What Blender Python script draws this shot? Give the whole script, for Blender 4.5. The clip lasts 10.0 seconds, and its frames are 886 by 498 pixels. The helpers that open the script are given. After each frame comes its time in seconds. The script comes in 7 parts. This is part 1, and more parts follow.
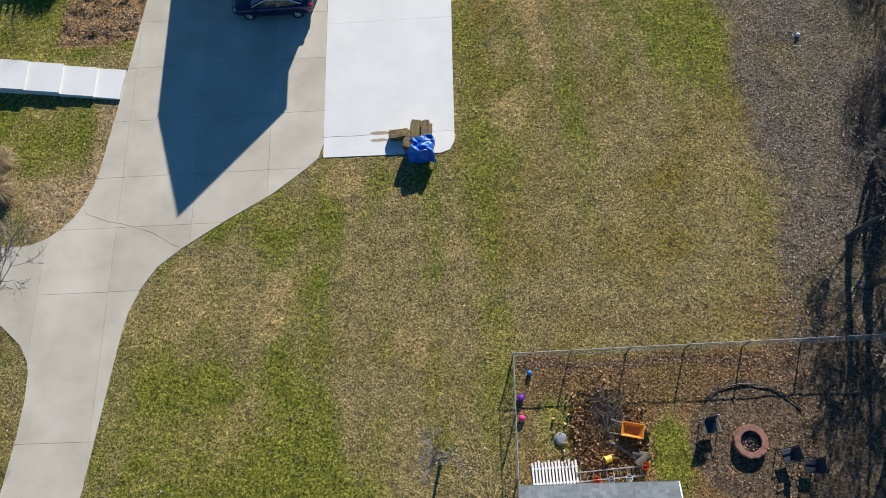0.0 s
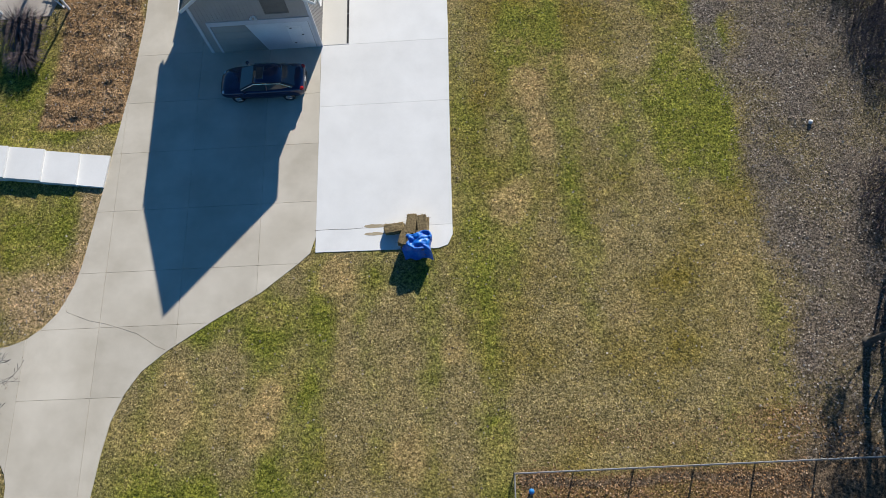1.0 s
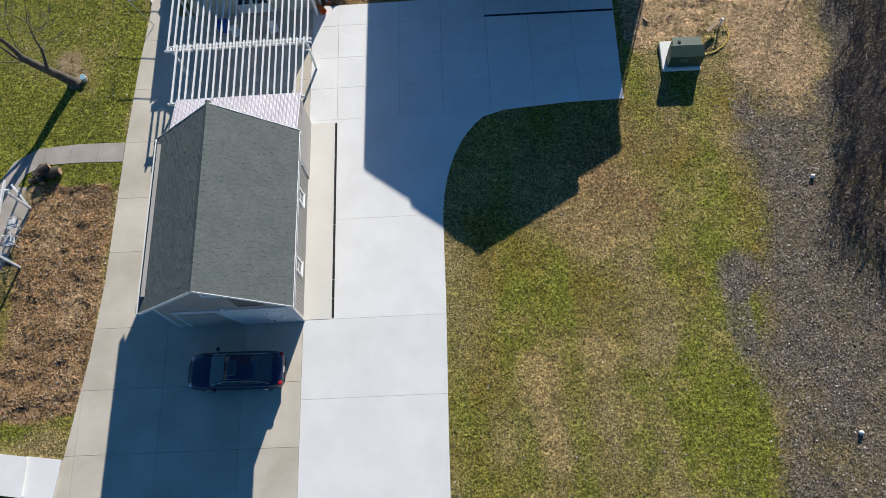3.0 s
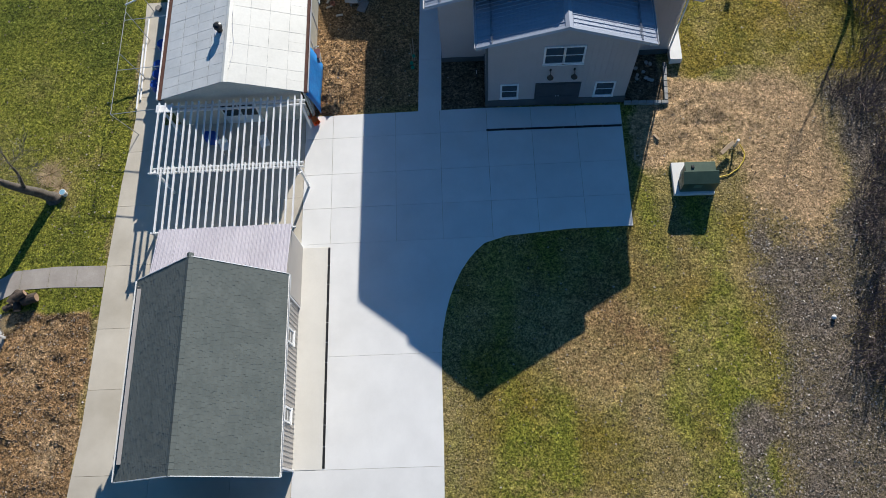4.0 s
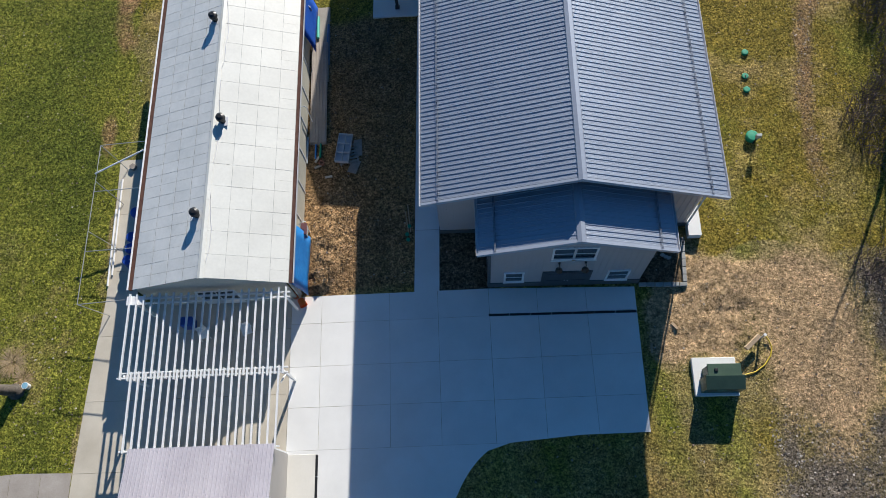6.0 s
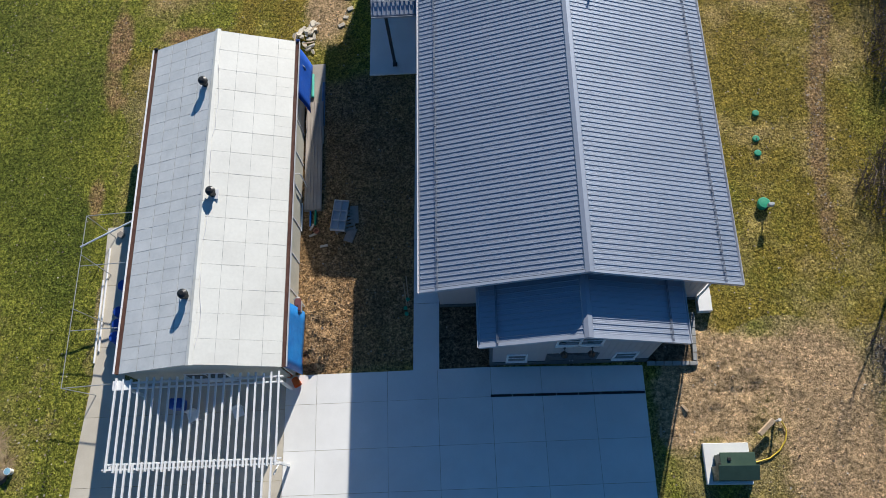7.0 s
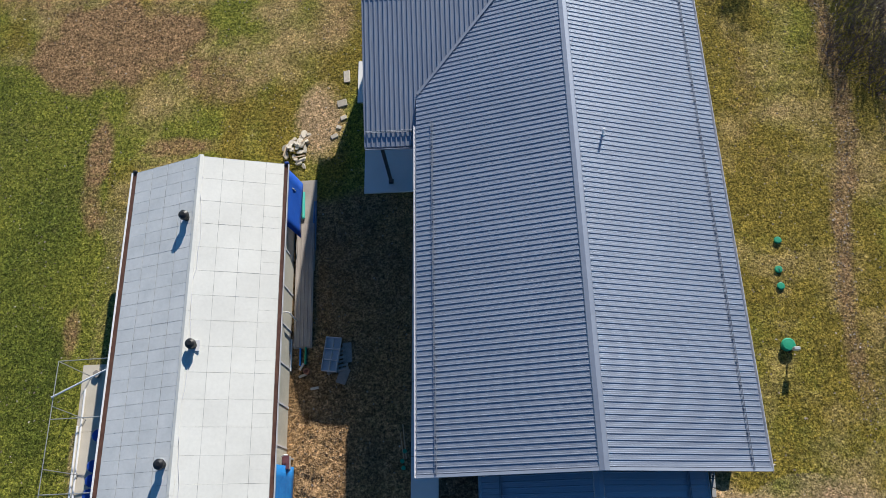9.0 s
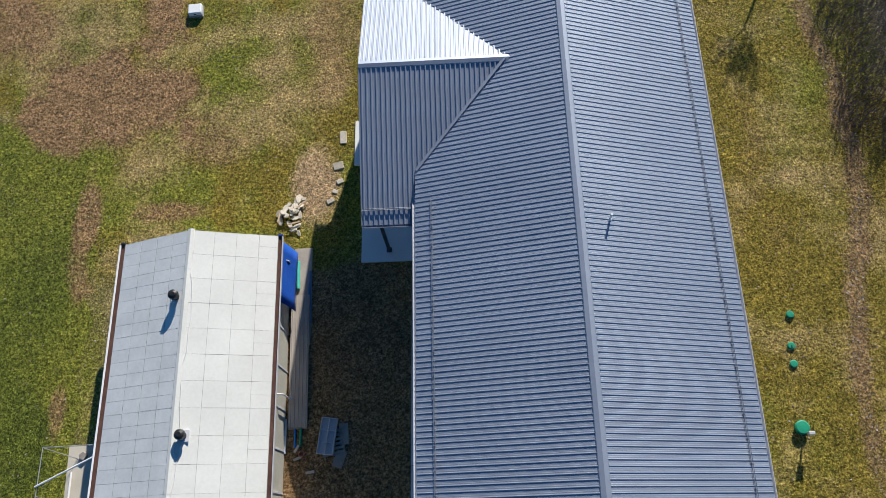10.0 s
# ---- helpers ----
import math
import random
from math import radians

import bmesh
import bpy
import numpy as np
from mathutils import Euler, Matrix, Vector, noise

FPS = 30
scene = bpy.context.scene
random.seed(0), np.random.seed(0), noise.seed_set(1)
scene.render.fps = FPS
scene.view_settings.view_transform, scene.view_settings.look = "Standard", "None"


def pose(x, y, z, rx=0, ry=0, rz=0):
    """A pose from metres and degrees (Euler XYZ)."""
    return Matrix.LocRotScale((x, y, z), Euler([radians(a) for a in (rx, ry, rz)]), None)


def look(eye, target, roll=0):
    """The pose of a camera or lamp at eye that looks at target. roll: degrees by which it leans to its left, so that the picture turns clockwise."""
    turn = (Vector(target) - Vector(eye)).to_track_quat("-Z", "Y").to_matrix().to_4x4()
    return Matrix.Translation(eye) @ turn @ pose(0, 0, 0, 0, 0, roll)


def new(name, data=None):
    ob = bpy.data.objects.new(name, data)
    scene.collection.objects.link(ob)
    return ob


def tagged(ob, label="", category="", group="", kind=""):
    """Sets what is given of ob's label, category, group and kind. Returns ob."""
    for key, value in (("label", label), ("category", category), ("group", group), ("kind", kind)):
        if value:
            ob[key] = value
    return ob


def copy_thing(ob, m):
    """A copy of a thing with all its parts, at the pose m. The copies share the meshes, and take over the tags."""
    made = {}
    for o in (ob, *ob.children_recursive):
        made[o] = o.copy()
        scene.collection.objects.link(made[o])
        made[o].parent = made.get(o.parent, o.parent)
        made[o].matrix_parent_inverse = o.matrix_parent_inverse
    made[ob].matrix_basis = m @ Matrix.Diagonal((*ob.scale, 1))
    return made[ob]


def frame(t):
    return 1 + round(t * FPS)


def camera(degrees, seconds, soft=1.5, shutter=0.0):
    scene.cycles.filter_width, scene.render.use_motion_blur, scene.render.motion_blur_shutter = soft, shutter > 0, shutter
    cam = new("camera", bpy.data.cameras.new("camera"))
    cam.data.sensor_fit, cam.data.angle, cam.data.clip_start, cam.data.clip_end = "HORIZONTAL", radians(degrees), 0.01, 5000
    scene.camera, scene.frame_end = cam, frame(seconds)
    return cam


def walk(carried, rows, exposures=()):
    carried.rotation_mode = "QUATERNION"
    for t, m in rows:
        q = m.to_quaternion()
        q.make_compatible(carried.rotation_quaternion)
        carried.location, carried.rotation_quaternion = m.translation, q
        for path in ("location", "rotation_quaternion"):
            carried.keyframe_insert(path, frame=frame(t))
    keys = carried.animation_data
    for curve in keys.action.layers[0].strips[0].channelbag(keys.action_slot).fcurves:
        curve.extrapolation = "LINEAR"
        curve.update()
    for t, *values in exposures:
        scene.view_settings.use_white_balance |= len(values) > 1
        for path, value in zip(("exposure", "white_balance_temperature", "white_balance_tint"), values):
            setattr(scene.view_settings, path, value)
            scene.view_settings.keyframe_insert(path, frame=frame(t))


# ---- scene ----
cam = camera(62.0, 10.0, 0.85)

PATH = [
    (0, (-0.048, -0.084, 35.018), (-0.143, 0.582, 33.134), -10.3),
    (0.5, (0.066, 2.264, 35.069), (-0.029, 2.929, 33.185), -10.3),
    (1, (0.211, 5.182, 35.073), (0.117, 5.85, 33.19), -10.3),
    (1.5, (0.322, 8.722, 35.036), (0.228, 9.393, 33.154), -10.3),
    (2, (0.437, 12.634, 35.081), (0.345, 13.311, 33.201), -10.2),
    (2.5, (0.533, 16.618, 35.217), (0.446, 17.303, 33.34), -9.8),
    (3.8, (0.899, 26.318, 35.666), (0.816, 27.015, 33.793), -9.2),
    (4, (0.944, 27.673, 35.705), (0.861, 28.368, 33.832), -9.0),
    (4.5, (1.055, 30.658, 35.81), (0.973, 31.356, 33.938), -9.0),
    (5, (1.113, 33.299, 35.881), (1.033, 33.998, 34.009), -8.8),
    (5.5, (1.184, 35.649, 35.902), (1.105, 36.353, 34.032), -8.7),
    (6.8, (1.373, 41.041, 35.75), (1.295, 41.751, 33.882), -8.8),
    (7, (1.407, 41.813, 35.752), (1.328, 42.523, 33.884), -8.9),
    (7.5, (1.495, 43.641, 35.758), (1.415, 44.353, 33.891), -9.0),
    (8, (1.569, 45.485, 35.721), (1.49, 46.197, 33.854), -9.0),
    (8.5, (1.661, 47.276, 35.663), (1.581, 47.991, 33.796), -9.1),
    (9, (1.725, 49.128, 35.631), (1.644, 49.845, 33.766), -9.1),
    (9.5, (1.724, 51.015, 35.65), (1.647, 51.734, 33.785), -8.9),
    (10, (1.757, 52.923, 35.641), (1.682, 53.646, 33.778), -8.7),
]
walk(cam, [(t, look(eye, target, roll)) for t, eye, target, roll in PATH])
from mathutils.geometry import tessellate_polygon

# ---- light ----
SUN = Vector((0.65, 2.05, 1.0)).normalized()
sun = new("sun", bpy.data.lights.new("sun", "SUN"))
sun.data.energy, sun.data.angle, sun.data.color = 5.0, radians(0.55), (1.0, 0.95, 0.87)
sun.matrix_world = look(SUN * 120, (0, 0, 0))
world = bpy.data.worlds.new("sky")
scene.world = world
world.use_nodes = True
wn = world.node_tree
sky = wn.nodes.new("ShaderNodeTexSky")
sky.sky_type, sky.sun_disc = "NISHITA", False
sky.ozone_density, sky.dust_density = 6.0, 0.2
sky.sun_elevation, sky.sun_rotation = radians(24.7), radians(17.4)
wn.nodes["Background"].inputs["Strength"].default_value = 0.053
tint = wn.nodes.new("ShaderNodeVectorMath")
tint.operation = "MULTIPLY"
tint.inputs[1].default_value = (0.54, 1.05, 1.26)
wn.links.new(sky.outputs["Color"], tint.inputs[0])
wn.links.new(tint.outputs[0], wn.nodes["Background"].inputs["Color"])
scene.view_settings.exposure = 0.51


# ---- materials ----
def tree_of(name):
    m = bpy.data.materials.new(name)
    m.use_nodes = True
    return m, m.node_tree, m.node_tree.nodes["Principled BSDF"]


def noise_node(nt, scale, detail=4, rough=0.6, vector=None):
    n = nt.nodes.new("ShaderNodeTexNoise")
    n.inputs["Scale"].default_value, n.inputs["Detail"].default_value, n.inputs["Roughness"].default_value = scale, detail, rough
    if vector:
        nt.links.new(vector, n.inputs["Vector"])
    return n.outputs["Fac"]


def ramp(nt, fac, a, b, c0=0.0, c1=1.0):
    r = nt.nodes.new("ShaderNodeMapRange")
    r.clamp = True
    for key, v in (("From Min", a), ("From Max", b), ("To Min", c0), ("To Max", c1)):
        r.inputs[key].default_value = v
    nt.links.new(fac, r.inputs["Value"])
    return r.outputs["Result"]


def mix(nt, fac, a, b, blend="MIX"):
    n = nt.nodes.new("ShaderNodeMix")
    n.data_type, n.blend_type = "RGBA", blend
    for value, socket in ((fac, n.inputs["Factor"]), (a, n.inputs["A"]), (b, n.inputs["B"])):
        sockets = [s for s in n.inputs if s.name == socket.name and (s.type == "RGBA" or s.name == "Factor" and s.type == "VALUE")]
        target = sockets[0]
        if isinstance(value, (int, float)):
            target.default_value = value
        elif isinstance(value, (tuple, list)):
            target.default_value = (*value[:3], 1)
        else:
            nt.links.new(value, target)
    return [o for o in n.outputs if o.type == "RGBA"][0]


def calc(nt, op, a, b):
    n = nt.nodes.new("ShaderNodeMath")
    n.operation = op
    for i, v in enumerate((a, b)):
        if isinstance(v, (int, float)):
            n.inputs[i].default_value = v
        else:
            nt.links.new(v, n.inputs[i])
    return n.outputs[0]


def surf(name, c1, c2, scale=1.0, fine=25.0, rough=0.6, metal=0.0, bump=0.0, bump_scale=None, vary=0.0, island=0.0, grime=0.15, spec=0.5, stretch=None):
    """A worn surface: two colours over a broad noise, a fine grain, a shade of its own for each piece, a fine relief."""
    m, nt, b = tree_of(name)
    geo = nt.nodes.new("ShaderNodeNewGeometry")
    vec = geo.outputs["Position"]
    if stretch:
        mp = nt.nodes.new("ShaderNodeMapping")
        mp.inputs["Scale"].default_value = stretch
        nt.links.new(vec, mp.inputs["Vector"])
        vec = mp.outputs["Vector"]
    col = mix(nt, ramp(nt, noise_node(nt, scale, 5, 0.6, vec), 0.32, 0.68), c1, c2)
    grain = noise_node(nt, fine, 3, 0.7, vec)
    col = mix(nt, grime, col, mix(nt, ramp(nt, grain, 0.3, 0.7), (0.25, 0.24, 0.22), (1.0, 1.0, 1.0)), "MULTIPLY")
    if vary:
        info = nt.nodes.new("ShaderNodeObjectInfo")
        v = ramp(nt, info.outputs["Random"], 0, 1, 1 - vary, 1 + vary)
        comb = nt.nodes.new("ShaderNodeCombineColor")
        for i in range(3):
            nt.links.new(v, comb.inputs[i])
        col = mix(nt, 1.0, col, comb.outputs[0], "MULTIPLY")
    if island:
        v = ramp(nt, geo.outputs["Random Per Island"], 0, 1, 1 - island, 1 + island)
        comb = nt.nodes.new("ShaderNodeCombineColor")
        for i in range(3):
            nt.links.new(v, comb.inputs[i])
        col = mix(nt, 1.0, col, comb.outputs[0], "MULTIPLY")
    nt.links.new(col, b.inputs["Base Color"])
    b.inputs["Metallic"].default_value, b.inputs["Specular IOR Level"].default_value = metal, spec
    nt.links.new(ramp(nt, grain, 0.2, 0.8, max(0.03, rough - 0.08), min(1, rough + 0.08)), b.inputs["Roughness"])
    if bump:
        bn = nt.nodes.new("ShaderNodeBump")
        bn.inputs["Strength"].default_value, bn.inputs["Distance"].default_value = 1.0, bump
        nt.links.new(noise_node(nt, bump_scale or fine, 4, 0.65, vec), bn.inputs["Height"])
        nt.links.new(bn.outputs["Normal"], b.inputs["Normal"])
    return m


def ground_material(name, blades=False):
    """Turf, straw, soil and leaf litter, mixed by what grows where, and shade laid in as dark."""
    m, nt, b = tree_of(name)
    geo = nt.nodes.new("ShaderNodeNewGeometry")
    pos = geo.outputs["Position"]

    def mask(key):
        a = nt.nodes.new("ShaderNodeAttribute")
        a.attribute_name = key
        return a.outputs["Fac"]

    mid, fine = noise_node(nt, 2.2, 5, 0.75, pos), noise_node(nt, 15.0, 3, 0.8, pos)
    speck = noise_node(nt, 9.0, 4, 0.85, pos)
    crisp = noise_node(nt, 5.0, 5, 0.8, pos)
    turf = mix(nt, ramp(nt, mid, 0.35, 0.65), (0.132, 0.114, 0.036), (0.275, 0.212, 0.088))
    turf = mix(nt, ramp(nt, fine, 0.44, 0.64), turf, (0.45, 0.355, 0.190))
    lush = mix(nt, ramp(nt, crisp, 0.35, 0.65), (0.098, 0.125, 0.016), (0.265, 0.258, 0.043))
    deep = mix(nt, ramp(nt, crisp, 0.35, 0.65), (0.048, 0.072, 0.010), (0.135, 0.160, 0.026))
    moss = mix(nt, ramp(nt, crisp, 0.33, 0.67), (0.124, 0.112, 0.016), (0.295, 0.220, 0.045))
    straw = mix(nt, ramp(nt, crisp, 0.3, 0.7), (0.29, 0.205, 0.080), (0.49, 0.365, 0.170))
    soil = mix(nt, ramp(nt, crisp, 0.3, 0.7), (0.32, 0.21, 0.115), (0.54, 0.385, 0.235))
    brown = mix(nt, ramp(nt, crisp, 0.3, 0.7), (0.165, 0.095, 0.046), (0.375, 0.240, 0.128))
    litter = mix(nt, ramp(nt, fine, 0.35, 0.65), (0.060, 0.050, 0.043), (0.245, 0.205, 0.172))
    russet = mix(nt, ramp(nt, fine, 0.35, 0.65), (0.10, 0.056, 0.026), (0.32, 0.195, 0.095))
    dark = mix(nt, ramp(nt, crisp, 0.3, 0.7), (0.072, 0.052, 0.036), (0.21, 0.155, 0.108))

    def step(key, grain, soft=0.30):
        e = calc(nt, "ADD", mask(key), calc(nt, "MULTIPLY", calc(nt, "SUBTRACT", grain, 0.5), 1.1))
        return ramp(nt, e, 0.5 - soft, 0.5 + soft)
    col = mix(nt, step("moss", mid), turf, moss)
    col = mix(nt, step("lush", mid, 0.30), col, lush)
    col = mix(nt, step("deep", mid, 0.38), col, deep)
    col = mix(nt, step("straw", mid, 0.34), col, straw)
    col = mix(nt, step("litter", fine), col, litter)
    col = mix(nt, step("russet", fine), col, russet)
    col = mix(nt, step("brown", mid, 0.34), col, brown)
    col = mix(nt, step("soil", crisp, 0.3), col, soil)
    # dark soil and gravel, plus painted shade by the fence and the yard's trees
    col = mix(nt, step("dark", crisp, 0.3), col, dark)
    if blades:
        v = ramp(nt, geo.outputs["Random Per Island"], 0, 1, 0.55, 1.75)
        comb = nt.nodes.new("ShaderNodeCombineColor")
        for i in range(3):
            nt.links.new(v, comb.inputs[i])
        col = mix(nt, 1.0, col, comb.outputs[0], "MULTIPLY")
    else:
        bare = step("soil", crisp, 0.3)
        col = mix(nt, ramp(nt, bare, 0, 1, 0.85, 0.35), col, mix(nt, ramp(nt, speck, 0.40, 0.60), (0.30, 0.30, 0.29), (1.70, 1.68, 1.62)), "MULTIPLY")
        col = mix(nt, 0.7, col, mix(nt, ramp(nt, crisp, 0.40, 0.60), (0.45, 0.46, 0.43), (1.50, 1.47, 1.42)), "MULTIPLY")
        col = mix(nt, 0.6, col, mix(nt, ramp(nt, noise_node(nt, 1.3, 4, 0.75, pos), 0.38, 0.62), (0.58, 0.60, 0.56), (1.42, 1.38, 1.33)), "MULTIPLY")
    nt.links.new(col, b.inputs["Base Color"])
    b.inputs["Roughness"].default_value, b.inputs["Specular IOR Level"].default_value = 0.9, 0.15
    if not blades:
        bn = nt.nodes.new("ShaderNodeBump")
        bn.inputs["Strength"].default_value, bn.inputs["Distance"].default_value = 1.0, 0.13
        nt.links.new(noise_node(nt, 6.5, 5, 0.8, pos), bn.inputs["Height"])
        nt.links.new(bn.outputs["Normal"], b.inputs["Normal"])
    return m


def glass(name, tint=(0.03, 0.04, 0.05), rough=0.04):
    m, nt, b = tree_of(name)
    b.inputs["Base Color"].default_value = (*tint, 1)
    b.inputs["Roughness"].default_value, b.inputs["Specular IOR Level"].default_value = rough, 0.9
    return m


def leaf_material(name, stops, rough=0.85):
    m, nt, b = tree_of(name)
    geo = nt.nodes.new("ShaderNodeNewGeometry")
    cr = nt.nodes.new("ShaderNodeValToRGB")
    el = cr.color_ramp.elements
    while len(el) < len(stops):
        el.new(0.5)
    for i, c in enumerate(stops):
        el[i].position, el[i].color = i / (len(stops) - 1), (*c, 1)
    nt.links.new(geo.outputs["Random Per Island"], cr.inputs["Fac"])
    nt.links.new(cr.outputs["Color"], b.inputs["Base Color"])
    b.inputs["Roughness"].default_value, b.inputs["Specular IOR Level"].default_value = rough, 0.25
    return m


GROUND = ground_material("ground")
BLADES = ground_material("turf_blades", True)
WHITE_CONCRETE = surf("white_concrete", (0.70, 0.695, 0.675), (0.78, 0.775, 0.755), 0.5, 30, 0.75, bump=0.002, vary=0.03, grime=0.10)
TAN_CONCRETE = surf("tan_concrete", (0.48, 0.43, 0.345), (0.625, 0.57, 0.475), 0.4, 22, 0.8, bump=0.003, vary=0.05, grime=0.16)
OLD_CONCRETE = surf("old_concrete", (0.33, 0.29, 0.25), (0.45, 0.405, 0.36), 0.8, 20, 0.85, bump=0.004, vary=0.05, grime=0.25)
JOINT = surf("joint_soil", (0.16, 0.145, 0.125), (0.22, 0.20, 0.17), 2, 30, 0.95)
STEEL_BLUE = surf("blue_grey_steel", (0.295, 0.33, 0.40), (0.325, 0.36, 0.43), 0.35, 6, 0.56, metal=0.5, vary=0.03, grime=0.06)
SIDING = surf("greige_siding", (0.415, 0.375, 0.37), (0.46, 0.42, 0.41), 0.6, 12, 0.5, grime=0.08)
PLINTH = surf("charcoal_plinth", (0.07, 0.075, 0.08), (0.10, 0.105, 0.11), 1.0, 18, 0.6)
WHITE = surf("white_paint", (0.78, 0.78, 0.77), (0.84, 0.84, 0.83), 1.5, 20, 0.45, grime=0.10)
RAKE = surf("steel_trim", (0.40, 0.44, 0.51), (0.46, 0.50, 0.57), 1.0, 15, 0.4, metal=0.2, grime=0.08)
TRIM = surf("pale_trim", (0.60, 0.60, 0.62), (0.66, 0.66, 0.68), 1.0, 15, 0.4, grime=0.08)
BLACK = surf("black_plastic", (0.012, 0.012, 0.013), (0.025, 0.025, 0.026), 3, 20, 0.4)
DARK_METAL = surf("dark_metal", (0.03, 0.03, 0.033), (0.06, 0.06, 0.063), 3, 20, 0.4, metal=0.5)
PANE = glass("window_glass")


# ---- mesh building ----
class Mesh:
    def __init__(self):
        self.v, self.f = [], []

    def add(self, verts, faces):
        n = len(self.v)
        self.v += [tuple(p) for p in verts]
        self.f += [tuple(i + n for i in q) for q in faces]
        return self

    def box(self, x0, x1, y0, y1, z0, z1, bevel=0.0):
        if bevel <= 0:
            return self.add([(x, y, z) for z in (z0, z1) for x, y in ((x0, y0), (x1, y0), (x1, y1), (x0, y1))],
                            [(3, 2, 1, 0), (4, 5, 6, 7), (0, 1, 5, 4), (1, 2, 6, 5), (2, 3, 7, 6), (3, 0, 4, 7)])
        k = min(bevel, (x1 - x0) / 2.1, (y1 - y0) / 2.1, (z1 - z0) / 2.1)
        rings = []
        for z, i in ((z0, k), (z0 + k, 0), (z1 - k, 0), (z1, k)):
            a, c = (k, 0) if i == 0 else (k * 1.6, k)
            rings.append([(x0 + a, y0 + c, z), (x1 - a, y0 + c, z), (x1 - c, y0 + a, z), (x1 - c, y1 - a, z),
                          (x1 - a, y1 - c, z), (x0 + a, y1 - c, z), (x0 + c, y1 - a, z), (x0 + c, y0 + a, z)])
        return self.loft(rings)

    def loft(self, rings, caps=True):
        n, k = len(rings[0]), len(rings)
        faces = [(r * n + i, r * n + (i + 1) % n, (r + 1) * n + (i + 1) % n, (r + 1) * n + i) for r in range(k - 1) for i in range(n)]
        if caps:
            faces += [tuple(reversed(range(n))), tuple(range((k - 1) * n, k * n))]
        return self.add([p for r in rings for p in r], faces)

    def tube(self, points, radii, n=8, caps=True):
        pts = [Vector(p) for p in points]
        if not isinstance(radii, (list, tuple)):
            radii = [radii] * len(pts)
        rings = []
        for i, p in enumerate(pts):
            d = (pts[min(i + 1, len(pts) - 1)] - pts[max(i - 1, 0)]).normalized()
            a = d.cross(Vector((0, 0, 1)) if abs(d.z) < 0.9 else Vector((1, 0, 0))).normalized()
            c = d.cross(a)
            rings.append([p + radii[i] * (math.cos(2 * math.pi * j / n) * a + math.sin(2 * math.pi * j / n) * c) for j in range(n)])
        return self.loft(rings, caps)

    def prism(self, poly, z0, z1):
        return self.loft([[(x, y, z0) for x, y in poly], [(x, y, z1) for x, y in poly]])

    def ball(self, c, r, n=12, squash=1.0):
        rings = []
        for i in range(n // 2 + 1):
            a = -math.pi / 2 + math.pi * max(0.02, min(0.98, i / (n // 2)))
            rings.append([(c[0] + r * math.cos(a) * math.cos(2 * math.pi * j / n), c[1] + r * math.cos(a) * math.sin(2 * math.pi * j / n),
                           c[2] + r * squash * math.sin(a)) for j in range(n)])
        return self.loft(rings)

    def data(self, name, material, smooth=False):
        me = bpy.data.meshes.new(name)
        me.from_pydata(self.v, [], self.f)
        if material:
            me.materials.append(material)
        if smooth:
            me.polygons.foreach_set("use_smooth", [True] * len(me.polygons))
        me.update()
        return me


def area(poly):
    return sum(a[0] * b[1] - b[0] * a[1] for a, b in zip(poly, poly[1:] + poly[:1])) / 2


def part(name, mesh, material, parent, label="", smooth=False, m=None):
    ob = new(name, mesh.data(name, material, smooth) if isinstance(mesh, Mesh) else mesh)
    ob.parent = parent
    if m is not None:
        ob.matrix_local = m
    if label:
        tagged(ob, label)
    return ob


def thing(name, label, category, m=None, group="", kind="", mesh=None, material=None, smooth=False):
    ob = new(name, mesh.data(name, material, smooth) if mesh else None)
    if m is not None:
        ob.matrix_world = m
    return tagged(ob, label, category, group, kind)


# ---- the lie of the land ----
MAIN_DRIVE = [(-18.1, 57.6), (-16.4, 57.6), (-16.2, 49.1), (-8.07, 49.1), (-8.07, 30.13), (-8.05, 18.6), (-8.33, 17.72), (-8.9, 17.2), (-10.76, 15.75),
              (-13.1, 14.4), (-15.29, 12.98), (-16.5, 12.0), (-17.21, 10.94), (-17.75, 9.6), (-18.04, 8.06), (-18.47, 4.77), (-18.95, 1.16), (-19.9, -5), (-22.5, -20),
              (-26.5, -20), (-23.6, -3), (-22.8, 1.53), (-22.51, 3.84), (-22.4, 5.4), (-22.45, 6.82), (-22.6, 7.4), (-22.6, 13.85), (-21.85, 14.4), (-21.2, 15.1),
              (-20.82, 15.8), (-20.45, 16.7), (-20.21, 17.76), (-19.63, 21.98), (-19.44, 23.72), (-18.8, 28.69), (-18.5, 32.6), (-18.35, 40.9), (-18.15, 45.56), (-17.85, 49.5)]
SPUR = [(-22.614, 7.4), (-23.12, 8.26), (-24.33, 9.33), (-26, 9.8), (-34, 10.4), (-34, 13.6), (-25.06, 13.45), (-23.54, 13.51), (-22.614, 13.85)]
ARC = [(-0.87 + 3.9 * (1 - math.cos(a)), 35.0 + 6.65 * math.sin(a)) for a in [i * math.pi / 24 for i in range(13)]]
SLAB = [(-8.05, 17.75), (-1.75, 17.68), (-1.28, 17.85), (-1.02, 18.4), (-0.98, 24), (-0.87, 31), (-0.87, 33)] + ARC + [(6, 41.72), (9.2, 41.73), (9.3, 48.87), (1.9, 49.12), (-8.05, 49.13)]
SIDE_WALK = [(-1.78, 49.12), (-0.5, 49.11), (-0.02, 66), (-1.3, 66.1)]
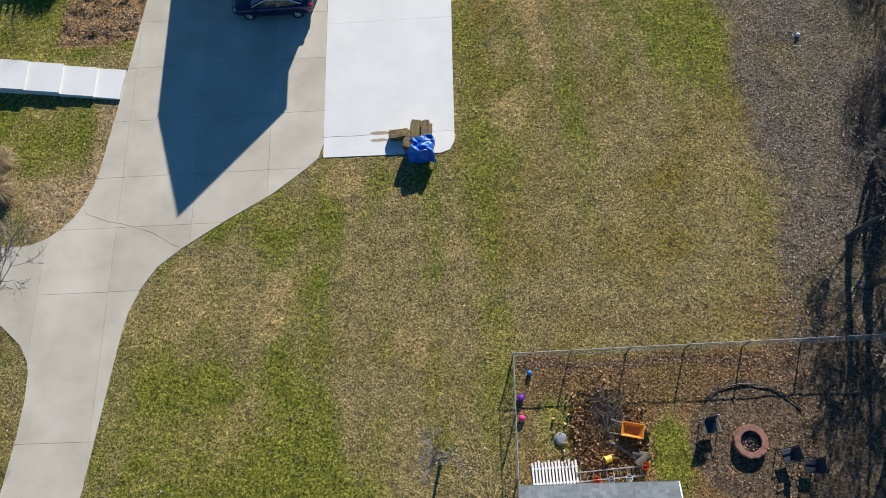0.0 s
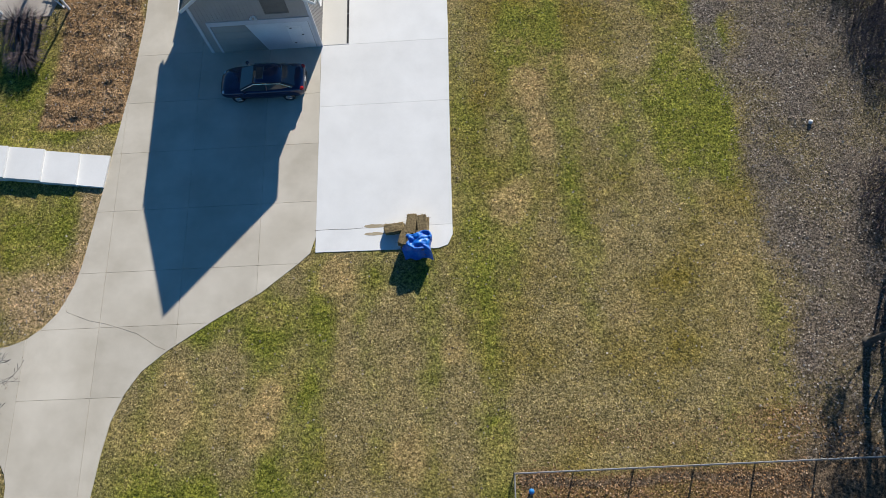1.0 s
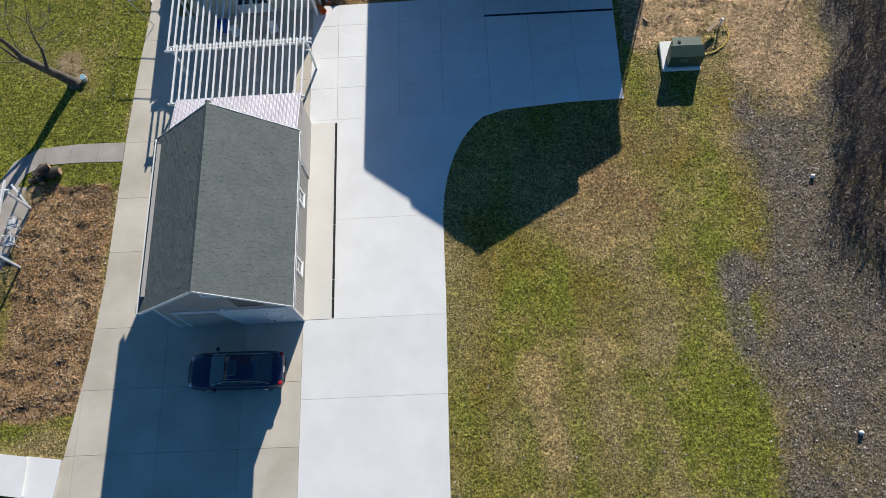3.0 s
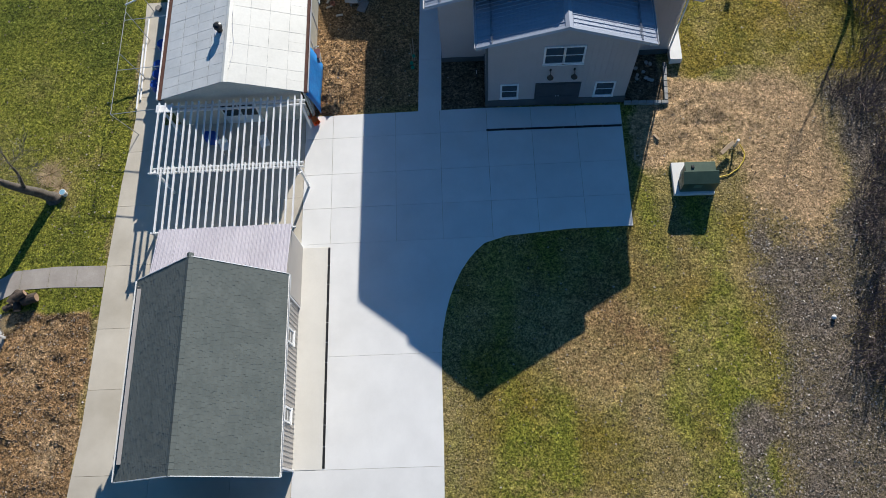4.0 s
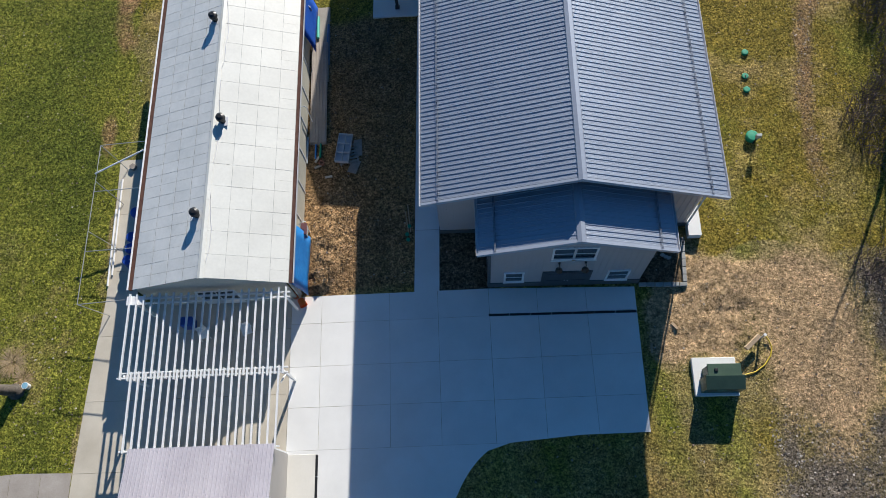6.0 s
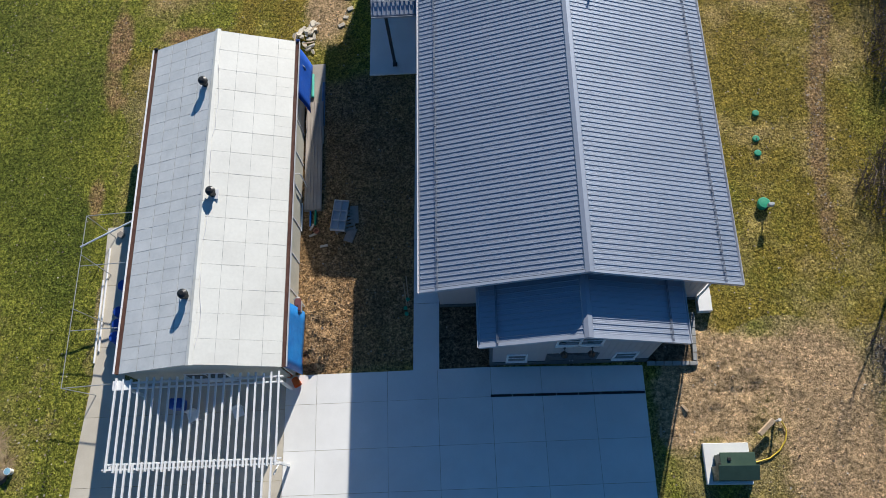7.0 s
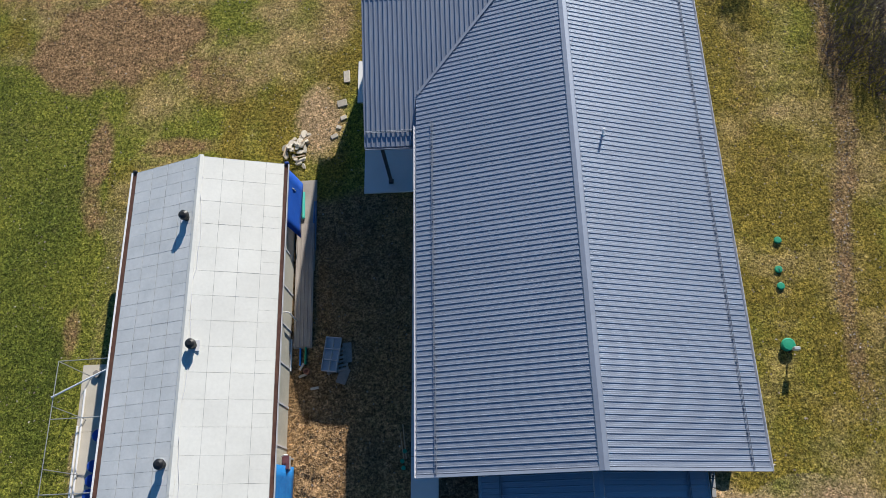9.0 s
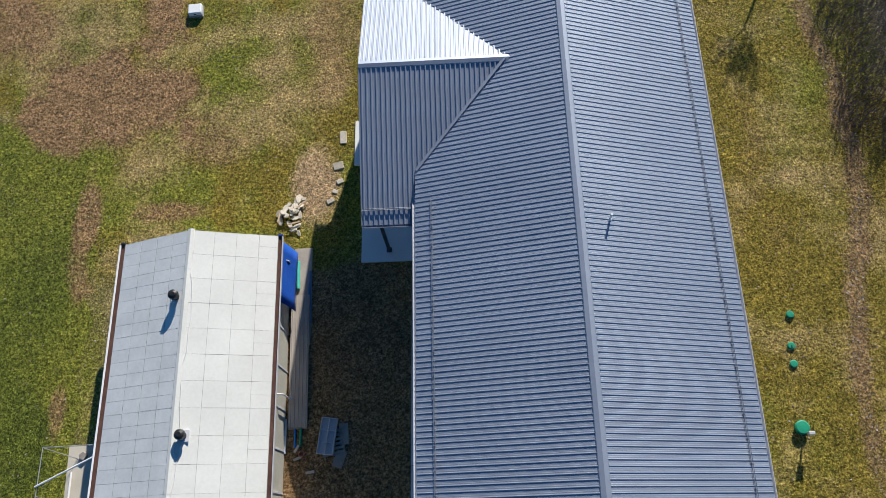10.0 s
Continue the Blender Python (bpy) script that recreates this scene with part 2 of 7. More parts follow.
LAWN_PATH = [(-18.4, 39.66), (-18.4, 40.84), (-21.0, 40.9), (-23.3, 40.75), (-24.6, 40.0), (-25.3, 38.6), (-25.6, 36), (-24.4, 36), (-24.35, 38.0), (-23.8, 39.2), (-22.8, 39.7), (-21, 39.75)]
STEP_WALK = [(-27.2, 23.05), (-19.66, 22.0), (-19.44, 23.85), (-27.2, 24.9)]
HARD = [MAIN_DRIVE, SPUR, SLAB, SIDE_WALK, LAWN_PATH]


def inside(poly, x, y):
    res = np.zeros(x.shape, bool)
    for (x0, y0), (x1, y1) in zip(poly, poly[1:] + poly[:1]):
        if y0 != y1:
            res ^= ((y0 > y) != (y1 > y)) & (x < (x1 - x0) * (y - y0) / (y1 - y0) + x0)
    return res


def fbm(x, y, size, seed, octaves=3):
    tab = np.random.RandomState(seed).rand(256, 256)
    out, amp, tot = np.zeros(x.shape), 1.0, 0.0
    for o in range(octaves):
        ca, sa = math.cos(0.6 + 0.9 * o), math.sin(0.6 + 0.9 * o)
        u, v = (x * ca - y * sa) / size * 2 ** o + 37.3 * o, (x * sa + y * ca) / size * 2 ** o + 11.9 * o
        i, j = np.floor(u).astype(int), np.floor(v).astype(int)
        a, c = u - i, v - j
        a, c = a * a * (3 - 2 * a), c * c * (3 - 2 * c)
        i0, i1, j0, j1 = i % 256, (i + 1) % 256, j % 256, (j + 1) % 256
        out += amp * ((tab[i0, j0] * (1 - a) + tab[i1, j0] * a) * (1 - c) + (tab[i0, j1] * (1 - a) + tab[i1, j1] * a) * c)
        tot, amp = tot + amp, amp * 0.5
    return out / tot


def blob(x, y, cx, cy, rx, ry, seed=0, wob=0.5):
    """1 inside a ragged oval, falling to 0 outside it."""
    out = np.zeros(x.shape)
    near = np.hypot((x - cx) / rx, (y - cy) / ry) < 1.45 + 1.3 * wob
    a, c = x[near], y[near]
    d = np.hypot((a - cx) / rx, (c - cy) / ry) + wob * (fbm(a, c, 1.9, 90 + seed) - 0.5) * 1.6 + 0.9 * wob * (fbm(a, c, 4.5, 140 + seed) - 0.5)
    t = np.clip((1.45 - d) / 0.95, 0, 1)
    out[near] = t * t * (3 - 2 * t)
    return out


def band(v, a, b, soft):
    return np.clip((v - a) / soft + 0.5, 0, 1) * np.clip((b - v) / soft + 0.5, 0, 1)


def zones(x, y):
    """What covers the ground at each place: shares of lush grass, straw, leaf litter, russet leaves, bare soil, dark
    soil and painted shade.
    """
    n1, n2, n3 = fbm(x, y, 5.0, 1), fbm(x, y, 2.0, 2), fbm(x, y, 9.0, 3)
    wx = x + 1.6 * (fbm(x, y, 3.0, 4) - 0.5)
    wy = y + 1.6 * (fbm(x, y, 3.0, 5) - 0.5)
    lush = 0.30 + 1.0 * (n1 - 0.5) + 0.6 * (n2 - 0.5) + 0.22 * np.sin(2 * np.pi * (wx + 0.035 * y) / 2.7)
    straw = 0.13 + 1.2 * (n2 - 0.5) + 0.3 * (n3 - 0.5)
    litter, russet, soil, dark, deep, brown, moss = (np.zeros(x.shape) for _ in range(7))
    moss += 0.16 + 1.3 * (fbm(x, y, 3.6, 71) - 0.5) + 0.20 * (y < 42) * (x > 0)
    deep += -0.18 + 1.3 * (fbm(x, y, 2.4, 72) - 0.5) * (y < 42)
    # west lawn: dark green with yellower patches
    west = band(wx, -60, -18.2, 0.8) * band(y, 38, 76, 3)
    lush = np.where(west > 0.5, 0.95 + 0.9 * (n1 - 0.5), lush)
    deep += west * (0.42 + 0.5 * np.clip((y - 52) / 8, -0.5, 0.6) + 1.3 * (fbm(x, y, 3.4, 73) - 0.5)) * np.clip((-18.6 - wx) / 1.2, 0, 1)
    straw = straw * (1 - 0.45 * west) - 0.12 * west
    lush += 1.0 * blob(x, y, -11.0, 1.0, 6.0, 4.5, 1) + 0.40 * blob(x, y, -15.5, 7, 1.8, 6, 2) + 0.35 * blob(x, y, -11.0, 14.0, 4.5, 1.3, 3) + 0.3 * blob(x, y, -6, 16.3, 3.0, 0.9, 3)
    lush += 0.75 * blob(x, y, 12.3, 25.3, 2.6, 5.4, 4) + 0.5 * blob(x, y, 12.9, 33.5, 1.5, 5.5, 5) + 0.3 * blob(x, y, 4.0, 30, 1.8, 2.2, 6) + 0.4 * blob(x, y, 5.8, 17, 1.5, 4.5, 7)
    lush += 0.45 * blob(x, y, 1.2, 14, 0.9, 8, 8) + 0.5 * blob(x, y, -9, 7, 1.4, 5, 9) 
    lush += 0.6 * blob(x, y, -23, 26.5, 3.6, 1.5, 11) + 0.75 * blob(x, y, -24, 20.3, 3.6, 2.6, 12) + 0.8 * blob(x, y, -20, 38.9, 2.0, 0.8, 13) + 0.7 * blob(x, y, -26, 29, 3.0, 3.5, 14)
    lush -= 0.3 * blob(x, y, 8, 12, 8, 7, 15) + 0.45 * blob(x, y, 6.5, 36.5, 3.2, 3.6, 52)
    straw += 0.30 * blob(x, y, 6.5, 36, 2.4, 2.6, 53, 0.9)
    # east of the house: yellow moss and grass with a worn track
    east = band(wx, 12.6, 70, 0.6) * band(wy, 50.6, 120, 1.2)
    lush = np.where(east > 0.5, 0.18 + 1.3 * (n1 - 0.5) + 0.9 * (n2 - 0.5), lush)
    moss = np.where(east > 0.5, 1.0, moss)
    deep += east * (0.02 + 1.2 * (fbm(x, y, 2.2, 74) - 0.5) + 0.75 * blob(x, y, 25.5, 77, 1.8, 4.5, 43))
    straw += east * (-0.02 + 1.0 * (fbm(x, y, 1.7, 62) - 0.5))
    track = np.interp(y, [52, 60, 66, 71, 76, 82, 90], [19.3, 20.1, 21.4, 22.5, 22.2, 21.4, 21.0])
    worn = np.clip(1.5 - np.abs(wx - track) / 0.55, 0, 1) * band(y, 54, 100, 4)
    brown += east * (0.62 * worn + 0.5 * (fbm(x, y, 1.2, 63) - 0.5) + 0.25 * blob(x, y, 17.2, 71, 0.8, 7, 44))
    litter += east * (0.35 * worn)
    # north-west: straw, yellow grass and worn brown soil
    nw = band(wx, -60, -2.5, 1.5) * band(wy, 66.5, 130, 2) * (1 - west)
    straw += nw * (0.04 + 1.3 * (fbm(x, y, 3.2, 61) - 0.5) + 0.45 * blob(x, y, -7.5, 78, 3.0, 5.0, 45))
    moss += nw * 0.85
    lush += nw * (0.05 + 0.75 * blob(x, y, -15, 70.4, 3.4, 2.2, 41) + 0.65 * blob(x, y, -10.5, 78, 2.6, 4.4, 42) + 0.55 * blob(x, y, -12.5, 68.0, 4.0, 1.0, 46))
    deep += nw * 0.95 * blob(x, y, -21.0, 82.0, 2.8, 2.4, 47)
    brown += 1.3 * blob(x, y, -17.8, 77.2, 4.8, 3.0, 17, 0.8) + 1.0 * blob(x, y, -25.0, 83.5, 3.0, 3.5, 18, 0.9) + 0.95 * blob(x, y, -16, 83.5, 1.5, 2.5, 48, 0.8) + 0.8 * blob(x, y, -18.9, 69, 0.7, 3.2, 49, 0.9)
    brown += 0.75 * blob(x, y, -14.2, 69.8, 2.2, 0.6, 50, 0.9) + 0.6 * blob(x, y, -12.6, 74, 2.4, 1.6, 51, 0.9) + 0.7 * blob(x, y, -19.0, 59.3, 0.4, 1.3, 21) + 0.5 * blob(x, y, -5.5, 80, 1.5, 5, 20, 0.9)
    soil += 0.8 * blob(x, y, -6.6, 70.6, 1.4, 2.8, 19)
    straw += 0.4 * blob(x, y, -21, 48, 1.5, 3, 22, 1.0)
    # litter under the trees to the east, and the tended yard's russet leaves
    edge = 14.6 + 1.8 * (n1 - 0.5) * 2 + np.where(y < 19, (19 - y) * -0.12, 0) + np.where(y > 33, (y - 33) * 0.12, 0)
    lit = np.clip((wx - edge) / 1.8 + 0.5, 0, 1) * band(wy, -60, 50, 2)
    litter += lit * (0.74 + 0.7 * (n2 - 0.5)) + 0.75 * np.clip((wx - 24.5) / 2, 0, 1) * band(y, 50, 130, 2)
    lush -= 0.25 * lit
    litter += 0.8 * blob(x, y, 13.6, 31.5, 1.0, 1.2, 23) + 0.6 * blob(x, y, 13.3, 29, 0.7, 2.0, 24)
    yard = band(wx, 1.5, 60, 0.5) * band(wy, -60, 6.9, 0.5)
    russet += yard * (0.66 + 0.5 * (n2 - 0.5)) * np.where(x > 14.5, 0.3, 1)
    russet += 0.30 * blob(x, y, 10, 8.2, 8, 1.0, 25) + 0.22 * blob(x, y, 15, 11, 3, 4, 26)
    lush += 0.9 * blob(x, y, 8.2, 2.0, 0.9, 2.0, 27) * yard
    russet -= 0.8 * blob(x, y, 8.2, 2.2, 1.0, 2.0, 27) + 0.5 * blob(x, y, 3.2, 3.5, 1.2, 1.5, 28)
    litter += yard * 0.85 * np.clip((x - 14) / 1.5, 0, 1)
    dark += 1.1 * np.clip((2.75 - np.hypot(x - 11.9, y - 2.5)) / 0.3 + 0.5, 0, 1)
    # bare ground by the transformer, the bed, the strip between the long house and the glasshouse
    soil += 0.95 * blob(x, y, 12.6, 47.5, 2.3, 3.2, 29) + 0.9 * blob(x, y, 17.2, 46, 2.4, 4.6, 30) + 0.8 * blob(x, y, 15, 49, 2.5, 1.3, 31) + 0.7 * blob(x, y, 10.6, 46.5, 1.0, 2.0, 32)
    litter -= 0.9 * blob(x, y, 16, 46.5, 4.0, 5, 30) + 0.8 * blob(x, y, 18.4, 45.5, 1.9, 4.6, 58)
    soil += 0.6 * blob(x, y, 18.4, 45.5, 1.9, 4.6, 58)
    litter += 0.6 * blob(x, y, 15.2, 43.3, 1.0, 2.6, 33)
    bed = band(wx, -23.6, -18.9, 0.6) * band(wy, 25.9, 38.3, 0.6)
    brown += bed * 1.15
    soil += bed * (0.10 + 1.5 * (n2 - 0.5)) + 0.5 * band(x, -20.8, -18.9, 0.5) * band(y, 13, 23, 1) + 0.6 * blob(x, y, -22.2, 16.0, 2.2, 1.9, 34)
    gap = band(wx, -8, -0.4, 0.3) * band(wy, 49, 66.5, 0.8)
    dark += gap * (0.30 + 1.1 * (n2 - 0.5))
    brown += gap * 0.8
    lush -= gap * 0.4
    heap = blob(x, y, -6.4, 52.6, 1.7, 3.6, 35)
    brown += gap * 0.9 * heap
    soil += gap * 0.30 * heap
    dark -= gap * 1.5 * heap
    dark += 1.2 * band(x, -0.5, 2.3, 0.2) * band(y, 49, 52.5, 0.2) + 0.9 * band(x, 9.3, 11.7, 0.2) * band(y, 49, 52.2, 0.2)
    # tree shade over the yard's east side, painted in as dark ground
    dark += 0.75 * blob(x, y, 16.5, 3.0, 3.8, 5.4, 57)
    # strip along the fence's foot: dark ground and fence shade in one colour
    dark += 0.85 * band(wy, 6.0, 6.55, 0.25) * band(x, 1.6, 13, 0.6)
    brown += 0.42 * blob(x, y, 6.5, 36, 3.6, 4.2, 54, 0.9) + 0.30 * blob(x, y, 9.5, 39, 3.0, 3.0, 55, 0.9) + 0.25 * blob(x, y, 3.5, 27, 2.5, 3.0, 56, 0.9)
    for px, py, r in ((-10.5, 9.5, 1.0), (-6.8, 16.4, 0.8), (-1.2, 12.5, 0.6), (3.3, 26.4, 0.9), (3.9, 24.0, 0.7), (7.6, 25.0, 0.7), (-14.8, 10.5, 1.2), (2.0, 19.5, 1.2), (-3, 8, 0.8), (6.5, 28, 1.0)):
        straw += 0.55 * blob(x, y, px, py, r, r * 1.3, int(px * 7) % 50, 0.9)
    return {"lush": lush, "straw": straw, "litter": litter, "russet": russet, "soil": soil, "dark": dark, "deep": deep, "brown": brown, "moss": moss}


def relief(x, y, fine=True):
    """Height of the ground: tufts, clods and the raised heaps."""
    z = 0.07 * (fbm(x, y, 0.45, 7, 2) - 0.5) + 0.05 * (fbm(x, y, 2.5, 8, 2) - 0.5)
    clod = blob(x, y, 13, 47.5, 3.3, 3.2, 29) + band(x, -23.8, -18.9, 0.6) * band(y, 25.6, 38.6, 0.6) + 1.4 * blob(x, y, -6.6, 51.6, 1.5, 2.6, 35) * band(x, -8, -0.4, 0.3)
    z += clod * 0.26 * (fbm(x, y, 0.62, 9, 3) - 0.45)
    z += 0.35 * blob(x, y, -6.6, 51.4, 1.0, 2.0, 35) * band(x, -7.9, -3, 0.3) * band(y, 49.4, 56, 0.5)
    z += 0.14 * blob(x, y, 13.4, 49.0, 2.0, 1.2, 40)
    return z


xs = np.concatenate([[-2500, -900, -300, -120, -60, -42], np.arange(-33, 33.01, 0.15), [42, 60, 120, 300, 900, 2500]])
ys = np.concatenate([[-2500, -900, -300, -120, -50, -18], np.arange(-8, 90.01, 0.15), [105, 130, 200, 400, 1000, 2500]])
GX, GY = np.meshgrid(xs, ys)
GZ = relief(GX, GY)
hard = np.zeros(GX.shape, bool)
for p in HARD:
    for ox, oy in ((0, 0), (0.2, 0), (-0.2, 0), (0, 0.2), (0, -0.2)):
        hard |= inside(p, GX + ox, GY + oy)
core = np.zeros(GX.shape, bool)
for p in HARD:
    core |= inside(p, GX, GY)
GZ = np.where(hard, np.minimum(GZ, 0.0) * 0.3 + 0.022, GZ)
GZ = np.where(core, 0.015, GZ)
rows_n, cols_n = GX.shape
gm = bpy.data.meshes.new("ground")
idx = np.arange(rows_n * cols_n).reshape(rows_n, cols_n)
quads = np.stack([idx[:-1, :-1], idx[:-1, 1:], idx[1:, 1:], idx[1:, :-1]], -1).reshape(-1, 4)


def fill(me, verts, faces, material, masks=None, smooth=True):
    k = faces.shape[1]
    me.vertices.add(len(verts))
    me.vertices.foreach_set("co", np.asarray(verts, np.float32).ravel())
    me.loops.add(faces.size)
    me.loops.foreach_set("vertex_index", faces.astype(np.int32).ravel())
    me.polygons.add(len(faces))
    me.polygons.foreach_set("loop_start", np.arange(0, faces.size, k, dtype=np.int32))
    me.polygons.foreach_set("loop_total", np.full(len(faces), k, np.int32))
    me.polygons.foreach_set("use_smooth", np.full(len(faces), smooth))
    for key, values in (masks or {}).items():
        me.attributes.new(key, "FLOAT", "POINT").data.foreach_set("value", np.asarray(values, np.float32).ravel())
    me.materials.append(material)
    me.update(calc_edges=True)
    return me


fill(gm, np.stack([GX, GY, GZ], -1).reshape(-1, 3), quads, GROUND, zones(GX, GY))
tagged(new("ground", gm), "winter lawn, leaf litter and bare soil round the buildings", "ground", kind="structure")


def scatter(count, x0, x1, y0, y1, seed):
    r = np.random.RandomState(seed)
    x, y = r.uniform(x0, x1, count), r.uniform(y0, y1, count)
    bad = np.zeros(count, bool)
    for p in HARD + [STEP_WALK]:
        bad |= inside(p, x, y)
    bad |= (x > -15.2) & (x < -7.6) & (y > 30) & (y < 67)
    bad |= (x > -0.2) & (x < 12.6) & (y > 51.8)
    bad |= (x > 2.0) & (x < 9.3) & (y > 49)
    return r, x[~bad], y[~bad]


def cards(name, label, r, x, y, size, lift, material, masks=None, flat=0.5, narrow=0.5):
    """Small bent blades or leaves lying about: one sheet of two creased triangles each."""
    n = len(x)
    z = relief(x, y)
    a = r.uniform(0, 2 * np.pi, n)
    s = size * r.uniform(0.6, 1.4, n)
    t = r.uniform(-flat, flat, n)
    ca, sa = np.cos(a), np.sin(a)
    w = s * narrow
    p0 = np.stack([x, y, z + lift * 0.2], -1)
    p1 = np.stack([x + s * ca * 0.5 - w * sa, y + s * sa * 0.5 + w * ca, z + lift + s * t], -1)
    p2 = np.stack([x + s * ca, y + s * sa, z + lift + s * r.uniform(-0.1, flat, n)], -1)
    p3 = np.stack([x + s * ca * 0.5 + w * sa, y + s * sa * 0.5 - w * ca, z + lift - s * t * 0.4], -1)
    verts = np.stack([p0, p1, p2, p3], 1).reshape(-1, 3)
    base = np.arange(n)[:, None] * 4
    faces = np.concatenate([base + np.array([[0, 1, 2]]), base + np.array([[0, 2, 3]])], 0)
    me = bpy.data.meshes.new(name)
    fill(me, verts, faces, material, {k: np.repeat(v, 4) for k, v in (masks or {}).items()}, smooth=False)
    return tagged(new(name, me), label, name.replace("_", " "), kind="stuff")


r, gx, gy = scatter(400000, -30, 31, -3, 88, 11)
zz = zones(gx, gy)
bare = np.maximum.reduce([zz["soil"], zz["dark"], zz["litter"] * 0.9, zz["brown"] * 0.85])
keep = r.rand(len(gx)) > np.clip((bare - 0.25) * 2.2, 0, 0.94)
gx, gy = gx[keep], gy[keep]
zz = {k: v[keep] for k, v in zz.items()}
cards("grass", "short winter grass in green and straw tufts", r, gx, gy, 0.110, 0.016, BLADES, zz, 0.17, 0.22)
LEAVES = leaf_material("fallen_leaves", [(0.08, 0.06, 0.045), (0.22, 0.17, 0.13), (0.34, 0.285, 0.23), (0.13, 0.10, 0.08), (0.52, 0.47, 0.41)])
RUSSET = leaf_material("russet_leaves", [(0.12, 0.058, 0.025), (0.30, 0.16, 0.07), (0.46, 0.29, 0.15), (0.20, 0.10, 0.045), (0.52, 0.37, 0.24)])
r, lx, ly = scatter(300000, -30, 33, -3, 88, 12)
zz = zones(lx, ly)
dens = np.clip(zz["litter"] * 1.1, 0, 0.9) + 0.035 + 0.10 * band(lx, -22, -18.4, 1) * band(ly, 38, 50, 2) + 0.04 * (lx > 6) * (ly < 42)
dens += 0.25 * blob(lx, ly, -22, 15.5, 2.5, 2.5, 3) + 0.25 * (zz["brown"] > 0.6) * (lx < -18) * (ly < 40)
keep = (r.rand(len(lx)) < dens) & ~((lx > 1.5) & (ly < 6.8))
cards("leaf_litter", "dry grey-brown leaves fallen under the trees", r, lx[keep], ly[keep], 0.100, 0.010, LEAVES, None, 0.45, 0.42)
r, lx, ly = scatter(75000, 1.5, 33, -3, 9.5, 13)
zz = zones(lx, ly)
keep = r.rand(len(lx)) < np.clip(zz["russet"] * 1.2 - 0.25, 0.02, 0.95) * np.where(np.hypot(lx - 11.9, ly - 2.5) < 2.7, 0.22, 1)
cards("russet_leaf_litter", "russet oak leaves covering the fenced yard", r, lx[keep], ly[keep], 0.085, 0.010, RUSSET, None, 0.45, 0.42)


# ---- concrete ----
def clip(poly, x0, x1, y0, y1):
    for axis, bound, sign in ((0, x0, 1), (0, x1, -1), (1, y0, 1), (1, y1, -1)):
        out = []
        for a, c in zip(poly, poly[1:] + poly[:1]):
            da, dc = sign * (a[axis] - bound), sign * (c[axis] - bound)
            if da >= 0:
                out.append(a)
            if (da >= 0) != (dc >= 0):
                t = da / (da - dc)
                out.append((a[0] + t * (c[0] - a[0]), a[1] + t * (c[1] - a[1])))
        poly = out
        if len(poly) < 3:
            return []
    return poly


def paving(name, label, poly, cuts_x, cuts_y, material, top, skip=(), joint=0.022):
    """A sheet of cast panels, cut by joints, over a bed."""
    if area(poly) < 0:
        poly = poly[::-1]
    root = thing(name, label, name.replace("_", " "), kind="structure")
    for x0, x1 in zip(cuts_x, cuts_x[1:]):
        for y0, y1 in zip(cuts_y, cuts_y[1:]):
            cell = clip(poly, x0 + joint / 2, x1 - joint / 2, y0 + joint / 2, y1 - joint / 2)
            if len(cell) < 3 or abs(area(cell)) < 0.03:
                continue
            me = bpy.data.meshes.new("concrete_panel")
            bm = bmesh.new()
            t = [bm.verts.new((x, y, top)) for x, y in cell]
            u = [bm.verts.new((x, y, top - 0.16)) for x, y in cell]
            for tri in tessellate_polygon([[Vector((x, y, 0)) for x, y in cell]]):
                if len(set(tri)) == 3:
                    bm.faces.new([t[k] for k in tri])
            for i in range(len(cell)):
                j = (i + 1) % len(cell)
                bm.faces.new((u[i], u[j], t[j], t[i]))
            bmesh.ops.recalc_face_normals(bm, faces=bm.faces[:])
            bm.to_mesh(me)
            bm.free()
            me.materials.append(material)
            part("concrete_panel", me, None, root)
    return root


drive = paving("driveway", "tan broom-finished concrete driveway with saw-cut joints", MAIN_DRIVE, [-30, -18.9, -14.9, -10.98, -7],
       [-25, -14, -4.5, 3.4, 10.8, 14.3, 17.2, 20.6, 24.0, 27.1, 30.2, 34.3, 37.4, 40.8, 44.2, 47.5, 51, 54.3, 58], TAN_CONCRETE, 0.045, joint=0.014)
CRACK = surf("crack", (0.20, 0.17, 0.13), (0.26, 0.22, 0.17), 2, 20, 0.95)
for run in ([(-20.95, 16.3), (-20.7, 15.2), (-20.1, 14.95), (-19.45, 14.69), (-18.6, 14.5), (-17.7, 14.2), (-16.94, 13.93), (-16.4, 13.6), (-15.9, 13.25), (-15.4, 13.05)], [(-8.1, 18.95), (-7.2, 18.97), (-6.3, 18.93), (-5.6, 18.97)]):
    part("crack", Mesh().tube([(x, y, 0.044 if x < -8.2 else 0.049) for x, y in run], 0.009, 4), CRACK, drive, "hairline crack")
paving("drive_spur", "tan concrete spur of the driveway leading west", SPUR, [-40, -31, -27, -21], [7, 14], TAN_CONCRETE, 0.045, joint=0.014)
paving("parking_slab", "new pale concrete slab running along the lawn and the garage", [p for p in SLAB if p[1] < 41.5][:-1] + [(2.6, 41.47), (-8.05, 41.47)], [-9, 10], [17, 18.95, 26.2, 30.13, 35.5, 41.48], WHITE_CONCRETE, 0.05, joint=0.010)
paving("house_apron", "new pale concrete apron cut in squares before the long house", [(-8.05, 41.48), (2.65, 41.48)] + SLAB[SLAB.index((6, 41.72)):], [-9, -6.52, -3.05, -0.6, 1.98, 4.4, 6.84, 10],
       [41.4, 43.5, 45.5, 47.69, 50], WHITE_CONCRETE, 0.05, joint=0.014)
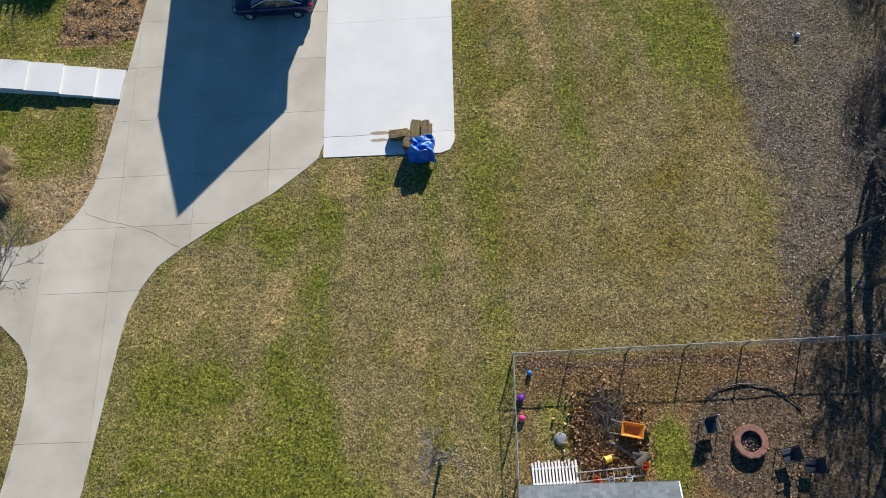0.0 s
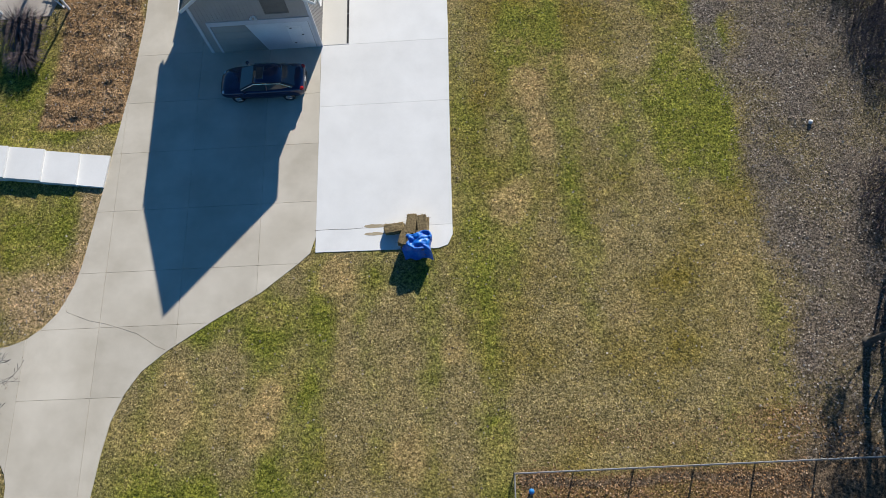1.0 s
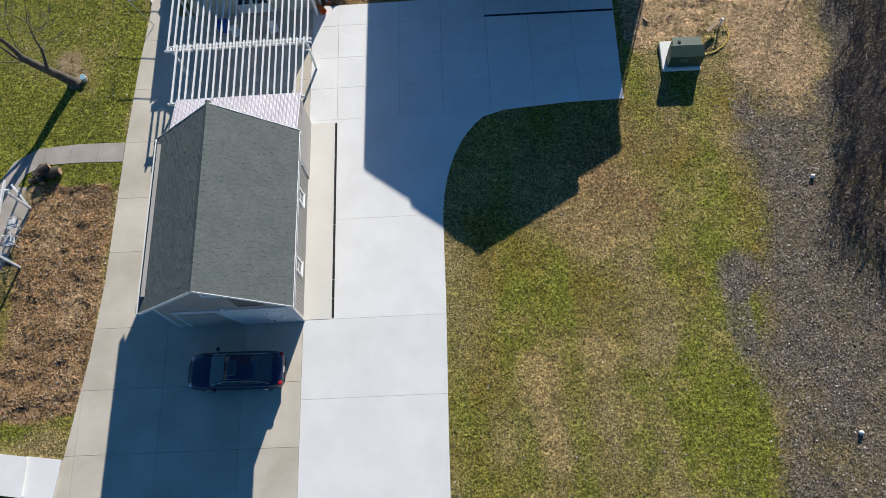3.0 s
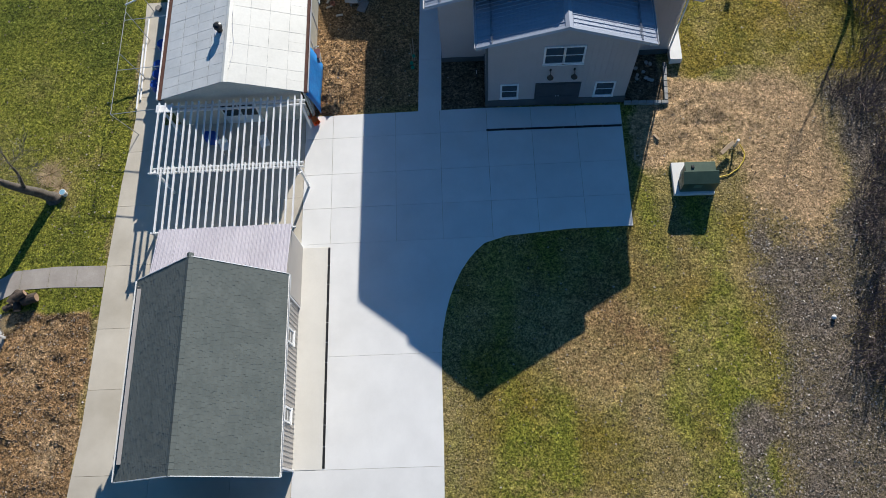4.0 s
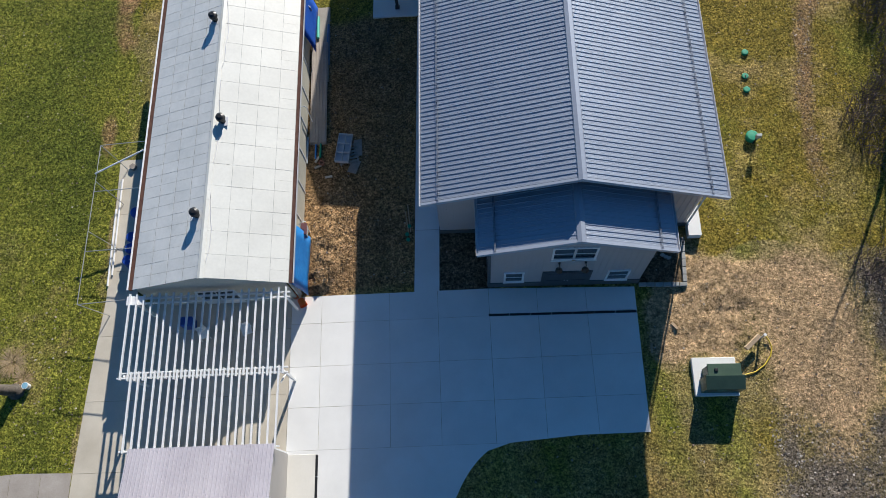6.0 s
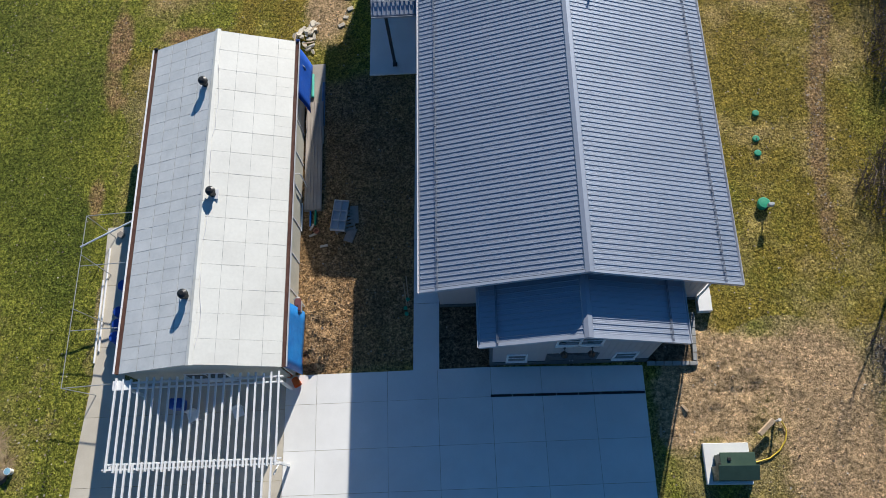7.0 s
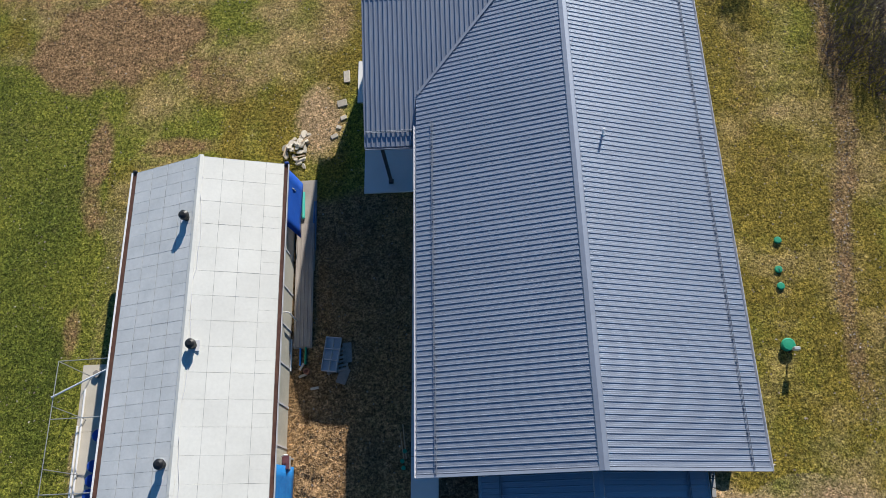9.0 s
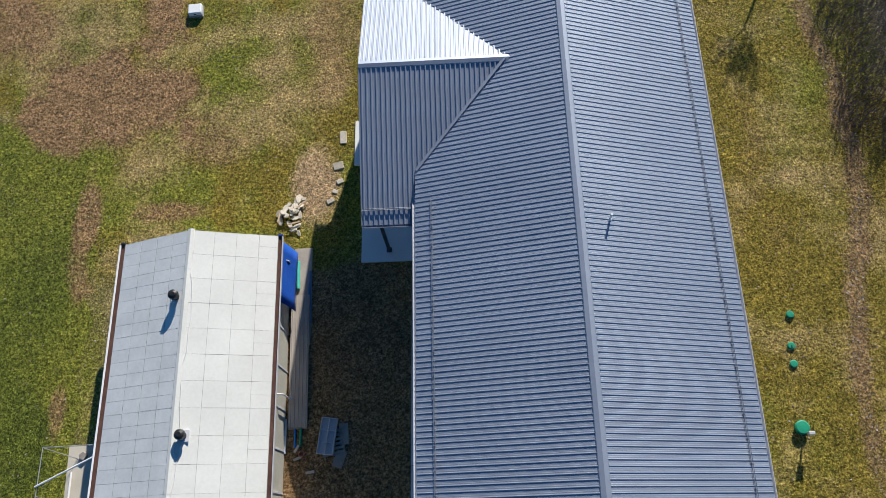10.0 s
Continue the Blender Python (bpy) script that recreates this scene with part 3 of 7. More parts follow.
paving("side_walk", "narrow concrete walk beside the long house", SIDE_WALK, [-3, 1], [49, 52.5, 56, 59.5, 63, 67], WHITE_CONCRETE, 0.05)
paving("garden_path", "weathered grey concrete path curving across the lawn", LAWN_PATH, [-27, -24.4, -22.9, -21.4, -19.9, -18], [35, 38, 41.5], OLD_CONCRETE, 0.04)
STRIP = surf("warm_concrete", (0.66, 0.635, 0.575), (0.72, 0.695, 0.635), 0.5, 24, 0.8, bump=0.002, grime=0.12)
tagged(part("garage_apron", Mesh().box(-8.04, -6.6, 30.14, 41.3, 0.02, 0.062, 0.01), STRIP, None), "warm grey concrete strip along the garage wall", "concrete strip", kind="structure")


# ---- shared building parts ----
def frame_of(origin, u, v):
    """A pose whose x runs along u and y along v, with z out of the surface."""
    u, v = Vector(u).normalized(), Vector(v).normalized()
    w = u.cross(v)
    return Matrix(((u.x, v.x, w.x, origin[0]), (u.y, v.y, w.y, origin[1]), (u.z, v.z, w.z, origin[2]), (0, 0, 0, 1)))


def ribbed(width, length, ribs, high=0.026, wide=0.022, thick=0.02):
    """A ribbed metal sheet, ribs along y."""
    pitch = width / ribs
    top = [(0.0, 0.0)]
    for i in range(ribs):
        c = (i + 0.5) * pitch
        low = [(c + q * pitch + d, z) for q in (-0.33, 0.33) for d, z in ((-0.010, 0), (0, 0.004), (0.010, 0))]
        top += low[:3] + [(c - wide, 0), (c - wide * 0.45, high), (c + wide * 0.45, high), (c + wide, 0)] + low[3:]
    top.append((width - 0.004, 0.0))
    ring = top + [(width - 0.004, -thick), (0.0, -thick)]
    ring = ring[::-1]
    return Mesh().loft([[(x, 0, z) for x, z in ring], [(x, length, z) for x, z in ring]])


def window_unit(parent, m, w, h, panes=(1, 2), trim=0.09, label="white-framed window with dark glass", fm=None):
    """A framed window on a wall; x along the wall, y up, z out."""
    body = Mesh()
    for a, c, d, e in ((-w / 2 - trim, -w / 2, -trim, h + trim), (w / 2, w / 2 + trim, -trim, h + trim), (-w / 2, w / 2, h, h + trim), (-w / 2, w / 2, -trim, 0)):
        body.box(a, c, d, e, -0.05, 0.05, 0.008)
    nx, ny = panes
    for i in range(1, nx):
        body.box(-w / 2 + i * w / nx - 0.02, -w / 2 + i * w / nx + 0.02, 0, h, -0.03, 0.035)
    for j in range(1, ny):
        body.box(-w / 2, w / 2, j * h / ny - 0.02, j * h / ny + 0.02, -0.03, 0.03)
    win = part("window", body, fm or WHITE, parent, label, m=m)
    for i in range(nx):
        for j in range(ny):
            part("pane", Mesh().box(-w / 2 + i * w / nx + 0.015, -w / 2 + (i + 1) * w / nx - 0.015, j * h / ny + 0.015, (j + 1) * h / ny - 0.015, -0.02, 0.012), PANE, win)
    part("sill", Mesh().box(-w / 2 - trim - 0.03, w / 2 + trim + 0.03, -trim - 0.04, -trim, 0, 0.10, 0.008), fm or WHITE, win)
    return win


def battens(x0, x1, z0, top, pitch, deep=0.02, wide=0.035):
    """Raised seams up a wall in the x-y plane, y up; top(x) gives the wall's height."""
    b = Mesh()
    x = x0 + pitch / 2
    while x < x1:
        b.box(x - wide / 2, x + wide / 2, z0, top(x) - 0.03, -0.005, deep)
        x += pitch
    return b


# ---- the long house ----
HOUSE_AT = pose(5.93, 50.99, 0, 0, 0, -1.1)
house = thing("house", "long house with greige metal siding and blue-grey ribbed steel roofs", "house", HOUSE_AT)
HALF, RIDGE, EAVE, LONG = 6.80, 8.36, 6.30, 31.1
EAST, EAVE_E = 6.58, 6.00
PT = {-1: (RIDGE - EAVE) / HALF, 1: (RIDGE - EAVE_E) / EAST}
SLOPE_L, SLOPE_E = math.hypot(HALF, RIDGE - EAVE), math.hypot(EAST, RIDGE - EAVE_E)


def fall(x):
    """How far the roof has dropped at x from its ridge."""
    return PT[1] * x if x > 0 else -PT[-1] * x


def gable_wall(name, x0, x1, xr, zr, y0, y1, parent, z0=0.0, drop=0.10):
    """A wall under a gable, along x from x0 to x1."""
    w = Mesh()
    ring = [(x0, z0), (x1, z0), (x1, zr - drop - fall(x1 - xr)), (xr, zr - drop), (x0, zr - drop - fall(x0 - xr))]
    w.loft([[(x, y1, z) for x, z in ring], [(x, y0, z) for x, z in ring]])
    return part(name, w, SIDING, parent)


south = gable_wall("wall", -6.3, 6.3, 0, RIDGE, 1.2, 1.4, house)
part("siding_seams", battens(-6.3, 6.3, 0.4, lambda x: RIDGE - 0.1 - fall(x), 0.30), SIDING, south, m=frame_of((0, 1.2, 0), (1, 0, 0), (0, 0, 1)))
north = gable_wall("wall", -6.3, 6.3, 0, RIDGE, LONG - 1.2, LONG - 1.0, house)
for sx, w0 in ((-1, 6.3), (1, 6.3)):
    wall = part("wall", Mesh().box(min(sx * (w0 - 0.2), sx * w0), max(sx * (w0 - 0.2), sx * w0), 1.4, LONG - 1.2, 0, 6.32 if sx < 0 else 6.02), SIDING, house)
    seams = Mesh()
    y = 1.6
    while y < LONG - 1.2:
        seams.box(min(sx * (w0 - 0.005), sx * (w0 + 0.02)), max(sx * (w0 - 0.005), sx * (w0 + 0.02)), y - 0.018, y + 0.018, 0.4, 6.3 if sx < 0 else 6.0)
        y += 0.30
    part("siding_seams", seams, SIDING, wall)
    part("plinth", Mesh().box(min(sx * (w0 - 0.01), sx * (w0 + 0.04)), max(sx * (w0 - 0.01), sx * (w0 + 0.04)), 1.2, LONG - 1.2, -0.1, 0.38, 0.01), PLINTH, wall)
part("plinth", Mesh().box(-6.33, 6.33, 1.15, 1.2, -0.1, 0.38, 0.01), PLINTH, south)

roof = part("roof", Mesh().box(-6.3, 6.1, 1.0, LONG - 1.0, 5.66, 5.69), SIDING, house)
sheet = ribbed(0.914, SLOPE_L, 4).data("roof_panel", STEEL_BLUE)
short = ribbed(0.914, SLOPE_E, 4).data("roof_panel", STEEL_BLUE)
for i in range(34):
    part("roof_panel", short, None, roof, m=frame_of((0, (i + 1) * 0.9147, RIDGE), (0, -1, 0), (EAST, 0, -(RIDGE - EAVE_E))))
    part("roof_panel", sheet, None, roof, m=frame_of((0, i * 0.9147, RIDGE), (0, 1, 0), (-HALF, 0, -(RIDGE - EAVE))))
cap = Mesh()
for sx in (-1, 1):
    cap.loft([[(sx * x, y, RIDGE + z - PT[sx] * x) for x, z in ((0, 0.06), (0.17, 0.05), (0.20, 0.02), (0, 0.025))] for y in (-0.03, LONG + 0.03)])
part("ridge_cap", cap, STEEL_BLUE, roof)
RAIL = surf("rail_steel", (0.17, 0.19, 0.235), (0.21, 0.23, 0.275), 2, 12, 0.5, metal=0.3)
for sx in (-1, 1):
    side = HALF if sx < 0 else EAST
    drop = EAVE if sx < 0 else EAVE_E
    stop = 15.4 if sx < 0 else LONG - 0.02
    rail = Mesh()
    for off in (0.70, 0.755):
        x = side - off
        rail.tube([(sx * x, 0.02, RIDGE - PT[sx] * x + 0.075), (sx * x, stop, RIDGE - PT[sx] * x + 0.075)], 0.014, 5)
    for i in range(int(stop / 0.9147)):
        x = side - 0.73
        rail.box(sx * x - 0.04, sx * x + 0.04, i * 0.9147 + 0.435, i * 0.9147 + 0.465, RIDGE - PT[sx] * x - 0.02, RIDGE - PT[sx] * x + 0.085)
    part("snow_rail", rail, RAIL, roof, "dark double snow rail")
    part("gutter", Mesh().loft([[(sx * (side + x), y, drop + z) for x, z in ((-0.02, -0.01), (0.0, -0.13), (0.09, -0.13), (0.115, -0.0), (0.10, -0.0), (0.08, -0.10), (0.02, -0.10), (0.0, -0.01))] for y in (-0.02, stop)]), TRIM, roof)
for y0 in (-0.03, LONG):
    rake = Mesh()
    for sx in (-1, 1):
        rake.loft([[(sx * x, y, RIDGE - PT[sx] * x + z) for y, z in ((y0, 0.035), (y0 + 0.03, 0.035), (y0 + 0.03, -0.17), (y0, -0.17))] for x in (0, (HALF if sx < 0 else EAST) + 0.05)])
        rake.loft([[(sx * x, y, RIDGE - PT[sx] * x + z) for y, z in ((y0, 0.036), (y0 + 0.11, 0.04), (y0 + 0.11, 0.03), (y0, 0.028))] for x in (0.1, (HALF if sx < 0 else EAST) + 0.05)])
    part("rake_trim", rake, RAKE, roof)
soffit = Mesh()
for sx in (-1, 1):
    soffit.loft([[(sx * x, y, RIDGE - PT[sx] * x + z) for y, z in ((0.0, -0.05), (1.2, -0.05), (1.2, -0.09), (0.0, -0.09))] for x in (0, HALF if sx < 0 else EAST)])
part("soffit", soffit, SIDING, roof)
part("vent_pipe", Mesh().tube([(1.25, 13.6, 7.75), (1.25, 13.6, 8.45)], 0.045, 10).tube([(1.25, 13.6, 7.86), (1.25, 13.6, 7.94)], [0.11, 0.06], 10), WHITE, roof, "white plastic vent pipe")
for x in (6.15, ):
    part("downspout", Mesh().tube([(6.56, 1.0, 5.94), (6.36, 1.1, 5.6), (6.36, 1.12, 0.5), (6.5, 1.0, 0.2)], 0.05, 6), WHITE, house, "white downspout")

# the south wing with the doors
BX0, BX1, BXR, BRZ, BY = -3.9, 3.6, -0.12, 7.50, -1.83
bump = gable_wall("entrance_front", BX0, BX1, BXR, BRZ, BY, BY + 0.2, house)
part("siding_seams", battens(BX0, BX1, 0.65, lambda x: BRZ - 0.1 - fall(x - BXR), 0.30), SIDING, bump, m=frame_of((0, BY, 0), (1, 0, 0), (0, 0, 1)))
for x0, x1 in ((BX0, BX0 + 0.2), (BX1 - 0.2, BX1)):
    part("wall", Mesh().box(x0, x1, BY + 0.2, 1.2, 0, 6.15 if x0 < 0 else 5.75), SIDING, house)
part("corner_trim", Mesh().box(BX0 - 0.04, BX0 + 0.10, BY - 0.03, BY + 0.12, 0.6, 6.1, 0.01), PLINTH, bump)
part("plinth", Mesh().box(BX0 - 0.03, BX1 + 0.03, BY - 0.05, BY, 0, 0.60, 0.01), PLINTH, bump)
part("plinth", Mesh().box(BX0 - 0.05, BX0, BY, 1.2, 0, 0.60, 0.01), PLINTH, bump)
part("plinth", Mesh().box(BX1, BX1 + 0.05, BY, 1.2, 0, 0.60, 0.01), PLINTH, bump)
wing_roof = part("entrance_roof", Mesh().box(BX0, BX1, BY + 0.1, 1.15, 5.55, 5.58), SIDING, house)
B0 = -2.40
for half, sx in ((4.24, -1), (4.24, 1)):
    length = math.hypot(half, half * PT[sx])
    bs = ribbed(0.905, length, 4).data("roof_panel", STEEL_BLUE)
    for i in range(4):
        if sx > 0:
            m = frame_of((BXR, B0 + (i + 1) * 0.9055, BRZ), (0, -1, 0), (1, 0, -PT[1]))
        else:
            m = frame_of((BXR, B0 + i * 0.9055, BRZ), (0, 1, 0), (-1, 0, -PT[-1]))
        part("roof_panel", bs, None, wing_roof, m=m)
    ez = BRZ - half * PT[sx]
    part("gutter", Mesh().loft([[(BXR + sx * (half + x), y, ez + z) for x, z in ((-0.02, -0.01), (0.0, -0.13), (0.09, -0.13), (0.115, -0.0), (0.10, -0.0), (0.08, -0.10), (0.02, -0.10), (0.0, -0.01))] for y in (B0, 1.15)]), TRIM, wing_roof)
    part("rake_trim", Mesh().loft([[(BXR + sx * x, y, BRZ - PT[sx] * x + z) for y, z in ((B0 - 0.03, 0.035), (B0, 0.035), (B0, -0.17), (B0 - 0.03, -0.17))] for x in (0, half + 0.05)])
         .loft([[(BXR + sx * x, y, BRZ - PT[sx] * x + z) for y, z in ((B0 - 0.03, 0.036), (B0 + 0.10, 0.04), (B0 + 0.10, 0.03), (B0 - 0.03, 0.028))] for x in (0.1, half + 0.05)]), RAKE, wing_roof)
    x = half - 0.73
    part("snow_rail", Mesh().tube([(BXR + sx * x, B0 + 0.03, BRZ - PT[sx] * x + 0.075), (BXR + sx * x, 1.1, BRZ - PT[sx] * x + 0.075)], 0.016, 5)
         .tube([(BXR + sx * (x + 0.05), B0 + 0.03, BRZ - PT[sx] * (x + 0.05) + 0.075), (BXR + sx * (x + 0.05), 1.1, BRZ - PT[sx] * (x + 0.05) + 0.075)], 0.016, 5), RAIL, wing_roof)
cap = Mesh()
for sx in (-1, 1):
    cap.loft([[(BXR + sx * x, y, BRZ + z - PT[sx] * x) for x, z in ((0, 0.06), (0.17, 0.05), (0.20, 0.02), (0, 0.025))] for y in (B0 - 0.03, 1.2)])
part("ridge_cap", cap, STEEL_BLUE, wing_roof)
DOOR = surf("dark_door", (0.045, 0.047, 0.052), (0.06, 0.062, 0.068), 2, 15, 0.45)
front = frame_of((0, BY, 0), (1, 0, 0), (0, 0, 1))
door = part("double_door", Mesh().box(-1.30, 1.10, 0.0, 2.12, -0.02, 0.045, 0.01), DOOR, bump, "dark double entrance door", m=front)
for x0, x1 in ((-1.22, -0.13), (-0.07, 1.02)):
    leaf = part("door_leaf", Mesh().box(x0, x1, 0.08, 2.04, 0.045, 0.07, 0.01).box(x0 + 0.15, x1 - 0.15, 0.25, 0.95, 0.07, 0.085, 0.01).box(x0 + 0.15, x1 - 0.15, 1.1, 1.9, 0.07, 0.085, 0.01), DOOR, door)
for x in (-0.17, -0.03):
    part("door_handle", Mesh().ball((x, 1.02, 0.12), 0.035, 10), TRIM, door, "small metal knob")
window_unit(bump, front @ pose(-0.52, 3.95, 0.02), 0.88, 1.28, (1, 2))
window_unit(bump, front @ pose(0.46, 3.95, 0.02), 0.88, 1.28, (1, 2))
window_unit(bump, front @ pose(-2.66, 0.92, 0.02), 0.80, 1.15, (1, 2))
window_unit(bump, front @ pose(2.38, 0.85, 0.02), 0.90, 1.15, (1, 2))
for x in (-0.62, 0.60):
    lamp = part("wall_lamp", Mesh().box(x - 0.05, x + 0.05, 3.25, 3.42, 0, 0.06, 0.01).tube([(x, 3.33, 0.05), (x, 3.38, 0.2), (x, 3.2, 0.26)], 0.018, 6), BLACK, bump, "black barn-style wall lamp", m=front)
    part("lamp_shade", Mesh().tube([(x, 3.2, 0.26), (x, 3.12, 0.26), (x, 2.98, 0.26)], [0.04, 0.09, 0.17], 14), BLACK, lamp)
METER = surf("meter_grey", (0.42, 0.44, 0.45), (0.5, 0.52, 0.53), 2, 15, 0.45)
meter = part("meter_box", Mesh().box(BX1 + 0.001, BX1 + 0.18, -0.4, 0.05, 1.2, 1.95, 0.02).box(BX1 + 0.001, BX1 + 0.14, 0.15, 0.5, 1.3, 1.8, 0.02), METER, house, "grey electric meter boxes with conduits")
for y in (-0.32, -0.18, -0.04):
    part("conduit", Mesh().tube([(BX1 + 0.09, y, 0.0), (BX1 + 0.09, y, 1.2)], 0.03, 8), METER, meter)
part("meter_dial", Mesh().tube([(BX1 + 0.18, -0.18, 1.65), (BX1 + 0.27, -0.18, 1.65)], 0.09, 14), WHITE, meter)

# the west wing with its porch
WR, WZ, WE, WY0, WX = 21.85, 7.62, 5.70, 14.70, -9.22
WP = (WZ - WE) / (WR - WY0)
west_roof = part("porch_roof", Mesh().box(-9.0, -6.3, WR - 6.5, WR + 6.5, 5.62, 5.66), SIDING, house)
ws = ribbed(0.9, math.hypot(WR - WY0, WZ - WE), 4, 0.040, 0.045).data("roof_panel", STEEL_BLUE)
for i in range(8):
    part("roof_panel", ws, None, west_roof, m=frame_of((WX + i * 0.9, WR, WZ), (1, 0, 0), (0, 1, -WP)))
    part("roof_panel", ws, None, west_roof, m=frame_of((WX + (i + 1) * 0.9, WR, WZ), (-1, 0, 0), (0, -1, -WP)))
cap = Mesh()
for sy in (-1, 1):
    cap.loft([[(x, WR + sy * y, WZ + z - WP * y) for y, z in ((0, 0.06), (0.17, 0.05), (0.20, 0.02), (0, 0.025))] for x in (WX - 0.02, -2.4)])
part("ridge_cap", cap, STEEL_BLUE, west_roof)
part("snow_rail", Mesh().tube([(WX + 0.02, WY0 + 0.62, WE + 0.62 * WP + 0.07), (-6.9, WY0 + 0.62, WE + 0.62 * WP + 0.07)], 0.018, 5)
     .tube([(WX + 0.02, WY0 + 0.68, WE + 0.68 * WP + 0.07), (-6.9, WY0 + 0.68, WE + 0.68 * WP + 0.07)], 0.018, 5), RAIL, west_roof)
part("gutter", Mesh().loft([[(x, WY0 - y, WE + z) for y, z in ((-0.02, -0.01), (0.0, -0.13), (0.09, -0.13), (0.115, 0.0), (0.10, 0.0), (0.08, -0.10), (0.02, -0.10), (0.0, -0.01))] for x in (WX, -6.7)]), STEEL_BLUE, west_roof)
rake = Mesh()
for sy in (-1, 1):
    rake.loft([[(x, WR + sy * y, WZ - WP * y + z) for x, z in ((WX - 0.03, 0.03), (WX, 0.03), (WX, -0.17), (WX - 0.03, -0.17))] for y in (0, WR - WY0)])
part("rake_trim", rake, STEEL_BLUE, west_roof)
valley = Mesh()
for k in (0.0,):
    ya = WR - (WZ - (RIDGE - PT[-1] * 6.75)) / WP
    xa = -6.75
    za = RIDGE - PT[-1] * 6.75
    valley.loft([[(xa + o, ya - o * 0.8, za + 0.05 + 0.01 * q) for o, q in ((-0.05, 0), (0.05, 0), (0.05, 1), (-0.05, 1))],
                 [(-2.566 + o, WR - o * 0.8, WZ + 0.05 + 0.01 * q) for o, q in ((-0.05, 0), (0.05, 0), (0.05, 1), (-0.05, 1))]])
part("valley_flashing", valley, STEEL_BLUE, west_roof)
part("wall", Mesh().box(-8.6, -8.4, 19.2, 28.4, 0, 5.7), SIDING, house)
part("wall", Mesh().box(-8.4, -6.3, 19.2, 19.4, 0, 5.7), SIDING, house)
POST = surf("dark_post", (0.03, 0.03, 0.034), (0.05, 0.05, 0.055), 2, 14, 0.5)
for px, py in ((-8.69, 15.66), ):
    part("porch_post", Mesh().box(px - 0.08, px + 0.08, py - 0.08, py + 0.08, 0.12, 5.62, 0.015).box(px - 0.13, px + 0.13, py - 0.13, py + 0.13, 0.1, 0.22, 0.02), POST, house, "dark square porch post")
part("porch_beam", Mesh().box(-8.85, -6.3, 15.55, 15.77, 5.38, 5.66, 0.01), POST, house)
tagged(part("porch_slab", Mesh().box(-10.15, -6.36, 15.05, 19.2, -0.05, 0.10, 0.01), WHITE_CONCRETE, None, m=HOUSE_AT), "pale concrete porch slab under the wing roof", "porch slab", kind="structure")
tagged(part("step_slab", Mesh().box(-10.65, -8.62, 20.7, 23.45, -0.05, 0.12, 0.01), WHITE_CONCRETE, None, m=HOUSE_AT), "pale concrete doorstep slab beside the wing", "step slab", kind="structure")
tagged(part("side_slab", Mesh().box(6.345, 7.0, 0.45, 4.2, -0.05, 0.45, 0.01), WHITE_CONCRETE, None, m=HOUSE_AT), "raised pale concrete slab by the east wall", "concrete slab", kind="structure")

# ---- the garage ----
GX0, GX1, GR, GRZ, GEZ, GH = -14.25, -8.05, -10.95, 7.27, 4.42, 3.47
GP = (GRZ - GEZ) / GH
GY0, GY1, GRY0, GRY1 = 30.12, 38.1, 29.62, 38.42
GAR = surf("garage_siding", (0.38, 0.35, 0.325), (0.43, 0.40, 0.37), 0.8, 14, 0.5, grime=0.10)
garage = thing("garage", "tall gabled garage with greige siding and a dark shingle roof", "garage", pose(0, 0, 0))


def garage_end(name, y0, y1):
    ring = [(GX0, 0), (GX1, 0), (GX1, GRZ - 0.12 - GP * (GX1 - GR)), (GR, GRZ - 0.12), (GX0, GRZ - 0.12 - GP * (GR - GX0))]
    return part(name, Mesh().loft([[(x, y1, z) for x, z in ring], [(x, y0, z) for x, z in ring]]), GAR, garage)


gfront = garage_end("front_wall", GY0, GY0 + 0.18)
garage_end("back_wall", GY1 - 0.18, GY1)
g_front = frame_of((0, GY0, 0), (1, 0, 0), (0, 0, 1))
part("siding_seams", battens(GX0, GX1, 2.8, lambda x: GRZ - 0.12 - GP * abs(x - GR), 0.23, 0.012, 0.03), GAR, gfront, m=g_front)
for x0, x1, sx in ((GX0, GX0 + 0.18, -1), (GX1 - 0.18, GX1, 1)):
    top = GRZ - 0.13 - GP * ((x1 if sx > 0 else -x0 + 2 * GR) - GR)
    w = part("side_wall", Mesh().box(x0, x1, GY0 + 0.18, GY1 - 0.18, 0, 4.75), GAR, garage)
    seams = Mesh()
    y = GY0 + 0.15
    face = x1 if sx > 0 else x0
    while y < GY1:
        seams.box(min(face, face + sx * 0.022), max(face, face + sx * 0.022), y - 0.02, y + 0.02, 0.05, 4.7)
        y += 0.229
    part("siding_seams", seams, GAR, w)
for x, y in ((GX0, GY0), (GX1, GY0), (GX1, GY1), (GX0, GY1)):
    part("corner_trim", Mesh().box(x - 0.09, x + 0.09, y - 0.035 if y == GY0 else y - 0.06, y + 0.06 if y == GY0 else y + 0.035, 0.02, 4.5, 0.01), TRIM, garage)
part("door_header", Mesh().box(-13.75, -8.15, 2.40, 2.74, 0.0, 0.05, 0.01).box(-13.75, -13.62, 0.0, 2.40, 0.0, 0.04).box(-8.28, -8.15, 0.0, 2.40, 0.0, 0.04), TRIM, gfront, m=g_front)
GDOOR = surf("garage_door", (0.40, 0.375, 0.34), (0.45, 0.42, 0.38), 1, 12, 0.16, grime=0.05, spec=0.9)
gdoor = part("garage_door", Mesh().box(-13.62, -8.28, 0.05, 2.40, -0.05, 0.012), GDOOR, gfront, "wide closed sectional garage door", m=g_front)
for j in range(4):
    part("door_section", Mesh().box(-13.60, -8.30, 0.06 + j * 0.585, 0.06 + j * 0.585 + 0.575, 0.012, 0.03, 0.006), GDOOR, gdoor)
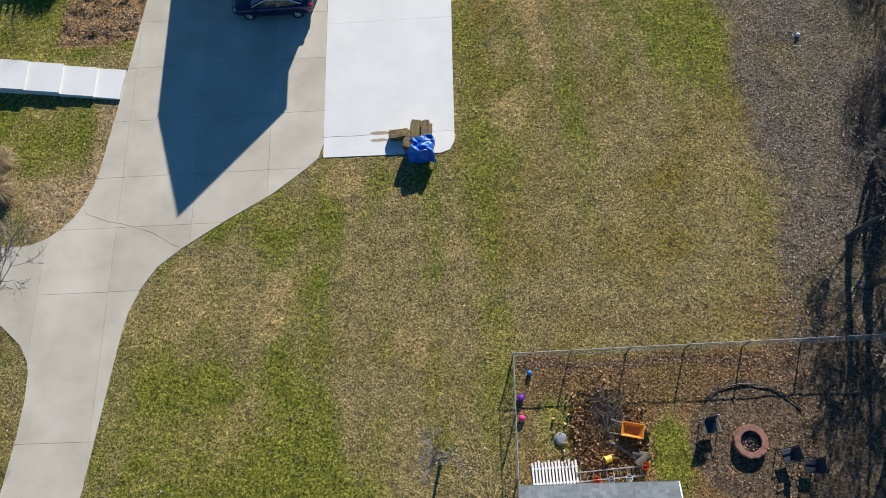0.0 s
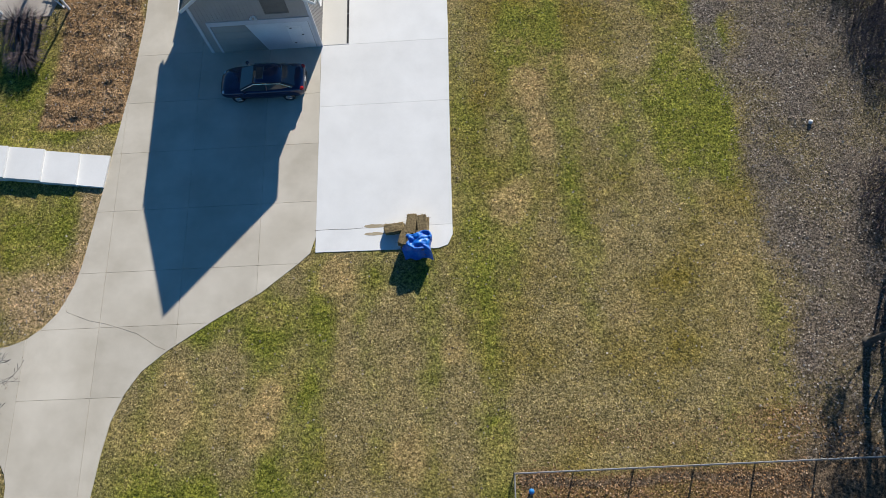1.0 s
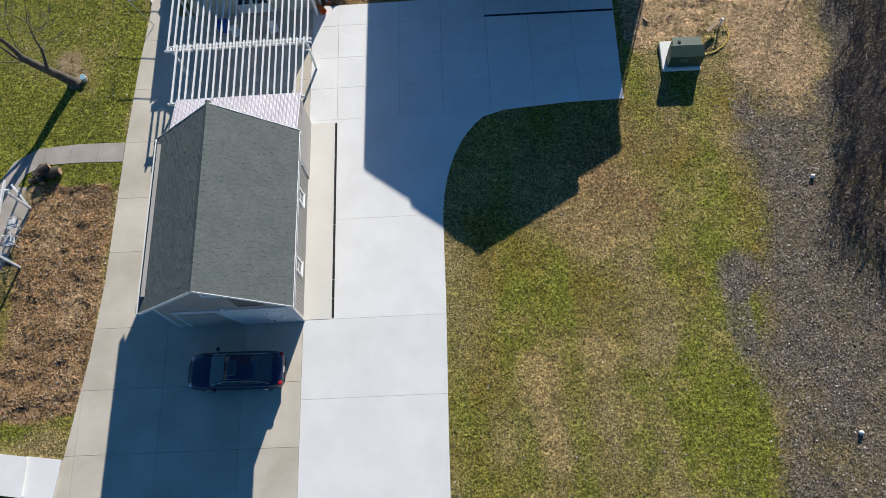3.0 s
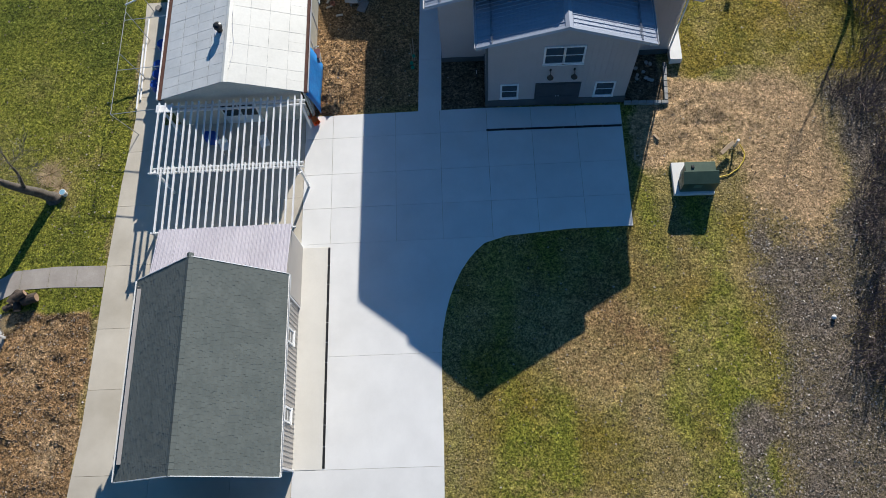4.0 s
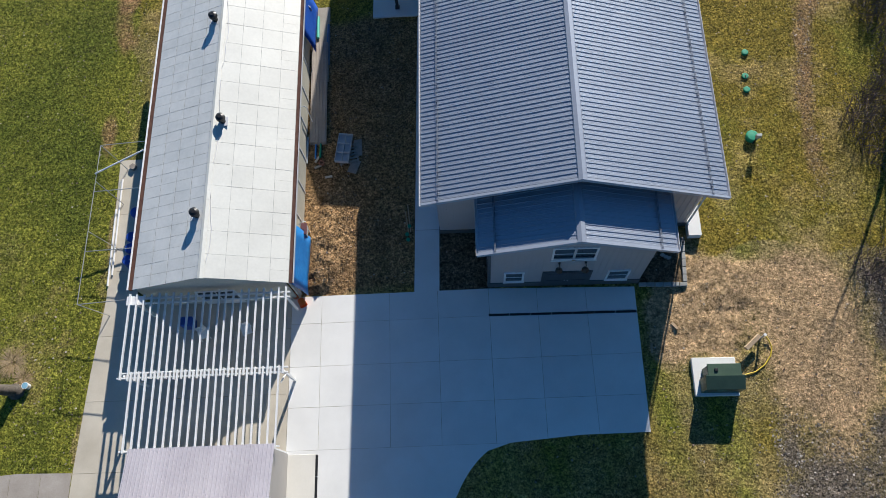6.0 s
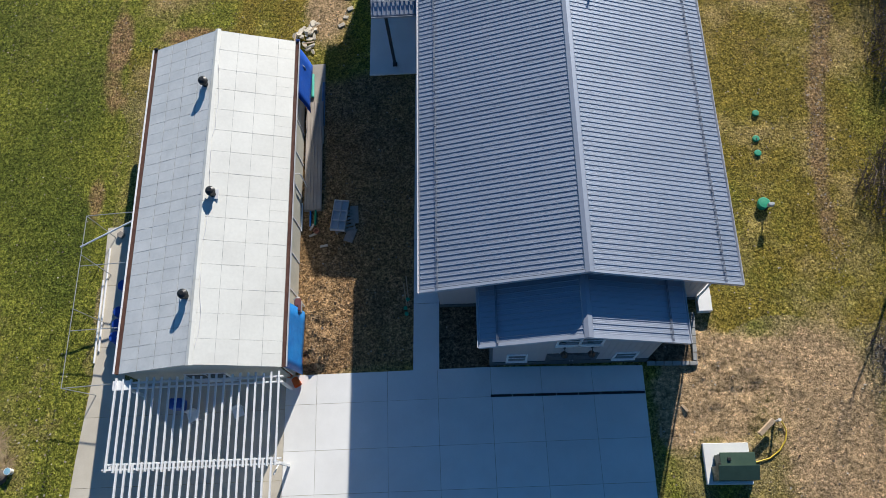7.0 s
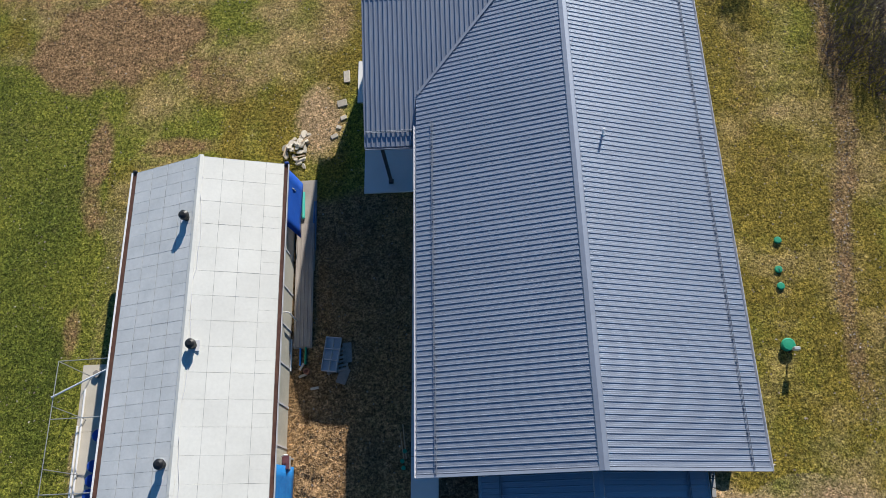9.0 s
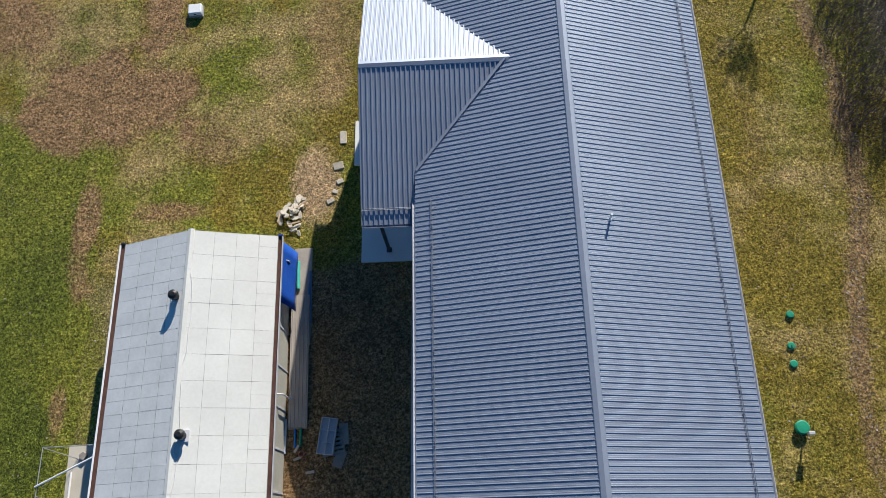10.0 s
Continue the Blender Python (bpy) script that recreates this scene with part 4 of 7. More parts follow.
# added pale panel: brightness on the door's right half put into shape and colour
leaf = [(-11.05, 0.06), (-8.31, 0.06), (-8.31, 2.38), (-11.7, 2.38)]
part("bright_door_half", Mesh().loft([[(x, z, 0.028) for x, z in leaf], [(x, z, 0.036) for x, z in leaf]]), surf("bright_half_white", (0.74, 0.75, 0.76), (0.80, 0.81, 0.82), 1, 8, 0.15, grime=0.04), gdoor, "added pale panel for the bright half of the door")
part("door_plate", Mesh().box(-9.55, -8.75, 0.45, 2.05, 0.036, 0.048, 0.004).box(-9.42, -8.88, 0.6, 1.2, 0.048, 0.056).box(-9.42, -8.88, 1.3, 1.92, 0.048, 0.056), WHITE, gdoor)
for x, z in ((-9.35, 1.9), (-8.8, 1.3), (-9.35, 0.6)):
    part("latch", Mesh().box(x - 0.05, x + 0.05, z - 0.03, z + 0.03, 0.048, 0.085, 0.008), BLACK, gdoor, "small black latch")
window_unit(gfront, g_front @ pose(-10.97, 5.15, 0.02), 0.58, 1.0, (2, 2), 0.10)
HATCH = surf("hatch_trim", (0.16, 0.145, 0.13), (0.2, 0.18, 0.16), 2, 12, 0.5)
hatch = Mesh()
for a, c, d, e in ((-10.38, -10.30, 3.16, 4.62), (-9.18, -9.10, 3.16, 4.62), (-10.30, -9.18, 4.54, 4.62), (-10.30, -9.18, 3.16, 3.26)):
    hatch.box(a, c, d, e, -0.01, 0.05, 0.008)
part("loft_hatch", hatch.box(-10.30, -9.18, 3.26, 4.54, -0.01, 0.025), HATCH, gfront, "framed loft hatch", m=g_front)
gl = part("wall_lamp", Mesh().box(-11.12, -11.0, 2.98, 3.1, 0, 0.05, 0.01), TRIM, gfront, "small twin floodlight", m=g_front)
for x in (-11.15, -10.97):
    part("lamp_head", Mesh().tube([(x, 3.06, 0.04), (x + (0.06 if x > -11.06 else -0.06), 3.0, 0.2)], [0.05, 0.08], 10), WHITE, gl)
g_east = frame_of((GX1, 0, 0), (0, 1, 0), (0, 0, 1))
window_unit(garage, g_east @ pose(36.25, 1.1, 0.02), 0.55, 0.95, (1, 2), 0.10)
window_unit(garage, g_east @ pose(32.55, 1.0, 0.02), 0.55, 0.95, (1, 2), 0.10)
part("wall_bracket", Mesh().tube([(GX1, 37.6, 2.4), (GX1 + 0.28, 37.6, 2.5)], 0.02, 6).tube([(GX1, 37.6, 2.1), (GX1 + 0.28, 37.6, 2.5)], 0.016, 6), WHITE, garage)

groof = part("roof", Mesh().loft([[(GR + GH, y, GEZ - 0.09), (GR + GH, y, GEZ), (GR, y, GRZ), (GR - GH, y, GEZ), (GR - GH, y, GEZ - 0.09), (GR, y, GRZ - 0.11)] for y in (GRY0, GRY1)]), TRIM, garage)
SHINGLE = surf("dark_shingle", (0.100, 0.118, 0.112), (0.126, 0.143, 0.134), 0.9, 22, 0.9, island=0.07, bump=0.004, grime=0.16)


def shingles(sx, seed):
    rr = np.random.RandomState(seed)
    sl = math.hypot(GH, GRZ - GEZ)
    rows = int(sl / 0.145)
    m = frame_of((GR, GRY1 if sx > 0 else GRY0, GRZ), (0, -sx, 0), (sx * GH, 0, -(GRZ - GEZ)))
    vs, fs = [], []
    width = GRY1 - GRY0
    for r_ in range(rows + 1):
        v0, v1 = r_ * 0.145 - 0.03, min((r_ + 1) * 0.145 + 0.004, sl + 0.03)
        u = -rr.uniform(0, 0.3)
        while u < width:
            w = rr.uniform(0.2, 0.34)
            a, c = max(u, 0.0) - 0.02 * (u <= 0), min(u + w - 0.006, width + 0.02)
            if c - a > 0.03:
                h = 0.012 + rr.uniform(0, 0.012)
                e = rr.uniform(-0.012, 0.012)
                n = len(vs)
                for x, y, z in ((a, v0, 0.004), (c, v0, 0.004), (c, v1 + e, h + 0.012), (a, v1 + e, h + 0.012), (a, v1 + e, 0), (c, v1 + e, 0)):
                    vs.append(m @ Vector((x, y, z)))
                fs += [(n, n + 1, n + 2, n + 3), (n + 3, n + 2, n + 5, n + 4)]
            u += w
    mm = Mesh()
    mm.add(vs, fs)
    return tagged(part("shingles", mm, SHINGLE, groof, "overlapping dark grey-green shingles"), kind="stuff")


shingles(1, 3)
shingles(-1, 4)
rc = Mesh()
y = GRY0 - 0.02
while y < GRY1:
    for sx in (-1, 1):
        rc.loft([[(GR + sx * x, yy, GRZ + z - GP * x) for x, z in ((0, 0.055), (0.15, 0.045), (0.15, 0.03), (0, 0.035))] for yy in (y, y + 0.24)])
    y += 0.25
tagged(part("ridge_shingles", rc, SHINGLE, groof), kind="stuff")
for y0, d in ((GRY0, -0.03), (GRY1, 0.03)):
    rk = Mesh()
    for sx in (-1, 1):
        rk.loft([[(GR + sx * x, yy, GRZ - GP * x + z) for yy, z in ((y0, 0.05), (y0 + d, 0.05), (y0 + d, -0.17), (y0, -0.17))] for x in (0, GH + 0.03)])
    part("rake_trim", rk, WHITE, groof)
for sx in (-1, 1):
    part("gutter", Mesh().loft([[(GR + sx * (GH + x), y, GEZ + z) for x, z in ((-0.02, -0.01), (0.0, -0.13), (0.09, -0.13), (0.115, 0.0), (0.10, 0.0), (0.08, -0.10), (0.02, -0.10), (0.0, -0.01))] for y in (GRY0, GRY1)]), WHITE, groof)

# ---- lean-to behind the garage ----
LEAN = surf("pale_lilac_steel", (0.40, 0.375, 0.42), (0.46, 0.435, 0.475), 0.6, 10, 0.45, metal=0.1, vary=0.05, grime=0.12)
lean = thing("lean_to", "lean-to with a pale lilac ribbed steel roof behind the garage", "lean-to", pose(0, 0, 0))
LZ0, LZ1, LY0, LY1, LX0, LX1 = 3.55, 2.85, 38.15, 41.55, -14.45, -7.85
lroof = part("roof", Mesh().loft([[(x, LY0, LZ0 - 0.04), (x, LY1, LZ1 - 0.04), (x, LY1, LZ1 - 0.10), (x, LY0, LZ0 - 0.10)] for x in (LX0 + 0.03, LX1 - 0.03)]), WHITE, lean)
ls = ribbed(0.94, math.hypot(LY1 - LY0, LZ0 - LZ1), 5, 0.018, 0.035).data("roof_panel", LEAN)
for i in range(7):
    part("roof_panel", ls, None, lroof, m=frame_of((LX0 + i * 0.943, LY0, LZ0), (1, 0, 0), (0, LY1 - LY0, LZ1 - LZ0)))
for x in (LX0 + 0.2, LX1 - 0.2):
    part("post", Mesh().box(x - 0.07, x + 0.07, LY1 - 0.25, LY1 - 0.11, 0.04, LZ1 - 0.08, 0.01), WHITE, lean)
part("wall_sheet", Mesh().box(LX1 - 0.14, LX1 - 0.10, LY0, LY1 - 0.2, 0.05, 2.85), GAR, lean)

# ---- pergola ----
PW = surf("pergola_white", (0.76, 0.76, 0.75), (0.83, 0.83, 0.82), 2, 25, 0.5, grime=0.12)
pergola = thing("pergola", "white painted pergola of thin slats over the concrete yard", "pergola", pose(0, 0, 0))
PZ = 2.72
for y, x0, x1 in ((41.45, -14.95, -7.7), (44.75, -15.45, -7.45), (44.98, -15.35, -7.45), (48.35, -15.35, -7.5), (48.6, -15.35, -7.5)):
    part("beam", Mesh().box(x0, x1, y - 0.035, y + 0.035, PZ - 0.16, PZ, 0.006), PW, pergola)
rr = random.Random(5)
for i in range(20):
    x = -14.72 + i * 0.362 + rr.uniform(-0.015, 0.015)
    part("slat", Mesh().box(-0.034, 0.034, 0, 3.65, 0, 0.13, 0.004), PW, pergola, m=pose(x, 41.35 + rr.uniform(-0.04, 0.04), PZ, 0, 0, rr.uniform(-0.3, 0.3)))
for i in range(22):
    x = -15.25 + i * 0.362 + rr.uniform(-0.015, 0.015)
    part("slat", Mesh().box(-0.034, 0.034, 0, 4.15, 0, 0.13, 0.004), PW, pergola, m=pose(x, 44.62 + rr.uniform(-0.04, 0.04), PZ + 0.004, 0, 0, rr.uniform(-0.3, 0.3)))
for x, y in ((-15.1, 44.86), (-7.75, 44.86), (-15.1, 48.47), (-7.75, 48.47), (-14.7, 41.45)):
    part("post", Mesh().box(x - 0.06, x + 0.06, y - 0.06, y + 0.06, 0.05, PZ - 0.02, 0.01), PW, pergola)
part("brace", Mesh().tube([(-7.75, 44.3, PZ - 0.1), (-7.72, 44.8, PZ - 0.75)], 0.04, 6), PW, pergola)
part("end_plate", Mesh().box(-15.4, -14.5, 48.25, 48.7, PZ + 0.005, PZ + 0.05, 0.01), PW, pergola)

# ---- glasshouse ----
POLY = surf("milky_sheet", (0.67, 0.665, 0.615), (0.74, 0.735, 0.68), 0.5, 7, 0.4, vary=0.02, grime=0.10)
# the same sheet for the west slope, its shade put into a greyer colour
POLY_SHADED = surf("milky_sheet_shaded", (0.57, 0.59, 0.585), (0.68, 0.69, 0.68), 0.9, 7, 0.4, vary=0.03, grime=0.12)
SEAM = surf("seam_grey", (0.16, 0.17, 0.175), (0.56, 0.56, 0.54), 1.6, 9, 0.6)
HALFG, HZ, HE, HY0, HY1, HXR = 3.80, 4.17, 2.82, 49.0, 66.8, -11.36
HP = (HZ - HE) / HALFG
green = thing("greenhouse", "long greenhouse roofed with milky white plastic sheets", "greenhouse", pose(0, 0, 0))
gsl = math.hypot(HALFG, HZ - HE)
deck = part("roof", Mesh().loft([[(HXR + HALFG, y, HE - 0.05), (HXR + HALFG, y, HE - 0.008), (HXR, y, HZ - 0.008), (HXR - HALFG, y, HE - 0.008), (HXR - HALFG, y, HE - 0.05), (HXR, y, HZ - 0.05)] for y in (HY0, HY1)]), SEAM, green)
rows_g = 15
step_y = (HY1 - HY0) / rows_g
rr = random.Random(8)
for sx in (1, -1):
    cols = [0, 0.27, 0.52, 0.78, 1.0] if sx > 0 else [0, 0.26, 0.50, 0.74, 1.0]
    for i in range(rows_g):
        for j in range(4):
            cuts = (0, 1) if sx > 0 and not (j == 3 and i % 2 == 0) else (0, 0.5, 1)
            for k in range(len(cuts) - 1):
                y0, y1 = HY0 + (i + cuts[k]) * step_y, HY0 + (i + cuts[k + 1]) * step_y
                v0, v1 = cols[j] * gsl, cols[j + 1] * gsl
                g = 0.007 if sx > 0 else 0.012
                gc = 0.014 if sx > 0 else 0.030
                tilt = rr.uniform(0, 0.002)
                mm = Mesh()
                w = y1 - y0 - 2 * g * (0.5 if cuts[k] or cuts[k + 1] != 1 else 1)
                mm.loft([[(0, 0, 0), (w, 0, 0), (w, 0, 0.008), (0, 0, 0.008)][::-1], [(0, v1 - v0 - gc, tilt), (w, v1 - v0 - gc, tilt), (w, v1 - v0 - gc, 0.008 + tilt), (0, v1 - v0 - gc, 0.008 + tilt)][::-1]])
                o = Vector((HXR + sx * HALFG * v0 / gsl, y1 - g if sx > 0 else y0 + g, HZ - (HZ - HE) * v0 / gsl))
                part("roof_sheet", mm, POLY if sx > 0 else POLY_SHADED, deck, m=frame_of(o, (0, -sx, 0), (sx * HALFG, 0, -(HZ - HE))))
for i in range(0, rows_g + 1):
    y = HY0 + i * step_y
    for sx in (-1, 1):
        battn = Mesh()
        battn.tube([(HXR + sx * x, y + rr.uniform(-0.015, 0.015), HZ - HP * x + 0.005) for x in (0.05, 1.3, 2.6, HALFG)], 0.007, 4)
        part("sheet_strip", battn, POLY_SHADED if sx < 0 else POLY, deck)
rcap = Mesh()
for i in range(9):
    y0, y1 = HY0 - 0.05 + i * (HY1 - HY0 + 0.1) / 9, HY0 - 0.05 + (i + 1) * (HY1 - HY0 + 0.1) / 9
    rcap = Mesh()
    for sx in (-1, 1):
        rcap.loft([[(HXR + sx * x, y, HZ + z - HP * x) for x, z in ((0, 0.06), (0.15, 0.045), (0.15, 0.03), (0, 0.04))] for y in (y0, y1 + 0.02)])
    part("ridge_cap", rcap, POLY, deck)
cord = [(HXR + 0.22 + 0.10 * math.sin(i * 0.9) + 0.05 * rr.uniform(-1, 1), HY0 + 0.8 + i * 0.8, HZ - 0.02) for i in range(21)]
part("cord", Mesh().tube([(x, y, HZ - HP * abs(x - HXR) + 0.03) for x, y, z in cord], 0.014, 5), TRIM, deck, "pale cord lying along the ridge")
RUST = surf("leaf_filled_gutter", (0.075, 0.030, 0.022), (0.13, 0.06, 0.04), 3, 30, 0.9, bump=0.02)
CREAM = surf("cream_wall", (0.50, 0.49, 0.42), (0.60, 0.58, 0.50), 0.9, 8, 0.5, grime=0.2)
for sx in (-1, 1):
    ex = HXR + sx * (HALFG + 0.01)
    part("gutter", Mesh().loft([[(ex + sx * x, y, HE + z) for x, z in ((-0.03, -0.02), (0.0, -0.14), (0.16, -0.14), (0.18, 0.0), (0.16, 0.0), (0.15, -0.04), (0.0, -0.04))] for y in (HY0, HY1)]), RUST, green, "brown gutter full of old leaves")
    part("gutter_edge", Mesh().box(min(ex + sx * 0.185, ex + sx * (0.27 if sx < 0 else 0.215)), max(ex + sx * 0.185, ex + sx * (0.27 if sx < 0 else 0.215)), HY0, HY1, HE - 0.15, HE + 0.02, 0.008), WHITE if sx < 0 else TRIM, green)
    wx = HXR + sx * (HALFG - 0.12)
    part("side_wall", Mesh().box(min(wx, wx + sx * 0.08), max(wx, wx + sx * 0.08), HY0 + 0.1, HY1 - 0.1, 0.05, HE - 0.08), CREAM, green)
    for i in range(10):
        y = HY0 + 0.3 + i * 1.9
        stud = Mesh()
        stud.box(min(wx + sx * 0.08, wx + sx * 0.11), max(wx + sx * 0.08, wx + sx * 0.11), y - 0.04, y + 0.04, 0.05, HE - 0.1)
        part("stud", stud, TRIM, green)
    part("gutter_end", Mesh().box(ex - 0.0 if sx > 0 else ex - 0.2, ex + 0.2 if sx > 0 else ex, HY1, HY1 + 0.12, HE - 0.14, HE + 0.06, 0.02), surf("blue_cap", (0.02, 0.06, 0.25), (0.03, 0.08, 0.32), 2, 10, 0.5) if sx > 0 else BLACK, green)
for y0, y1 in ((HY0 + 0.02, HY0 + 0.10), (HY1 - 0.10, HY1 - 0.02)):
    ring = [(HXR - 3.6, 0.05), (HXR + 3.6, 0.05), (HXR + 3.6, HZ - 0.07 - HP * 3.6), (HXR, HZ - 0.07), (HXR - 3.6, HZ - 0.07 - HP * 3.6)]
    part("end_wall", Mesh().loft([[(x, y1, z) for x, z in ring], [(x, y0, z) for x, z in ring]]), CREAM, green)
gd = part("double_door", Mesh().box(-12.4, -10.4, 48.97, 49.02, 0.08, 2.1, 0.01), WHITE, green, "white framed doors")
for x in (-12.3, -11.35):
    part("door_pane", Mesh().box(x, x + 0.85, 48.95, 48.97, 0.9, 2.0), PANE, gd)
for vx, vy in ((-0.46, 63.55), (0.42, 57.3), (-0.46, 52.2)):
    x, z = HXR + vx, HZ - HP * abs(vx)
    vent = part("roof_vent", Mesh().tube([(x, vy, z - 0.02), (x, vy, z + 0.30)], 0.15, 16).tube([(x, vy, z + 0.30), (x, vy, z + 0.36), (x, vy, z + 0.52), (x, vy, z + 0.58)], [0.20, 0.235, 0.22, 0.10], 18), BLACK, deck, "black round roof vent", smooth=False)
    part("flashing", Mesh().box(x - 0.26, x + 0.26, vy - 0.26, vy + 0.26, z - 0.01, z + 0.035, 0.01), TRIM, vent)
BLUE = surf("blue_tarp", (0.01, 0.17, 0.52), (0.02, 0.24, 0.62), 2.5, 14, 0.45, bump=0.015, bump_scale=7)
BLUE2 = surf("royal_blue_tarp", (0.015, 0.09, 0.48), (0.02, 0.12, 0.56), 2.5, 14, 0.45, bump=0.01, bump_scale=7)
for (y0, y1, mat, zt) in ((49.05, 52.2, BLUE, 2.45), (63.6, 66.7, BLUE2, 2.6)):
    grid = []
    for i in range(9):
        t = i / 8
        grid.append([(-7.50 + 0.38 * t + 0.03 * math.sin(3 * t + k), y0 + (y1 - y0) * k / 6, zt - 1.9 * t + 0.04 * math.sin(k * 2.1 + t * 5)) for k in range(7)])
    mm = Mesh()
    vs = [p for g in grid for p in g] + [(x - 0.02, y, z - 0.01) for g in grid for x, y, z in g]
    n = 63
    fs = [(a * 7 + b, (a + 1) * 7 + b, (a + 1) * 7 + b + 1, a * 7 + b + 1) for a in range(8) for b in range(6)]
    fs += [tuple(n + i for i in reversed(q)) for q in fs]
    rim = [b for b in range(7)] + [a * 7 + 6 for a in range(1, 9)] + [8 * 7 + b for b in range(5, -1, -1)] + [a * 7 for a in range(7, 0, -1)]
    fs += [(rim[i], rim[(i + 1) % len(rim)], n + rim[(i + 1) % len(rim)], n + rim[i]) for i in range(len(rim))]
    mm.add(vs, fs)
    thing("tarp", "blue plastic tarp hanging on the greenhouse side wall", "tarp", group="tarps on the greenhouse", mesh=mm, material=mat, smooth=True)


# ---- drains ----
for x0, y0, x1, y1 in ((-6.56, 30.2, -6.56, 41.3), (1.93, 47.72, 9.28, 47.58)):
    n = int(max(abs(x1 - x0), abs(y1 - y0)) / 1.0)
    drain = thing("trench_drain", "black slotted trench drain let into the concrete", "drain", group="trench drains")
    for i in range(n):
        a, c = i / n, (i + 1) / n - 0.003
        dx, dy = (0.06, 0) if abs(x1 - x0) < 0.1 else (0, 0.06)
        xa, ya, xb, yb = x0 + a * (x1 - x0), y0 + a * (y1 - y0), x0 + c * (x1 - x0), y0 + c * (y1 - y0)
        part("grate", Mesh().prism([(xa - dx, ya - dy), (xb + dx if dx == 0 else xa + dx, yb - dy if dx == 0 else ya), (xb + dx, yb + dy), (xa - dx if dx == 0 else xb - dx, ya + dy if dx == 0 else yb)], 0.03, 0.068), BLACK, drain)

# ---- stepped walk to the west ----
walkway = thing("stepped_walk", "white concrete walk of broad steps beside the driveway", "walk", kind="structure")
for i, (x0, x1) in enumerate(((-21.15, -19.5), (-23.1, -21.1), (-25.1, -23.05), (-27.4, -25.05))):
    def ny(x):
        return 23.85 - (x + 19.5) * 0.137

    def sy(x):
        return 21.99 - (x + 19.5) * 0.137
    off = -0.03 * (i % 2)
    poly = [(x0, sy(x0) + off), (x1 - (0.12 if i == 0 else 0), sy(x1) + off), (x1 + (0.05 if i == 0 else 0), ny(x1) + off), (x0, ny(x0) + off)]
    part("step", Mesh().prism(poly, -0.05, 0.16 + 0.13 * i), WHITE_CONCRETE, walkway)

# ---- straw bales under a tarp ----
STRAW = surf("straw", (0.17, 0.12, 0.055), (0.40, 0.30, 0.15), 9, 40, 0.95, bump=0.06, bump_scale=30, vary=0.2, grime=0.6, island=0.3)
r_ = random.Random(4)


def bale(m, seed):
    rnd = random.Random(seed)
    ob = thing("straw_bale", "weathered brown straw bale, loose at its edges", "straw bale", m, group="stack of straw bales")
    rings = []
    for z in (0, 0.03, 0.2, 0.38, 0.42):
        k = 0.04 if z in (0, 0.42) else 0
        ring = []
        for x, y in ((-0.5, -0.24), (-0.2, -0.25), (0.2, -0.25), (0.5, -0.24), (0.52, 0), (0.5, 0.24), (0.2, 0.25), (-0.2, 0.25), (-0.5, 0.24), (-0.52, 0)):
            ring.append((x * (1 - k) + rnd.uniform(-0.025, 0.025), y * (1 - 2 * k) + rnd.uniform(-0.025, 0.025), z + rnd.uniform(-0.015, 0.015) * (0 < z)))
        rings.append(ring)
    part("bale", Mesh().loft(rings), STRAW, ob)
    loose = Mesh()
    for _ in range(220):
        a = Vector((rnd.uniform(-0.54, 0.54), rnd.uniform(-0.27, 0.27), rnd.uniform(0.1, 0.44)))
        d = Vector((rnd.uniform(-1, 1), rnd.uniform(-1, 1), rnd.uniform(-0.3, 0.5))).normalized() * rnd.uniform(0.06, 0.16)
        loose.add([a, a + d, a + Vector((0.012, 0.01, 0.012))], [(0, 1, 2)])
    tagged(part("loose_straw", loose, STRAW, ob), kind="stuff")
    for y in (-0.12, 0.12):
        part("twine", Mesh().tube([(-0.535, y, 0.05), (-0.535, y, 0.37), (-0.45, y, 0.437), (0.45, y, 0.437), (0.535, y, 0.37), (0.535, y, 0.05)], 0.006, 4), STRAW, ob)
    return ob


for i, (x, y, z, a) in enumerate(((-3.95, 18.75, 0.05, 4), (-3.05, 18.95, 0.05, 92), (-2.45, 18.72, 0.05, 86), (-3.3, 18.1, 0.05, 75), (-2.55, 17.75, 0.05, 88), (-3.05, 18.75, 0.47, 80), (-2.5, 18.7, 0.47, 95), (-3.35, 18.15, 0.47, 70), (-2.65, 17.85, 0.47, 85))):
    bale(pose(x, y, z, r_.uniform(-3, 3), r_.uniform(-3, 3), a), i)
TARP = surf("bright_tarp", (0.005, 0.09, 0.50), (0.01, 0.22, 0.72), 3.0, 14, 0.35, bump=0.04, bump_scale=6)
n_u, n_v = 30, 34
vs = []
for i in range(n_u):
    for j in range(n_v):
        u, v = i / (n_u - 1), j / (n_v - 1)
        x, y = -3.5 + 1.42 * u, 18.35 - 1.25 * v - 0.25 * (1 - u) * (1 - v)
        top = 0.98 if y > 17.35 and x < -2.18 else 0.98 - 3.2 * max(0, 17.35 - y) - 4.0 * max(0, x + 2.18)
        if x < -3.2:
            top -= 1.1 * (-3.2 - x)
        fold = 0.10 * noise.fractal(Vector((u * 4.5, v * 4.5, 3.0)), 1.0, 2.2, 4) + 0.05 * (1 - 2 * abs(math.sin(7 * u - 4 * v + 2 * noise.noise(Vector((u * 3, v * 3, 1))))))
        vs.append((x + 0.05 * math.sin(8 * v), y + 0.05 * math.sin(11 * u), max(0.06 + 0.02 * math.sin(9 * u), top + fold)))
